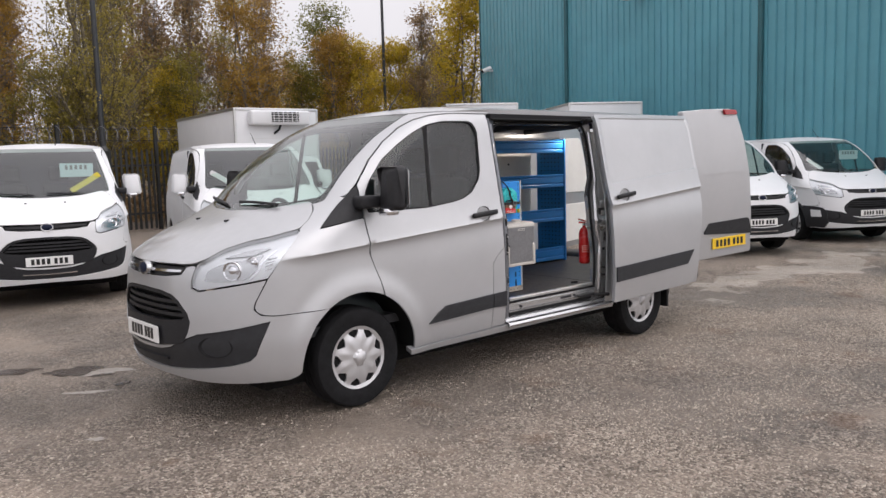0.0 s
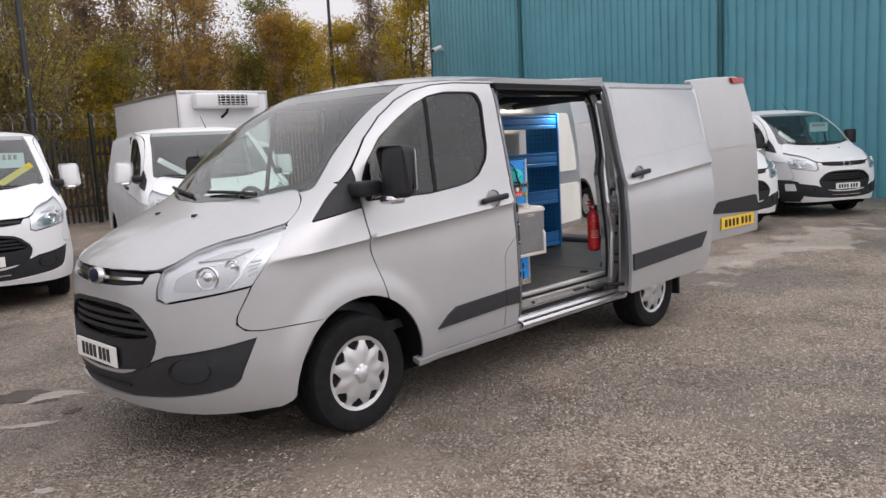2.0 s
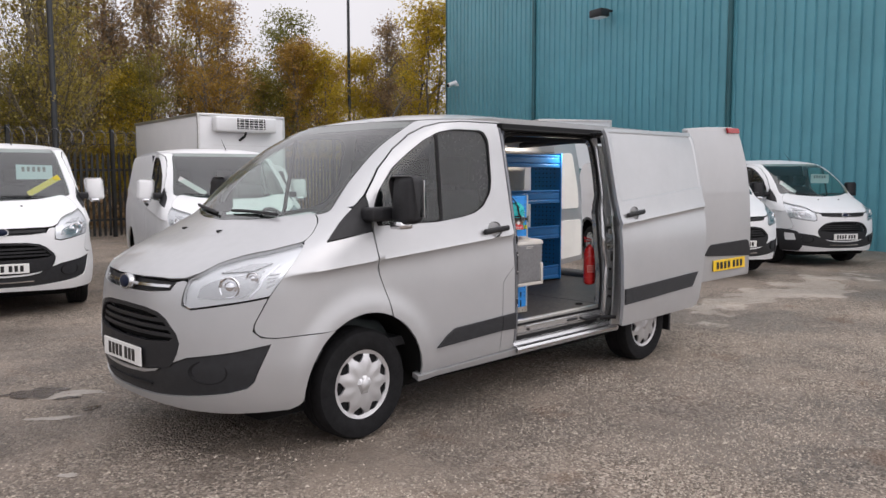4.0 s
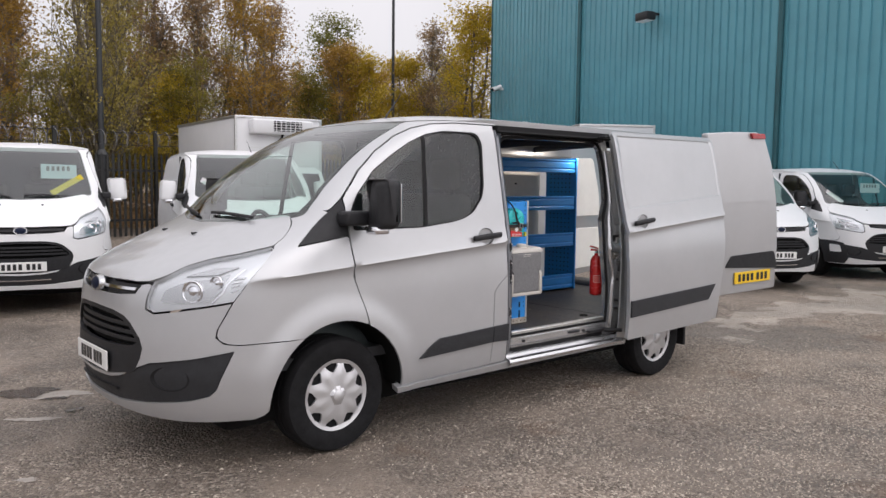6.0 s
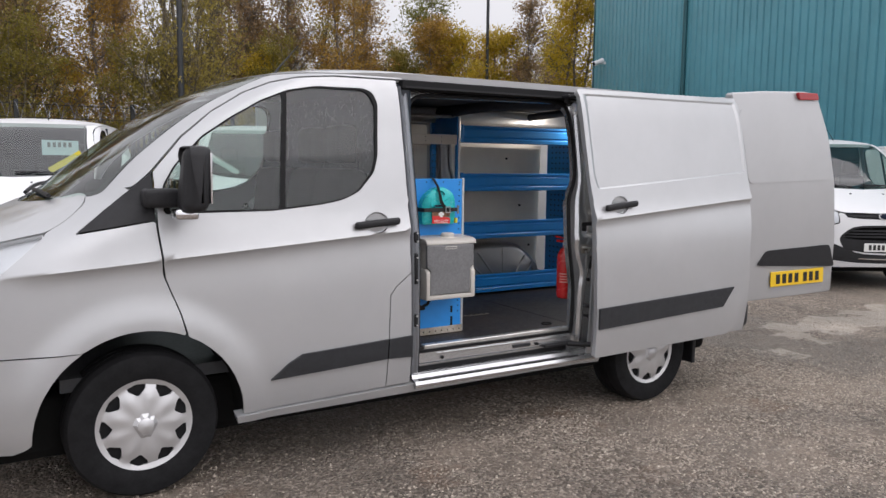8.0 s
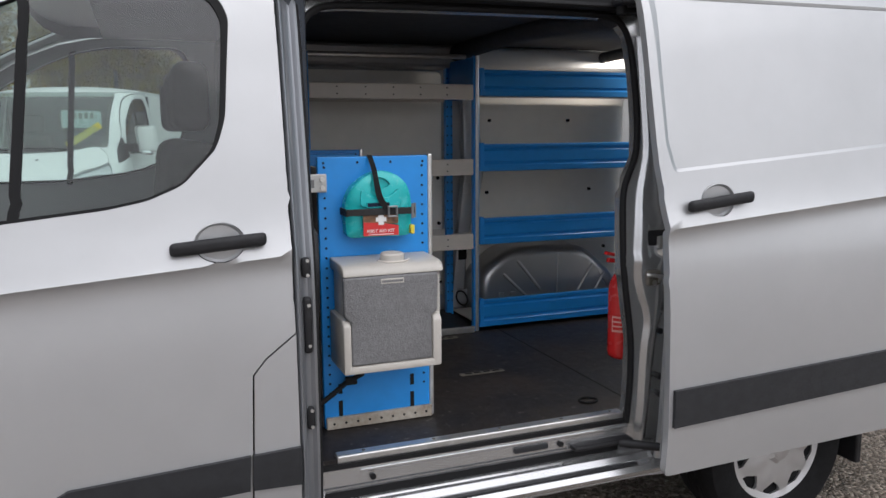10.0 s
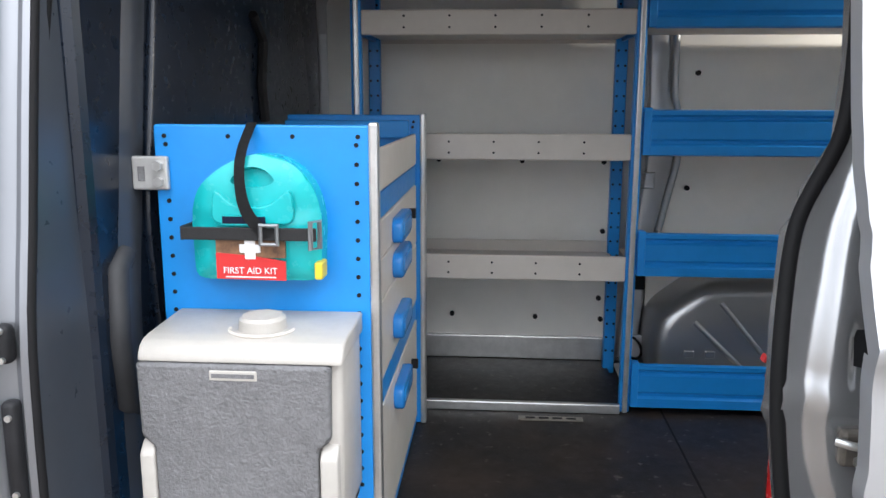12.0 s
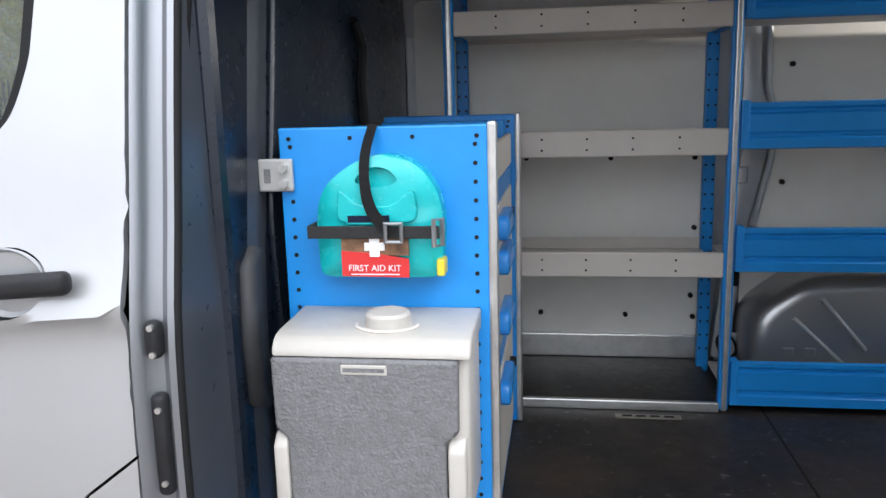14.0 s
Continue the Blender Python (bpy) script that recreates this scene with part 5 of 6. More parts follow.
part("pressed_panel", skin(shrink(rim_o, 0.0105), [], slid, 0.045, 0, 0.004, -0.006), SILVER, sd, smooth=50)
part("side_moulding", skin(outline([X(3.675, 0.69), X(4.91, 0.735), X(4.80, 0.605), X(3.675, 0.56)]), [], slid, 0.05, 0.001, 0.02, 0.014), TRIMG, sd, "dark grey rubbing strip", smooth=50)
handle(sd, 3.850, 1.31, 0.16 + fold(1.31 - 0.950 - 0.076 * 3.865) - crease(3.865, 1.31), rise=0.10)
part("inner_skin", skin(outline([X(3.64, 1.96), X(3.67, 1.2), X(3.68, 0.42), X(4.9, 0.42), X(5.06, 1.2), X(5.05, 1.96)]), [], slid, 0.08, 0, 0.004, -0.055), BODY_IN, sd, smooth=50)

# tail doors, standing open a little past straight back
TD = [(-0.20, 2.075), (-0.05, 1.4), (0.03, 0.56), (0.88, 0.60), (0.88, 1.0), (0.83, 1.45), (0.74, 1.80), (0.62, 2.075), (0.52, 2.112), (0.1, 2.098)]


def tail(sg, label, m):
    d = part("tail_door", prism(rounded(TD, 0.03), -0.03, 0.03, 0.010), SILVER, van, label, smooth=40)
    d.matrix_local = m
    return d


def bowed(u, v):
    """The gently rounded outside of a tail door."""
    return (u, -0.032 - 0.030 * max(0.0, 1 - ((v - 1.32) / 0.80) ** 2) + 0.02 * max(0.0, (u - 0.55) / 0.35) ** 2, v)


ltd = tail(-1, "open rear door in silver with a yellow plate", pose(5.28, -0.91, 0, 0, 0, -10))
part("outer_skin", skin(shrink(rounded(TD, 0.03), 0.010), [], bowed, 0.05, 0, 0.004), SILVER, ltd, smooth=60)
part("brake_lamp", prism(rounded([(0.40, 2.10), (0.42, 2.045), (0.61, 2.05), (0.59, 2.10)], 0.015), -0.06, 0.04, 0.004), REDLENS, ltd, "red high-level brake lamp")
part("plate_recess", prism(rounded([(0.10, 0.83), (0.18, 0.94), (0.80, 0.97), (0.86, 0.80)], 0.03), -0.064, -0.025), BLACK, ltd, "black plate light housing")
part("door_pressing", skin(rounded([(-0.13, 1.96), (-0.02, 1.43), (0.80, 1.465), (0.70, 1.80), (0.58, 1.98)], 0.05), [], bowed, 0.05, 0, 0.010, 0.006), SILVER, ltd, smooth=40)
plate(ltd, Matrix.Translation((0.50, -0.056, 0.73)) @ Matrix.Rotation(radians(-2), 4, "Y"), PLATEY, 0.42, label="yellow rear plate with dark characters")
rtd = tail(1, "open rear door with white lining boards", pose(5.28, 0.93, 0, 0, 0, 8))
part("lining", prism(rounded([(0.08, 1.88), (0.12, 1.24), (0.74, 1.24), (0.70, 1.5), (0.55, 1.90)], 0.06), -0.045, -0.02, 0.004), LINING, rtd, "white upper lining board")
part("lining", prism(rounded([(0.10, 1.10), (0.10, 0.64), (0.82, 0.66), (0.80, 1.10)], 0.05), -0.045, -0.02, 0.004), LINING, rtd, "white lower lining board")
part("latch", box(0.02, 0.12, -0.06, -0.03, 1.15, 1.20, 0.006), YELLOW, rtd, "yellow door check label")

# ---- door opening: painted frame, seal, sill steps and rails ----
SEALP = [(2.515, 0.44), (2.512, 0.9), (2.512, 1.26), (2.53, 1.80), (2.545, 1.875), (2.60, 1.925), (2.7, 1.935), (3.60, 1.948), (3.672, 1.935), (3.712, 1.88), (3.722, 1.74), (3.718, 1.58), (3.705, 1.46), (3.66, 1.385),
         (3.635, 1.33), (3.622, 1.20), (3.62, 1.08), (3.64, 0.93), (3.662, 0.80), (3.66, 0.62), (3.65, 0.46)]
frame_o = outline([X(2.472, 1.955), X(2.472, 0.42), X(3.80, 0.42), X(3.80, 1.955)])
frame_h = outline([X(x, z) for x, z in SEALP])
part("door_frame", skin(frame_o, [frame_h], lambda u, v: (on_body(u, v)[0], -HALF(v) + 0.062, v), 0.035, 0.0, 0.05, 0.0), JAMB, van, "painted steel frame of the door opening", smooth=50)
pts = []
for i in range(len(SEALP) - 1):
    for k in range(4):
        x = SEALP[i][0] + (SEALP[i + 1][0] - SEALP[i][0]) * k / 4
        z = SEALP[i][1] + (SEALP[i + 1][1] - SEALP[i][1]) * k / 4
        pts.append((x, -HALF(z) + 0.062, z))
sm = pts
for _ in range(4):
    sm = [sm[0]] + [tuple((Vector(sm[i - 1]) + Vector(sm[i]) * 2 + Vector(sm[i + 1])) / 4) for i in range(1, len(sm) - 1)] + [sm[-1]]
part("door_seal", tube(sm, 0.0115, 10), SEAL, van, "black rubber door seal", smooth=60)
# solid bar in near-black, for the shade inside the track's channel
part("upper_track", box(2.485, 3.78, -0.83, -0.77, 1.955, 2.005, 0.006), SEAL, van, "upper door track, painted dark for its shaded channel")
ur = part("upper_roller_arm", box(3.60, 3.775, -0.905, -0.83, 1.962, 1.982, 0.006), BLACK, van, "black upper roller arm of the sliding door")
part("roller", cyl((3.63, -0.85, 1.935), (3.63, -0.85, 1.965), 0.018, n=16), SEAL, ur, smooth=40)
part("arm_bracket", prism([(3.70, 1.905), (3.775, 1.895), (3.785, 1.985), (3.69, 1.985)], -0.905, -0.888, 0.004), BLACK, ur)
part("upper_rail", box(2.50, 3.74, -0.835, -0.825, 1.962, 1.972), BLACK, van)
# inner pillars
def pillar(name, plan, z0, z1, m, label=""):
    bm = bmesh.new()
    rows = []
    for k in range(25):
        z = z0 + (z1 - z0) * k / 24
        d = HALF(0.8) - HALF(z)
        rows.append([bm.verts.new((x - 1.87, y - 5.19 + d, z)) for x, y in plan])
    for A, B in zip(rows, rows[1:]):
        for i in range(len(plan) - 1):
            bm.faces.new((A[i], A[i + 1], B[i + 1], B[i]))
    bmesh.ops.recalc_face_normals(bm, faces=bm.faces)
    return part(name, bm, m, van, label, smooth=45)


pillar("front_pillar", [(4.335, 4.27), (4.336, 4.212), (4.341, 4.203), (4.348, 4.206), (4.354, 4.218), (4.364, 4.234), (4.377, 4.238), (4.388, 4.231), (4.397, 4.235), (4.403, 4.262)], 0.40, 1.97, SHADED_PILLAR, "silver steel door pillar, darkened to stand for its shade")
pillar("pillar_trim", [(4.402, 4.247), (4.405, 4.27), (4.408, 4.35), (4.417, 4.424), (4.440, 4.464), (4.438, 4.52), (4.40, 4.60)], 0.53, 1.97, PILTRIM, "dark moulded pillar trim")
part("front_seal", tube([(2.528, -0.947 + HALF(0.8) - HALF(z), z) for z in [0.42 + 0.06 * k for k in range(26)]], 0.008, 8), SEAL, van, "black rubber door seal", smooth=60)
for z, h in ((1.157, 0.030), (0.985, 0.085), (0.70, 0.035)):
    ct = part("catch", box(2.488, 2.513, -0.972, -0.945, z - h, z + h, 0.010, 3), BLACK, van, "black door catch", smooth=40)
    for e in (-1, 1):
        part("catch_screw", cyl((2.503, -0.976, z + e * h * 0.72), (2.503, -0.968, z + e * h * 0.72), 0.005, n=10), ALUM, ct)
ph = [(2.56, -0.70, 1.24), (2.565, -0.74, 1.22), (2.565, -0.75, 1.10), (2.565, -0.74, 0.98), (2.56, -0.70, 0.96)]
part("grab_handle", tube(ph, 0.022, 8), CABIN, van, "dark grab handle", smooth=60)
# rear pillar: a pressed sheet with a raised web that narrows below the striker
ridge_a = curve([(0.44, 3.694), (0.62, 3.698), (0.80, 3.706), (0.87, 3.716), (0.93, 3.702), (0.99, 3.680), (1.08, 3.668), (1.30, 3.690), (1.5, 3.735), (1.94, 3.745)])
ridge_b = curve([(0.44, 3.722), (0.62, 3.732), (0.80, 3.748), (0.90, 3.772), (0.98, 3.800), (1.94, 3.86)])
seal_x = curve([(z, x) for x, z in SEALP[:8:-1]])


def step_up(d, w=0.007):
    return 0.5 + 0.5 * math.tanh(d / w)


bm = bmesh.new()
rows = []
for j in range(66):
    z = 0.43 + j * 0.0222
    x0, x1 = seal_x(z) + 0.004, 3.84
    row = []
    for i in range(31):
        x = x0 + (x1 - x0) * i / 30
        h = 0.020 * step_up(x - ridge_a(z)) * (1 - 0.8 * step_up(x - ridge_b(z)))
        h += 0.010 * math.exp(-((z - 1.098) / 0.010) ** 2) + 0.006 * math.exp(-((z - 1.078) / 0.006) ** 2)
        h -= 0.014 * step_up(z - 1.118, 0.004) * step_up(1.205 - z, 0.004) * step_up(x - 3.712, 0.003)
        row.append(bm.verts.new((x, -HALF(z) + 0.056 - h, z)))
    rows.append(row)
for A, B in zip(rows, rows[1:]):
    for i in range(30):
        bm.faces.new((A[i], A[i + 1], B[i + 1], B[i]))
bmesh.ops.recalc_face_normals(bm, faces=bm.faces)
part("rear_pillar", bm, JAMB, van, "bright pressed steel rear pillar of the door opening", smooth=60)
lp = part("latch_plate", box(3.705, 3.80, -0.922, -0.905, 1.122, 1.200, 0.006), TRIMG, van, "dark latch recess")
part("latch", box(3.752, 3.795, -0.935, -0.918, 1.132, 1.175, 0.005), ALUM, lp, "bright latch plate")
st_ = part("striker", box(3.700, 3.752, -0.955, -0.935, 1.005, 1.058, 0.006), WORN, van, "worn steel striker plate")
part("striker_pin", tube([(3.690, -0.958, 1.046), (3.705, -0.972, 1.046), (3.742, -0.972, 1.040), (3.744, -0.952, 1.018)], 0.0065, 8), ALUM, st_, smooth=60)
part("striker_bolt", cyl((3.724, -0.960, 1.016), (3.724, -0.95, 1.016), 0.009, n=6), ALUM, st_)
for x, z in ((3.765, 0.835), (3.772, 0.665), (3.772, 0.60)):
    part("grommet", cyl((x, -0.945, z), (x, -0.915, z), 0.011, n=10), BLACK, van)
part("door_stop", box(3.785, 3.815, -0.965, -0.925, 0.90, 0.985, 0.008), BLACK, van, "black rubber door stop")

# sill: sheet drawn out along the opening, with a rail channel
bm = bmesh.new()
prof = [(-0.845, 0.515), (-0.905, 0.515), (-0.915, 0.50), (-0.915, 0.445), (-0.90, 0.425), (-0.895, 0.40), (-0.915, 0.385), (-0.945, 0.39), (-0.955, 0.37), (-0.985, 0.362), (-0.995, 0.345), (-0.985, 0.325), (-0.93, 0.31)]
A = [bm.verts.new((2.487, y, z)) for y, z in prof]
B = [bm.verts.new((3.80, y, z)) for y, z in prof]
for i in range(len(prof) - 1):
    bm.faces.new((A[i], B[i], B[i + 1], A[i + 1]))
bmesh.ops.recalc_face_normals(bm, faces=bm.faces)
part("door_sill", bm, JAMB, van, "painted stepped door sill", smooth=30)
part("lower_rail", box(2.55, 3.62, -0.912, -0.898, 0.400, 0.424), SEAL, van, "dark lower door rail slot")
part("sill_gap", box(2.50, 3.65, -0.917, -0.904, 0.500, 0.5165), SEAL, van, "dark joint under the sill plate")
part("sill_plate", box(2.59, 3.645, -0.908, -0.866, 0.514, 0.540, 0.005), ALUM, van, "scuffed aluminium sill plate")
part("sill_rib", box(2.66, 3.645, -0.920, -0.905, 0.480, 0.494, 0.004), JAMB, van)
for x in (2.68, 2.92, 3.16, 3.40, 3.60):
    part("sill_screw", cyl((x, -0.886, 0.539), (x, -0.886, 0.542), 0.006, n=10), WORN, van)
part("roller_arm", box(3.42, 3.66, -0.955, -0.90, 0.435, 0.455, 0.008), BLACK, van, "black roller arm of the sliding door")
part("roller_arm_link", tube([(3.60, -0.95, 0.445), (3.72, -1.03, 0.44)], 0.016, 8), BLACK, van, smooth=60)
# thin grey strip laid on the step, coloured as the shade of its recess
for y, z, w in ((-0.972, 0.3665, 0.011),):
    part("step_pad", box(2.52, 3.66, y - w, y + w, z - 0.002, z + 0.003), TRIMG, van, "dark strip painted for the shaded recess in the sill")
part("sill_bracket", box(3.20, 3.33, -0.925, -0.912, 0.455, 0.475, 0.004), TRIMG, van)
for x in (2.70, 3.38):
    part("sill_grommet", cyl((x, -0.925, 0.462), (x, -0.91, 0.462), 0.010, n=10), SEAL, van)

# ---- cargo space shell ----
part("cargo_floor", box(2.50, 5.28, -0.903, 0.86, 0.49, 0.53), PLYB, van, "dark scuffed plywood cargo floor")
part("floor_seam", box(3.744, 3.750, -0.86, 0.84, 0.5285, 0.5312), SEAL, van, "dark joint between the floor boards")
part("floor_board", box(2.60, 3.62, 0.37, 0.82, 0.53, 0.552), PLYB, van, "raised dark board under the shelves")
part("floor_edge_strip", box(2.90, 3.61, 0.352, 0.372, 0.53, 0.562, 0.004), ALUM, van, "aluminium floor edging")
for x, y, w in ((3.37, -0.27, 0.10), (3.39, 0.30, 0.10)):
    f = part("floor_anchor", box(x - w, x + w, y - 0.016, y + 0.016, 0.53, 0.534, 0.002), WORN, van, "worn steel floor anchor strip")
    for k in range(4):
        part("slot", box(x - 0.078 + 0.042 * k, x - 0.048 + 0.042 * k, y - 0.006, y + 0.006, 0.5335, 0.535), SEAL, f)
part("floor_ring", tube([(3.60 + 0.035 * math.cos(a), -0.74 + 0.028 * math.sin(a), 0.534) for a in [2 * math.pi * k / 20 for k in range(20)]], 0.004, 6, True), SEAL, van)
bm = box(2.44, 2.56, -0.80, 0.86, 0.50, 1.985, 0.02)
part("bulkhead", bm, BULK, van, "dark moulded bulkhead")
bm = prism(rounded([(-0.55, 0.60), (-0.62, 1.3), (-0.50, 1.85), (0.55, 1.85), (0.70, 1.3), (0.68, 0.6)], 0.08), 2.555, 2.575, 0.008, axis="X")
part("bulkhead_pressing", bm, BULK, van, smooth=40)
part("seat_belt_strap", tube([(2.585, 0.02, 1.72), (2.585, 0.10, 1.66), (2.585, 0.07, 1.55), (2.585, 0.09, 1.45)], 0.014, 6), SEAL, van, "dark moulded strap on the bulkhead")


def sheet(name, ol, y, m, label="", th=0.006):
    return part(name, prism(rounded(ol, 0.035), y, y + th, 0.0), m, van, label)


part("side_skin", box(2.56, 5.22, 0.865, 0.875, 0.50, 1.99), BODY_IN, van, "bare painted steel side of the van")
sheet("side_lining", [(2.60, 0.62), (2.60, 1.86), (3.615, 1.86), (3.615, 0.62)], 0.825, LINING, "white side lining board")
sheet("side_lining", [(3.84, 1.83), (3.825, 1.50), (3.86, 1.44), (3.86, 1.28), (3.80, 1.05), (3.76, 0.90), (3.76, 0.62), (4.75, 0.62), (4.78, 1.83)], 0.825, LINING, "white side lining board")
part("kick_panel", box(2.60, 3.62, 0.81, 0.835, 0.552, 0.64, 0.004), ALUM, van, "bare metal kick strip")
# steel upright between the boards
up = [(3.66, 0.55), (3.70, 0.95), (3.74, 1.30), (3.735, 1.60), (3.72, 1.88), (3.80, 1.88), (3.80, 1.55), (3.84, 1.45), (3.83, 1.28), (3.77, 1.02), (3.73, 0.55)]
part("body_upright", prism(rounded(up, 0.02), 0.80, 0.86, 0.012), BODY_IN, van, "pressed steel body upright", smooth=40)
part("body_upright_bead", tube([(3.815, 0.80, 1.85), (3.82, 0.798, 1.52), (3.845, 0.798, 1.44), (3.84, 0.798, 1.29), (3.79, 0.80, 1.05)], 0.012, 8), BODY_IN, van, smooth=60)
part("upright_hatch", tube([(3.715, 0.797, 1.255), (3.765, 0.797, 1.255), (3.765, 0.797, 1.20), (3.715, 0.797, 1.20)], 0.004, 6, True), BODY_IN, van)
# wheel box with ribs
wb_line = resample(rounded([(3.752, 0.53), (3.748, 0.70), (3.765, 0.785), (3.924, 0.905), (4.15, 0.912), (4.40, 0.895), (4.53, 0.79), (4.61, 0.71), (4.665, 0.53)], 0.07, 6), 0.03)
bm = bmesh.new()
rings = []
for y, d in ((0.86, 0.0), (0.655, 0.0), (0.632, 0.006), (0.614, 0.018), (0.604, 0.034), (0.600, 0.054)):
    # the rounded shoulder of the pressing
    rings.append([bm.verts.new((u, y, v)) for u, v in shrink(wb_line, d)])
for A, B in zip(rings, rings[1:]):
    for i in range(len(A)):
        bm.faces.new((A[i], A[(i + 1) % len(A)], B[(i + 1) % len(A)], B[i]))
bm.faces.new(rings[-1])
bmesh.ops.recalc_face_normals(bm, faces=bm.faces)
wb = part("wheel_box", bm, GALV, van, "pressed steel wheel box", smooth=60)
for (xa, za), (xb, zb), r in (((3.888, 0.767), (4.047, 0.614), 0.009), ((3.972, 0.835), (4.114, 0.664), 0.009), ((4.449, 0.790), (4.353, 0.638), 0.009), ((4.529, 0.735), (4.471, 0.640), 0.008), ((4.225, 0.865), (4.222, 0.610), 0.006)):
    part("rib", tube([(xa, 0.603, za), (xa * 0.9 + xb * 0.1, 0.597, za * 0.9 + zb * 0.1), (xa * 0.1 + xb * 0.9, 0.597, za * 0.1 + zb * 0.9), (xb, 0.603, zb)], r, 8), GALV, wb, smooth=60)
for x in (3.875, 3.945):
    part("dimple", box(x - 0.018, x + 0.018, 0.5965, 0.602, 0.642, 0.668, 0.004), GALV, wb)
sk = part("socket_plate", box(3.69, 3.755, 0.788, 0.802, 0.575, 0.66, 0.004), BODY_IN, van, "grey socket plate on the upright")
part("cable_loop", tube([(3.715 + 0.032 * math.cos(a) - 0.012 * math.sin(a), 0.778, 0.615 + 0.042 * math.sin(a)) for a in [2 * math.pi * k / 18 for k in range(18)]], 0.005, 6, True), SEAL, sk, "black cable loop", smooth=60)
# no hole is cut: a near-black plate takes on the opening's shade
part("upright_opening", box(3.702, 3.752, 0.794, 0.802, 0.83, 0.905, 0.003), SEAL, van, "dark plate for the shaded opening in the upright")
# lining fixings
for x, z in ((2.72, 1.30), (3.00, 1.295), (3.30, 1.292), (3.59, 1.29), (3.595, 1.04), (3.59, 0.79), (2.74, 0.72), (3.05, 0.72), (3.36, 0.715), (3.60, 0.71), (3.885, 1.20), (3.90, 0.86), (3.90, 1.60), (4.55, 1.2), (4.4, 1.6), (4.66, 0.85)):
    part("lining_plug", cyl((x, 0.812, z), (x, 0.83, z), 0.009, n=10), SEAL, van)
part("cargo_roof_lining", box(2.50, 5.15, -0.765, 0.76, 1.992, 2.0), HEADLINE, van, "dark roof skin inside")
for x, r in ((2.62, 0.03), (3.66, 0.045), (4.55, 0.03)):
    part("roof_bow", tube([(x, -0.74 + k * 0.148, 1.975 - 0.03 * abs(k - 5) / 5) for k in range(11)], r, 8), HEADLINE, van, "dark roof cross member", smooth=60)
part("upper_body_rail", box(2.56, 5.15, 0.70, 0.86, 1.87, 1.985, 0.02), BODY_IN, van, "steel roof rail")
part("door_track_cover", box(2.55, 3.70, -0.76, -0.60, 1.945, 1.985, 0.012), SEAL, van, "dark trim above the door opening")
part("shelf_rail", tube([(2.66, 0.45, 1.90), (3.60, 0.45, 1.905)], 0.012, 8), ALUM, van)
lamp = bpy.data.materials.new("lamp_glow")
lamp.use_nodes = True
lamp.node_tree.nodes["Principled BSDF"].inputs["Emission Color"].default_value = (1.0, 0.78, 0.5, 1)
lamp.node_tree.nodes["Principled BSDF"].inputs["Emission Strength"].default_value = 12
lit = new("interior_lamp_light", bpy.data.lights.new("interior_lamp_light", "AREA"))
lit.data.shape, lit.data.size = "DISK", 0.12
lit.data.energy, lit.data.color = 4.0, (1.0, 0.90, 0.76)
lit.matrix_world = look((1.87 + 4.84, 5.19 + 0.30, 1.945), (1.87 + 3.5, 5.19 + 0.45, 0.9))
part("interior_lamp", box(4.83, 4.88, 0.40, 0.455, 1.960, 1.980, 0.006), lamp, van, "small lit interior lamp")


# ---- racking and fittings in the cargo space ----
def dots(name, pts, r, axis, parent, th=0.0016):
    """Rows of small near-black discs that stand for the shade in punched holes."""
    bm = bmesh.new()
    for p in pts:
        q = Vector(p)
        d = Vector((0, -th, 0)) if axis == "Y" else Vector((th, 0, 0))
        add_cyl(bm, q - d, q + d, r, n=8)
    return tagged(part(name, bm, SEAL, parent), kind="stuff")


cab = thing("drawer_cabinet", "blue steel cabinet with grey drawers behind the bulkhead", "cabinet")
PX0, PX1, PY0, PY1 = 4.478, 4.862, 4.535, 5.42
for y, nm in ((PY0, "near"), (PY1, "far")):
    p = part("end_panel", box(PX0, PX1, y, y + 0.022, 0.535, 1.465, 0.004), BLUE, cab, "bright blue perforated end panel")
    part("edge_profile", box(PX1 - 0.001, PX1 + 0.016, y - 0.004, y + 0.024, 0.535, 1.47, 0.005), ALUM, p, "aluminium edge profile")
    z = 0.66
    col = []
    while z < 1.45:
        col += [(PX0 + 0.022, y, z), (PX1 - 0.022, y, z)]
        z += 0.0335
    col += [(PX0 + 0.02 + k * 0.115, y, 1.445) for k in range(4)]
    dots("perforation", col, 0.0042, "Y", p)
    if nm == "near":
        for x, z0, z1 in ((4.535, 0.575, 0.63), (4.795, 0.575, 0.63), (4.795, 0.655, 0.695), (4.535, 0.655, 0.69)):
            part("slot", box(x - 0.007, x + 0.007, y - 0.0015, y + 0.003, z0, z1), SEAL, p)
        part("foot", box(PX0 + 0.005, PX1 + 0.005, y - 0.012, y + 0.004, 0.533, 0.575, 0.003), CREAM, p, "dirty cream foot angle")
        for k in range(9):
            part("foot_hole", cyl((PX0 + 0.03 + 0.042 * k, y - 0.0135, 0.553), (PX0 + 0.03 + 0.042 * k, y - 0.010, 0.553), 0.0045, n=8), SEAL, p)
part("back_panel", box(PX0, PX0 + 0.012, PY0 + 0.022, PY1, 0.535, 1.43), SHELF, cab)
YA, YB = PY0 + 0.026, PY1 - 0.004
part("top_tray", box(PX0 + 0.01, PX1 - 0.012, YA, YB, 1.33, 1.335), SHELF, cab)
part("tray_front", box(PX1 - 0.024, PX1 - 0.012, YA, YB, 1.325, 1.412, 0.004), SHELF, cab, "grey tray front")
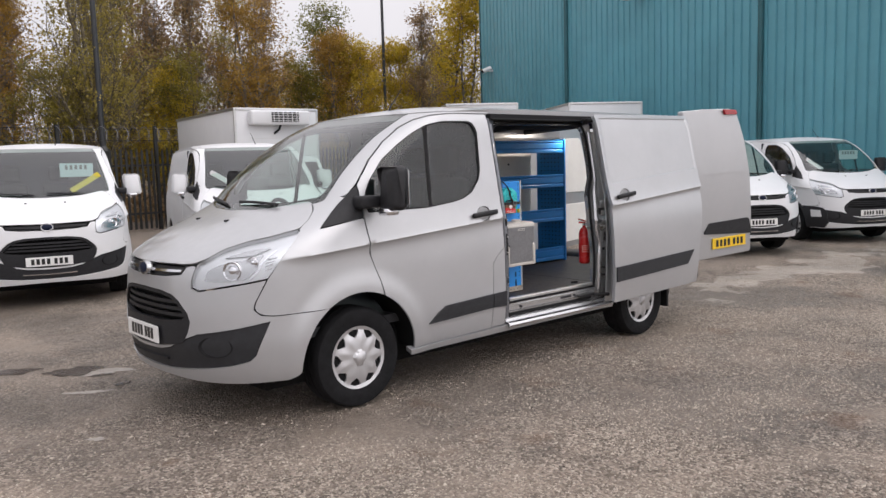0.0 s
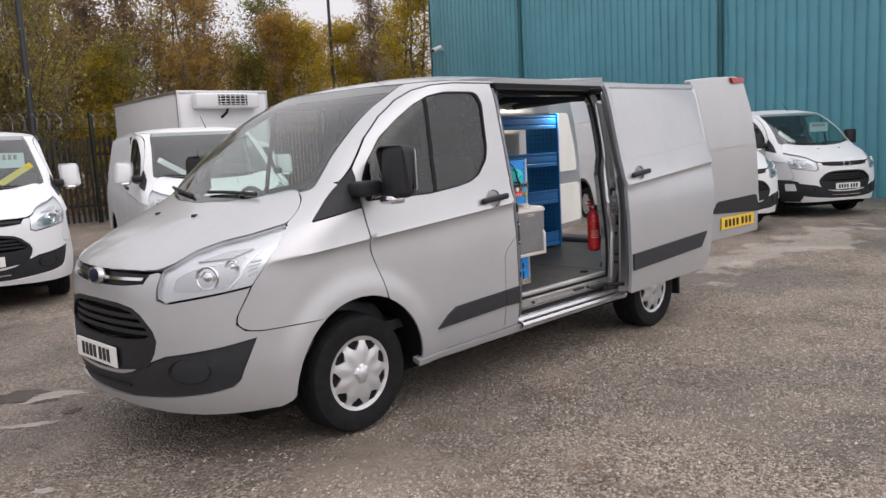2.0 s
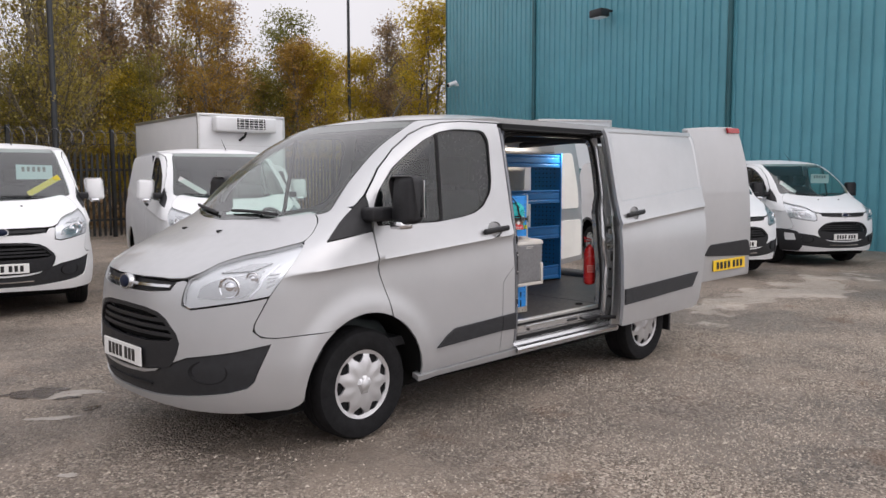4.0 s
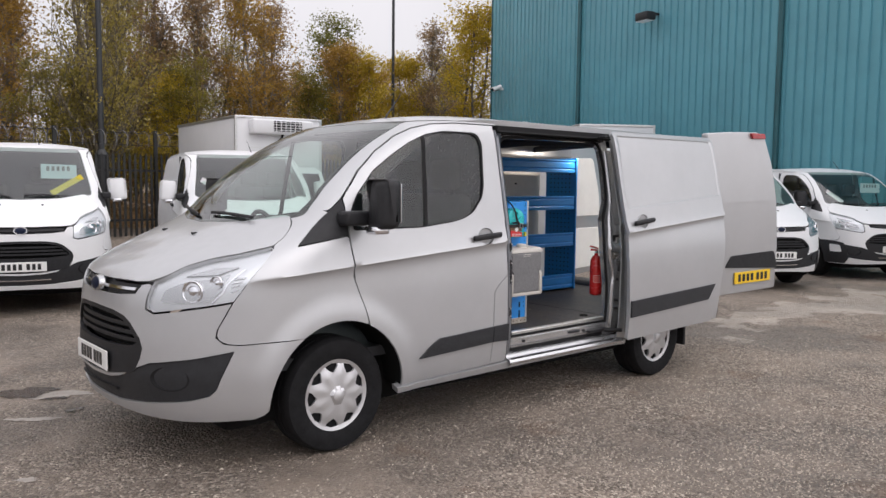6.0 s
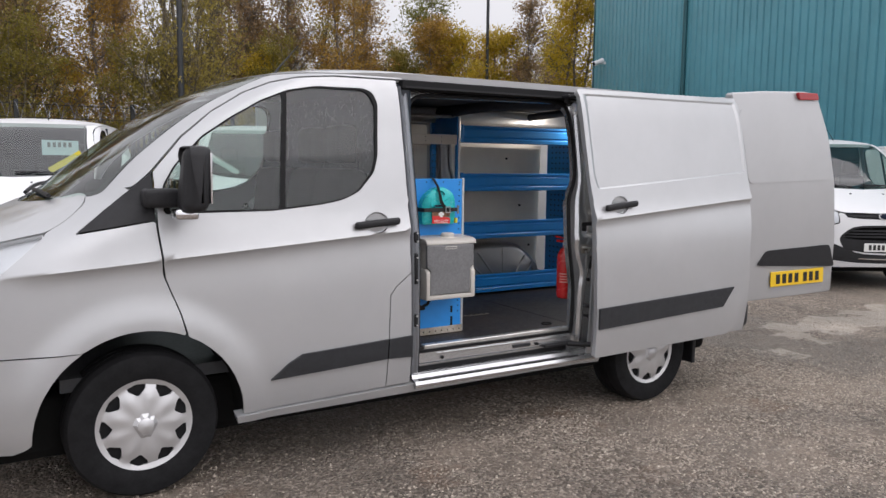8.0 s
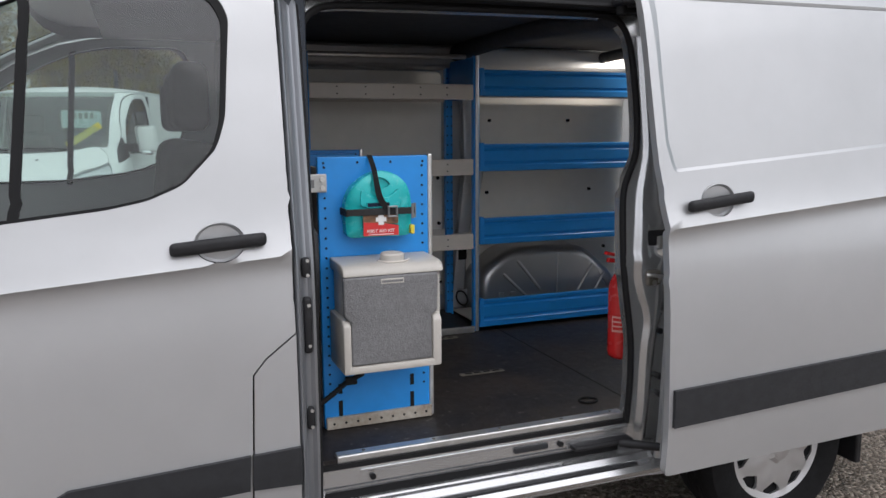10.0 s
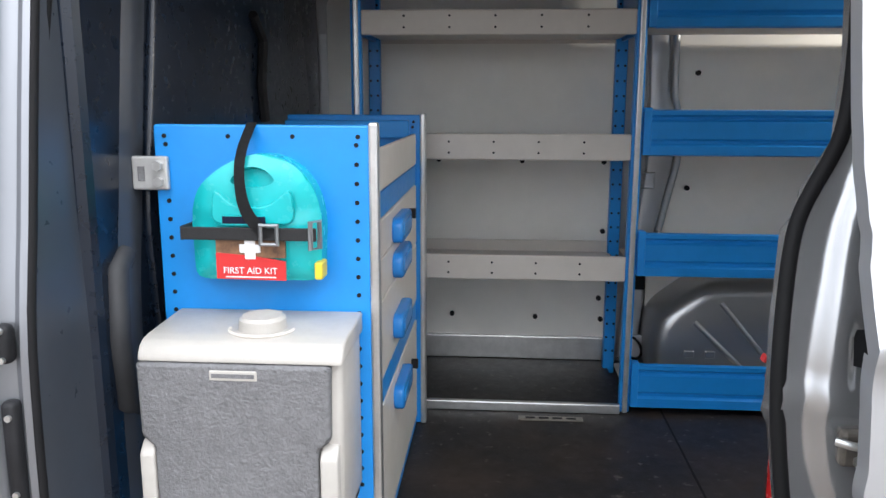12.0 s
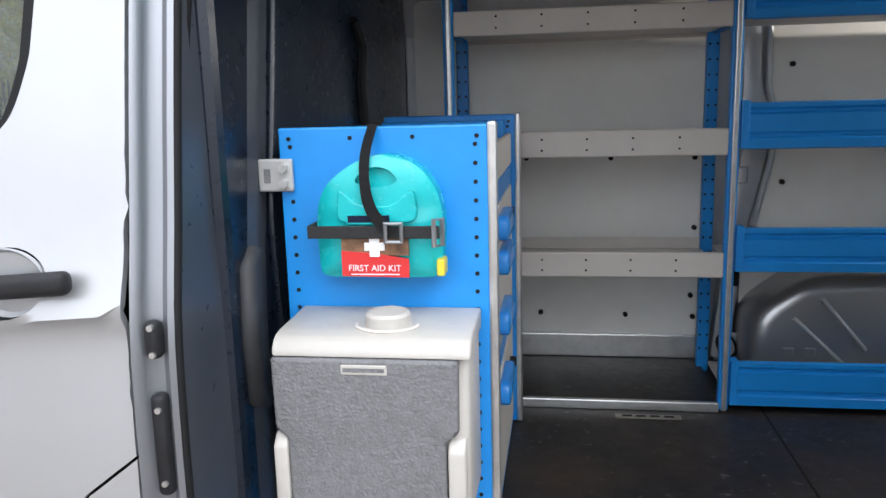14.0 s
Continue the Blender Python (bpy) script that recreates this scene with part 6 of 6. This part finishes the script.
part("top_rail", box(PX0, PX1 - 0.03, PY1 - 0.03, PY1 - 0.002, 1.40, 1.45, 0.004), BLUE, cab)
for z0, z1 in ((1.268, 1.322), (0.868, 0.922), (0.535, 0.56)):
    part("cross_rail", box(PX1 - 0.03, PX1 - 0.014, YA, YB, z0, z1, 0.003), BLUE, cab, "blue cross rail")
for z0, z1 in ((1.187, 1.266), (1.097, 1.185), (0.925, 1.095), (0.562, 0.866)):
    d = part("drawer", box(PX0 + 0.02, PX1 - 0.012, YA, YB, z0, z1, 0.004), SHELF, cab, "warm grey drawer front")
    zc = z1 - 0.050 - (0.055 if z1 == 1.095 else 0.0)
    def oblong(hy, hz):
        return [(5.0 + u, zc + w) for u, w in rounded([(-hy, -hz), (hy, -hz), (hy, hz), (-hy, hz)], hz, 6)]
    g = part("pull", prism(oblong(0.098, 0.030), PX1 - 0.014, PX1 + 0.012, 0.006, axis="X"), BLUED, d, "blue plastic recessed pull", smooth=50)
    part("pull_recess", prism(oblong(0.074, 0.016), PX1 + 0.009, PX1 + 0.0135, 0.002, axis="X"), BLUE, g, smooth=50)
for y, z in ((5.235, 1.21), (5.278, 0.775)):
    part("lock", cyl((PX1 - 0.014, y, z), (PX1 + 0.006, y, z), 0.014, n=14), SEAL, cab, "black lock knob")
br = part("bracket", box(4.440, 4.506, 4.522, 4.5335, 1.350, 1.410, 0.004, 2), ZINC, cab, "bolted zinc-plated bracket")
for z in (1.365, 1.393):
    part("bolt", cyl((4.490, 4.512, z), (4.490, 4.524, z), 0.009, n=6), ALUM, br)
part("bracket_slot", box(4.452, 4.464, 4.520, 4.5235, 1.366, 1.392), BING, br)

aid = thing("first_aid_kit", "teal plastic first aid case strapped to the blue panel", "first aid kit")
ol = rounded([(4.560, 1.198), (4.556, 1.31), (4.575, 1.36), (4.615, 1.395), (4.66, 1.417), (4.705, 1.417), (4.748, 1.395), (4.775, 1.36), (4.787, 1.31), (4.782, 1.198)], 0.025)
hole = rounded([(4.632, 1.372), (4.650, 1.392), (4.672, 1.398), (4.694, 1.392), (4.712, 1.372), (4.690, 1.362), (4.655, 1.362)], 0.01)
def aid_face(u, v):
    d = min(abs(u - 4.556), abs(4.787 - u), abs(v - 1.198), max(0.0, 1.42 - v - 2.2 * (u - 4.672) ** 2))
    return (u, 4.455 + 0.022 * math.exp(-d / 0.018) - 0.006 * math.sin((u - 4.55) * 26) * (v > 1.31), v)
part("case", skin(ol, [hole], aid_face, 0.012, 0, 0.072), TEAL, aid, "translucent teal case", smooth=45)
part("case_back", prism(ol, 4.475, 4.533), TEAL, aid)
part("case_pocket", prism(rounded([(4.60, 1.30), (4.605, 1.365), (4.64, 1.33), (4.70, 1.33), (4.74, 1.365), (4.745, 1.30)], 0.02), 4.447, 4.46, 0.003), TEAL, aid)
part("photo_label", box(4.609, 4.729, 4.4415, 4.448, 1.244, 1.288), mat("brown_print", (0.30, 0.16, 0.08), 0.4, 0, 0.6, 40, col2=(0.06, 0.03, 0.02)), aid, "brown printed picture on the label")
lab = part("red_label", prism([(4.609, 1.207), (4.729, 1.205), (4.729, 1.238), (4.668, 1.248), (4.609, 1.252)], 4.440, 4.4445), STICKER, aid, "red label")
part("cross", box(4.660, 4.678, 4.4385, 4.4405, 1.242, 1.278), PAPER, lab, "white cross")
part("cross_arm", box(4.651, 4.687, 4.4387, 4.4407, 1.253, 1.267), PAPER, lab)
fc = bpy.data.curves.new("words", "FONT")
fc.body, fc.size, fc.align_x, fc.extrude = "FIRST AID KIT", 0.0158, "CENTER", 0.0004
tmp = bpy.data.objects.new("words", fc)
me = bpy.data.meshes.new_from_object(tmp)
bpy.data.objects.remove(tmp)
me.materials.append(PAPER)
wd = new("lettering", me)
wd.parent = lab
wd.matrix_world = Matrix.Translation((4.668, 4.4392, 1.2165)) @ Matrix.Rotation(radians(90), 4, "X") @ Matrix.Diagonal((0.98, 1, 1, 1))
part("small_print", box(4.625, 4.712, 4.4390, 4.4405, 1.2095, 1.2115), PAPER, lab)
lg = part("logo_plate", box(4.622, 4.695, 4.438, 4.446, 1.300, 1.316), TEAL, aid, "small logo plate with a dark bar")
part("logo_bar", box(4.624, 4.698, 4.4368, 4.4385, 1.303, 1.315), BADGE, lg)
part("edge_tab", box(4.776, 4.790, 4.45, 4.49, 1.205, 1.235, 0.003), YELLOW, aid, "yellow tab")
st = part("strap", box(4.552, 4.785, 4.432, 4.437, 1.275, 1.297, 0.002), WEB, aid, "black webbing strap with a metal buckle")
part("strap_side", box(4.550, 4.556, 4.437, 4.53, 1.274, 1.297), WEB, st)
bm = bmesh.new()
pp = [(4.655, 4.533, 1.468), (4.656, 4.520, 1.470), (4.654, 4.452, 1.418), (4.656, 4.436, 1.37), (4.664, 4.432, 1.33), (4.68, 4.430, 1.305), (4.703, 4.429, 1.284)]
for _ in range(2):
    # rounded bends in the webbing
    qq = [pp[0]]
    for a, b in zip(pp, pp[1:]):
        qq += [tuple(Vector(a).lerp(Vector(b), 0.25)), tuple(Vector(a).lerp(Vector(b), 0.75))]
    pp = qq + [pp[-1]]
for i in range(len(pp)):
    x, y, z = pp[i]
    a = bm.verts.new((x - 0.009, y, z - (0.006 if i > 13 else 0)))
    b = bm.verts.new((x + 0.009, y, z + (0.006 if i > 13 else 0)))
    if i:
        bm.faces.new((pa, pb, b, a))
    pa, pb = a, b
bmesh.ops.solidify(bm, geom=list(bm.faces), thickness=0.002)
part("strap_upright", bm, WEB, st)
part("buckle", tube([(4.692, 4.427, 1.270), (4.720, 4.427, 1.270), (4.720, 4.427, 1.302), (4.692, 4.427, 1.302)], 0.0048, 6, True), BUCKLE, st, "metal strap buckle")
part("buckle", tube([(4.776, 4.43, 1.262), (4.788, 4.445, 1.262), (4.788, 4.445, 1.308), (4.776, 4.43, 1.308)], 0.0048, 6, True), BUCKLE, st, "metal strap buckle")

aid.location.y += 0.018
wash = thing("hand_wash_unit", "off-white and grey plastic hand wash unit on the panel", "hand wash unit")
bm = prism([(4.532, 0.80), (4.532, 1.125), (4.352, 1.098), (4.345, 0.80)], 4.520, 4.842, 0.012, axis="X")
part("tank", bm, BINW, wash, "off-white water tank", smooth=50)
part("lid", prism([(4.533, 1.096), (4.533, 1.133), (4.380, 1.128), (4.356, 1.124), (4.342, 1.116), (4.335, 1.105), (4.332, 1.0935)], 4.510, 4.846, 0.004, axis="X"), BINW, wash, smooth=50)
bm = spin([(0.0, 0.027), (0.034, 0.027), (0.040, 0.022), (0.042, 0.004), (0.048, 0.003), (0.048, 0.0)], 12, axis="Z")
bmesh.ops.transform(bm, matrix=Matrix.Translation((4.695, 4.42, 1.126)) @ Matrix.Rotation(radians(2), 4, "X"), verts=bm.verts)
cp = part("cap", bm, BINW, wash, "off-white screw cap", smooth=30)
part("cap_ring", tube([(4.695 + 0.054 * math.cos(a), 4.412 + 0.045 * math.sin(a), 1.131 + 0.002 * math.sin(a)) for a in [math.pi * (1 + k / 14) for k in range(15)]], 0.003, 5), SHELF, cp)
part("front_cover", prism(rounded([(4.508, 1.092), (4.510, 0.965), (4.531, 0.95), (4.531, 0.805), (4.803, 0.805), (4.803, 0.95), (4.824, 0.965), (4.826, 1.092)], 0.008), 4.328, 4.352, 0.006), BING, wash, "grained grey front cover", smooth=45)
part("name_plate", box(4.630, 4.708, 4.3258, 4.330, 1.066, 1.083, 0.002), BINW, wash, "pale name plate with a dark bar")
part("name_bar", box(4.634, 4.704, 4.3250, 4.3262, 1.071, 1.078), BING, wash)
for x0, x1 in ((4.505, 4.530), (4.806, 4.836)):
    part("cradle_arm", prism([(4.325, 0.782), (4.325, 0.935), (4.345, 0.955), (4.53, 0.955), (4.53, 0.782)], x0, x1, 0.005, axis="X"), BINW, wash, "off-white cradle arm", smooth=45)
part("cradle_base", box(4.505, 4.836, 4.325, 4.532, 0.778, 0.803, 0.006), BINW, wash, smooth=45)
wash.matrix_world = Matrix.Translation((0, 4.533, 0)) @ Matrix.Diagonal((1, 0.92, 1, 1)) @ Matrix.Translation((0, -4.533, 0))
hose = thing("hose", "black rubber hose hanging below the hand wash unit", "hose")
part("hose_tube", tube([(4.63, 4.50, 0.775), (4.60, 4.49, 0.73), (4.55, 4.50, 0.705), (4.50, 4.50, 0.668), (4.45, 4.49, 0.64), (4.41, 4.47, 0.645), (4.395, 4.44, 0.70), (4.40, 4.43, 0.78)], 0.009, 8), SEAL, hose, smooth=60)
part("hose_clip", box(4.545, 4.585, 4.490, 4.512, 0.695, 0.722, 0.005), SEAL, hose)

rack = thing("shelf_rack", "grey and blue steel van racking on the side wall", "shelf rack")
FY, BY = 5.57, 5.95
for x in (4.655, 5.495):
    p = part("front_post", box(x - 0.016, x + 0.016, FY - 0.012, FY + 0.02, 0.533, 1.905, 0.005), BLUE, rack, "blue steel upright")
    part("edge_profile", box(x - 0.007, x + 0.009, FY - 0.022, FY - 0.010, 0.533, 1.905, 0.004), ALUM, p, "aluminium edge profile")
    part("back_post", box(x - 0.022, x + 0.018, BY - 0.035, BY + 0.0, 0.533, 1.905, 0.004), BLUE, rack, "blue steel upright")
    q = part("side_brace", box(x - 0.005, x + 0.005, FY + 0.02, BY - 0.035, 1.70, 1.90), BLUE, rack)
    dots("perforation", [(x - 0.002 + d, BY - 0.036, 0.62 + 0.05 * k) for k in range(25) for d in (-0.012, 0.012)], 0.004, "Y", p)
for z0, z1 in ((1.695, 1.768), (1.328, 1.408), (0.957, 1.036)):
    s = part("shelf", box(4.675, 5.478, FY + 0.004, BY - 0.01, z0 + 0.012, z0 + 0.020), SHELF, rack, "warm grey steel shelf with a raised lip")
    part("lip", box(4.672, 5.480, FY - 0.012, FY + 0.004, z0, z1, 0.005), SHELF, s)
    part("back_lip", box(4.675, 5.478, BY - 0.012, BY - 0.006, z0, z1 - 0.02), SHELF, s)
    dots("perforation", [(4.80 + 0.135 * k, FY - 0.0125, z) for k in range(5) for z in (z0 + 0.022, z0 + 0.055)], 0.0036, "Y", s)
for z0, z1 in ((1.712, 1.842), (1.343, 1.480), (0.974, 1.110), (0.548, 0.692)):
    s = part("shelf", box(5.515, 6.665, FY, BY - 0.01, z0 + 0.010, z0 + 0.016), SHELF, rack, "steel shelf tray with a blue ribbed lip")
    bm = bmesh.new()
    h = z1 - z0
    pr = [(FY, z0), (FY - 0.014, z0 + 0.004), (FY - 0.014, z0 + h * 0.22), (FY - 0.006, z0 + h * 0.27), (FY - 0.006, z0 + h * 0.33), (FY - 0.012, z0 + h * 0.38), (FY - 0.012, z0 + h * 0.74), (FY - 0.005, z0 + h * 0.79), (FY - 0.005, z0 + h * 0.84),
          (FY - 0.014, z0 + h * 0.89), (FY - 0.014, z1 - 0.003), (FY + 0.002, z1), (FY + 0.002, z0)]
    A = [bm.verts.new((5.535, y, z)) for y, z in pr]
    B = [bm.verts.new((6.662, y, z)) for y, z in pr]
    for i in range(len(pr)):
        bm.faces.new((A[i], B[i], B[(i + 1) % len(pr)], A[(i + 1) % len(pr)]))
    bm.faces.new(A)
    bm.faces.new(B)
    bmesh.ops.recalc_face_normals(bm, faces=bm.faces)
    part("lip", bm, BLUE, s)
    part("end_cap", box(5.513, 5.536, FY - 0.015, FY + 0.02, z0 + 0.003, z1 + 0.006, 0.003), BLUE, s)
ep = part("end_panel", box(6.668, 6.684, FY - 0.012, BY, 0.533, 1.86, 0.003), BLUE, rack, "blue perforated end panel")
dots("perforation", [(6.667, FY + 0.06 + 0.05 * k, 0.62 + 0.045 * j) for k in range(6) for j in range(27)], 0.007, "X", ep)
part("edge_profile", box(6.665, 6.688, FY - 0.024, FY - 0.010, 0.533, 1.86, 0.004), BLUE, ep)

ext = thing("fire_extinguisher", "red fire extinguisher held beside the door pillar", "fire extinguisher")
bm = spin([(0.0, 0.0), (0.035, 0.0), (0.048, 0.012), (0.05, 0.03), (0.05, 0.26), (0.046, 0.29), (0.030, 0.32), (0.016, 0.33), (0.016, 0.345), (0.0, 0.345)], 32, (5.583, 4.435, 0.692), "Z")
part("cylinder", bm, RED, ext, smooth=45)
part("valve", cyl((5.583, 4.435, 1.03), (5.583, 4.435, 1.065), 0.016), CHROME, ext, smooth=45)
part("lever", prism([(5.515, 1.062), (5.60, 1.055), (5.60, 1.066), (5.52, 1.078)], 4.425, 4.445, 0.002), RED, ext)
part("lever", prism([(5.505, 1.092), (5.60, 1.070), (5.60, 1.080), (5.51, 1.104)], 4.425, 4.445, 0.002), RED, ext)
bm = bmesh.new()
vs = []
for z in (0.80, 0.86):
    vs.append([bm.verts.new((5.583 + 0.0508 * math.cos(a), 4.435 + 0.0508 * math.sin(a), z)) for a in [radians(195 + 9 * k) for k in range(8)]])
for k in range(7):
    bm.faces.new((vs[0][k], vs[0][k + 1], vs[1][k + 1], vs[1][k]))
lb = part("label", bm, FADED, ext, "faded instruction label with red bars", smooth=60)
for i in range(3):
    z = 0.808 + 0.017 * i
    bm = bmesh.new()
    vs = [[bm.verts.new((5.583 + 0.0514 * math.cos(a), 4.435 + 0.0514 * math.sin(a), zz)) for a in [radians(200 + 9 * k) for k in range(7)]] for zz in (z, z + 0.011)]
    for k in range(6):
        bm.faces.new((vs[0][k], vs[0][k + 1], vs[1][k + 1], vs[1][k]))
    part("print_bar", bm, RED, lb)
part("wall_bracket", box(5.60, 5.68, 4.40, 4.47, 0.78, 0.81, 0.004), SEAL, ext, "black holder band")
ext.location.x += 0.014

# ---- parked vans ----
w1 = white_van("parked_van", "white panel van with a price card in the windscreen", pose(2.64, 10.31, 0, 0, 0, 75))
vans = [w1]
for at, lab in ((pose(5.44, 9.75, -0.02, 0, 0, 73), "white panel van parked by the fence"), (pose(15.95, 5.72, -0.11, 0, 0, 57), "white panel van parked by the clad wall"), (pose(12.75, 6.3, -0.09, 0, 0, 57), "white panel van parked beside another"),
                (pose(15.2, 11.2, -0.11, 0, 0, 60), "white panel van parked near the clad wall")):
    c = copy_thing(w1, at)
    c["label"] = lab
    vans.append(c)
for v in vans[2:]:
    for o in v.children_recursive:
        if o.name.startswith("mirror_shell"):
            o.material_slots[0].link = "OBJECT"
            o.material_slots[0].material = BLACK
            o["label"] = "black door mirror housing"
    # dark lower bumper corners and wheel arch trims
    for sgn in (False, True):
        cl = outline([X(0.66, 0.72), X(0.42, 0.715), X(0.30, 0.69), X(0.24, 0.60), X(0.24, 0.40), X(0.30, 0.31), X(0.58, 0.31)] + arc(1.08, 0.34, 0.452, 184, 124, 8))
        c = part("bumper_corner", skin(cl, [], on_body, 0.05, 0.0, 0.01, 0.006, flip=sgn), TRIMG, v, "dark grey bumper corner", smooth=50)
        part("insert", skin(outline([X(0.52, 0.655), X(0.34, 0.645), X(0.31, 0.52), X(0.50, 0.515)], 0.02), [], on_body, 0.05, 0.0, 0.008, 0.012, flip=sgn), WHITE, c, "white insert", smooth=50)
        for cx in (1.08, 4.31):
            ring = outline(arc(cx, 0.34, 0.452, 178, 2, 24) + arc(cx, 0.34, 0.505, 2, 178, 24))
            part("arch_trim", skin(ring, [], on_body, 0.05, 0.0, 0.01, 0.008, flip=sgn), TRIMG, v, "dark grey wheel arch trim", smooth=50)
CARD = mat("pale_blue_card", (0.55, 0.66, 0.70), 0.5)
for v in vans:
    one = v is w1
    if one or v is vans[2]:
        c = part("price_card", prism([(-0.62, 1.60), (-0.62, 1.78), (-0.20, 1.79), (-0.20, 1.60)], 1.34, 1.345, axis="X"), CARD, v, "pale blue card with dark bars")
        for k in range(5):
            part("card_bar", box(1.335, 1.339, -0.54 + 0.06 * k, -0.505 + 0.06 * k, 1.70, 1.76), BING, c)
    s1 = -1 if one else 1
    part("windscreen_strip", prism([(s1 * 0.70, 1.60), (s1 * 0.66, 1.66), (s1 * 0.30, 1.44), (s1 * 0.34, 1.38)], 1.10, 1.105, axis="X"), YELLOW if one else PAPER, v, "yellow windscreen strip" if one else "white windscreen strip")


def box_truck(label, at, h, fridge):
    t = thing("box_truck", label, "box truck", "parked box trucks", at=at)
    part("box_body", box(1.2, 5.9, -1.12, 1.12, 0.85, h, 0.03, 2), WHITE, t, "white insulated box body", smooth=40)
    for sg in (-1, 1):
        part("corner_post", box(1.19, 1.25, sg * 1.12 - 0.03, sg * 1.12 + 0.03, 0.85, h + 0.01, 0.01), ALUM, t)
        part("top_rail", box(1.2, 5.9, sg * 1.12 - 0.03, sg * 1.12 + 0.03, h - 0.05, h + 0.015, 0.012), ALUM, t, "aluminium top rail")
    part("front_rail", box(1.18, 1.23, -1.1, 1.1, h - 0.05, h + 0.015, 0.012), ALUM, t)
    cabm = prism(rounded([(0.0, 0.45), (0.02, 1.0), (0.35, 1.25), (0.75, 1.9), (1.15, 2.05), (1.15, 0.45)], 0.06), -0.95, 0.95, 0.04)
    part("cab", cabm, WHITE, t, smooth=40)
    part("cab_glass", prism([(0.37, 1.30), (0.73, 1.85), (0.71, 1.87), (0.35, 1.32)], -0.82, 0.82), SEAL, t)
    for x in (0.75, 4.6):
        for sg in (-1, 1):
            part("wheel", cyl((x, sg * 0.95, 0.36), (x, sg * 0.72, 0.36), 0.36, n=28), RUBBER, t)
    part("chassis", box(0.6, 5.8, -0.5, 0.5, 0.45, 0.85), SHADED_BLACK, t)
    if fridge:
        u = part("fridge_unit", box(0.93, 1.2, -0.80, 0.80, h - 0.42, h - 0.06, 0.05, 3), WHITE, t, "white refrigeration unit with a dark grille", smooth=40)
        g = part("grille", box(0.918, 0.934, -0.48, 0.26, h - 0.35, h - 0.10, 0.004), SEAL, u)
        for k in range(6):
            y = -0.48 + 0.74 * (k + 0.5) / 6
            part("grille_bar", box(0.910, 0.922, y - 0.008, y + 0.008, h - 0.35, h - 0.10), PAPER, g)
        for k in range(4):
            z = h - 0.35 + 0.25 * (k + 0.5) / 4
            part("grille_bar", box(0.910, 0.922, -0.48, 0.26, z - 0.007, z + 0.007), PAPER, g)
        part("panel_line", box(1.19, 1.2, -0.75, 0.75, h - 0.75, h - 0.74), ALUM, t)
        part("hose", tube([(1.0, 0.0, h - 0.42), (1.05, 0.02, h - 0.52), (1.18, 0.1, h - 0.62)], 0.03, 6), SEAL, u)
    return t


box_truck("white box truck with a refrigeration unit", pose(10.1, 16.75, -0.08, 0, 0, 84), 3.24, True)
box_truck("white box truck beside the clad wall", pose(18.6, 13.4, -0.13, 0, 0, 57), 3.45, False)
box_truck("white box truck beside the clad wall", pose(16.6, 16.6, -0.13, 0, 0, 57), 3.60, False)

# ---- fittings on the clad wall ----
cctv = thing("security_camera", "small white security camera on the clad wall", "security camera")
cctv.matrix_world = WALL
part("bracket", box(-25.77, -25.67, -0.25, 0.0, 5.95, 6.05, 0.02), PAPER, cctv)
part("housing", cyl((-25.72, -0.55, 5.95), (-25.72, -0.15, 6.10), 0.10, n=16), PAPER, cctv, smooth=40)
part("lens", cyl((-25.72, -0.58, 5.94), (-25.72, -0.54, 5.955), 0.07, n=16), SEAL, cctv)
fl = thing("floodlight", "dark grey floodlight on the clad wall", "floodlight")
fl.matrix_world = WALL
part("arm", box(-16.0, -15.9, -0.55, 0.0, 7.38, 7.45, 0.01), TRIMG, fl)
bm = box(-16.25, -15.65, -0.75, -0.35, 7.15, 7.42, 0.06, 2)
part("head", bm, TRIMG, fl, smooth=40)
part("glass", box(-16.2, -15.7, -0.72, -0.40, 7.135, 7.15), PAPER, fl)
sg = thing("wall_sign", "small yellow and white safety sign on the clad wall", "sign")
sg.matrix_world = WALL
part("board", box(-6.30, -5.90, -0.065, -0.05, 2.32, 2.66, 0.004), PAPER, sg)
part("yellow_band", box(-6.30, -5.90, -0.070, -0.064, 2.48, 2.66), YELLOW, sg, "yellow upper half")
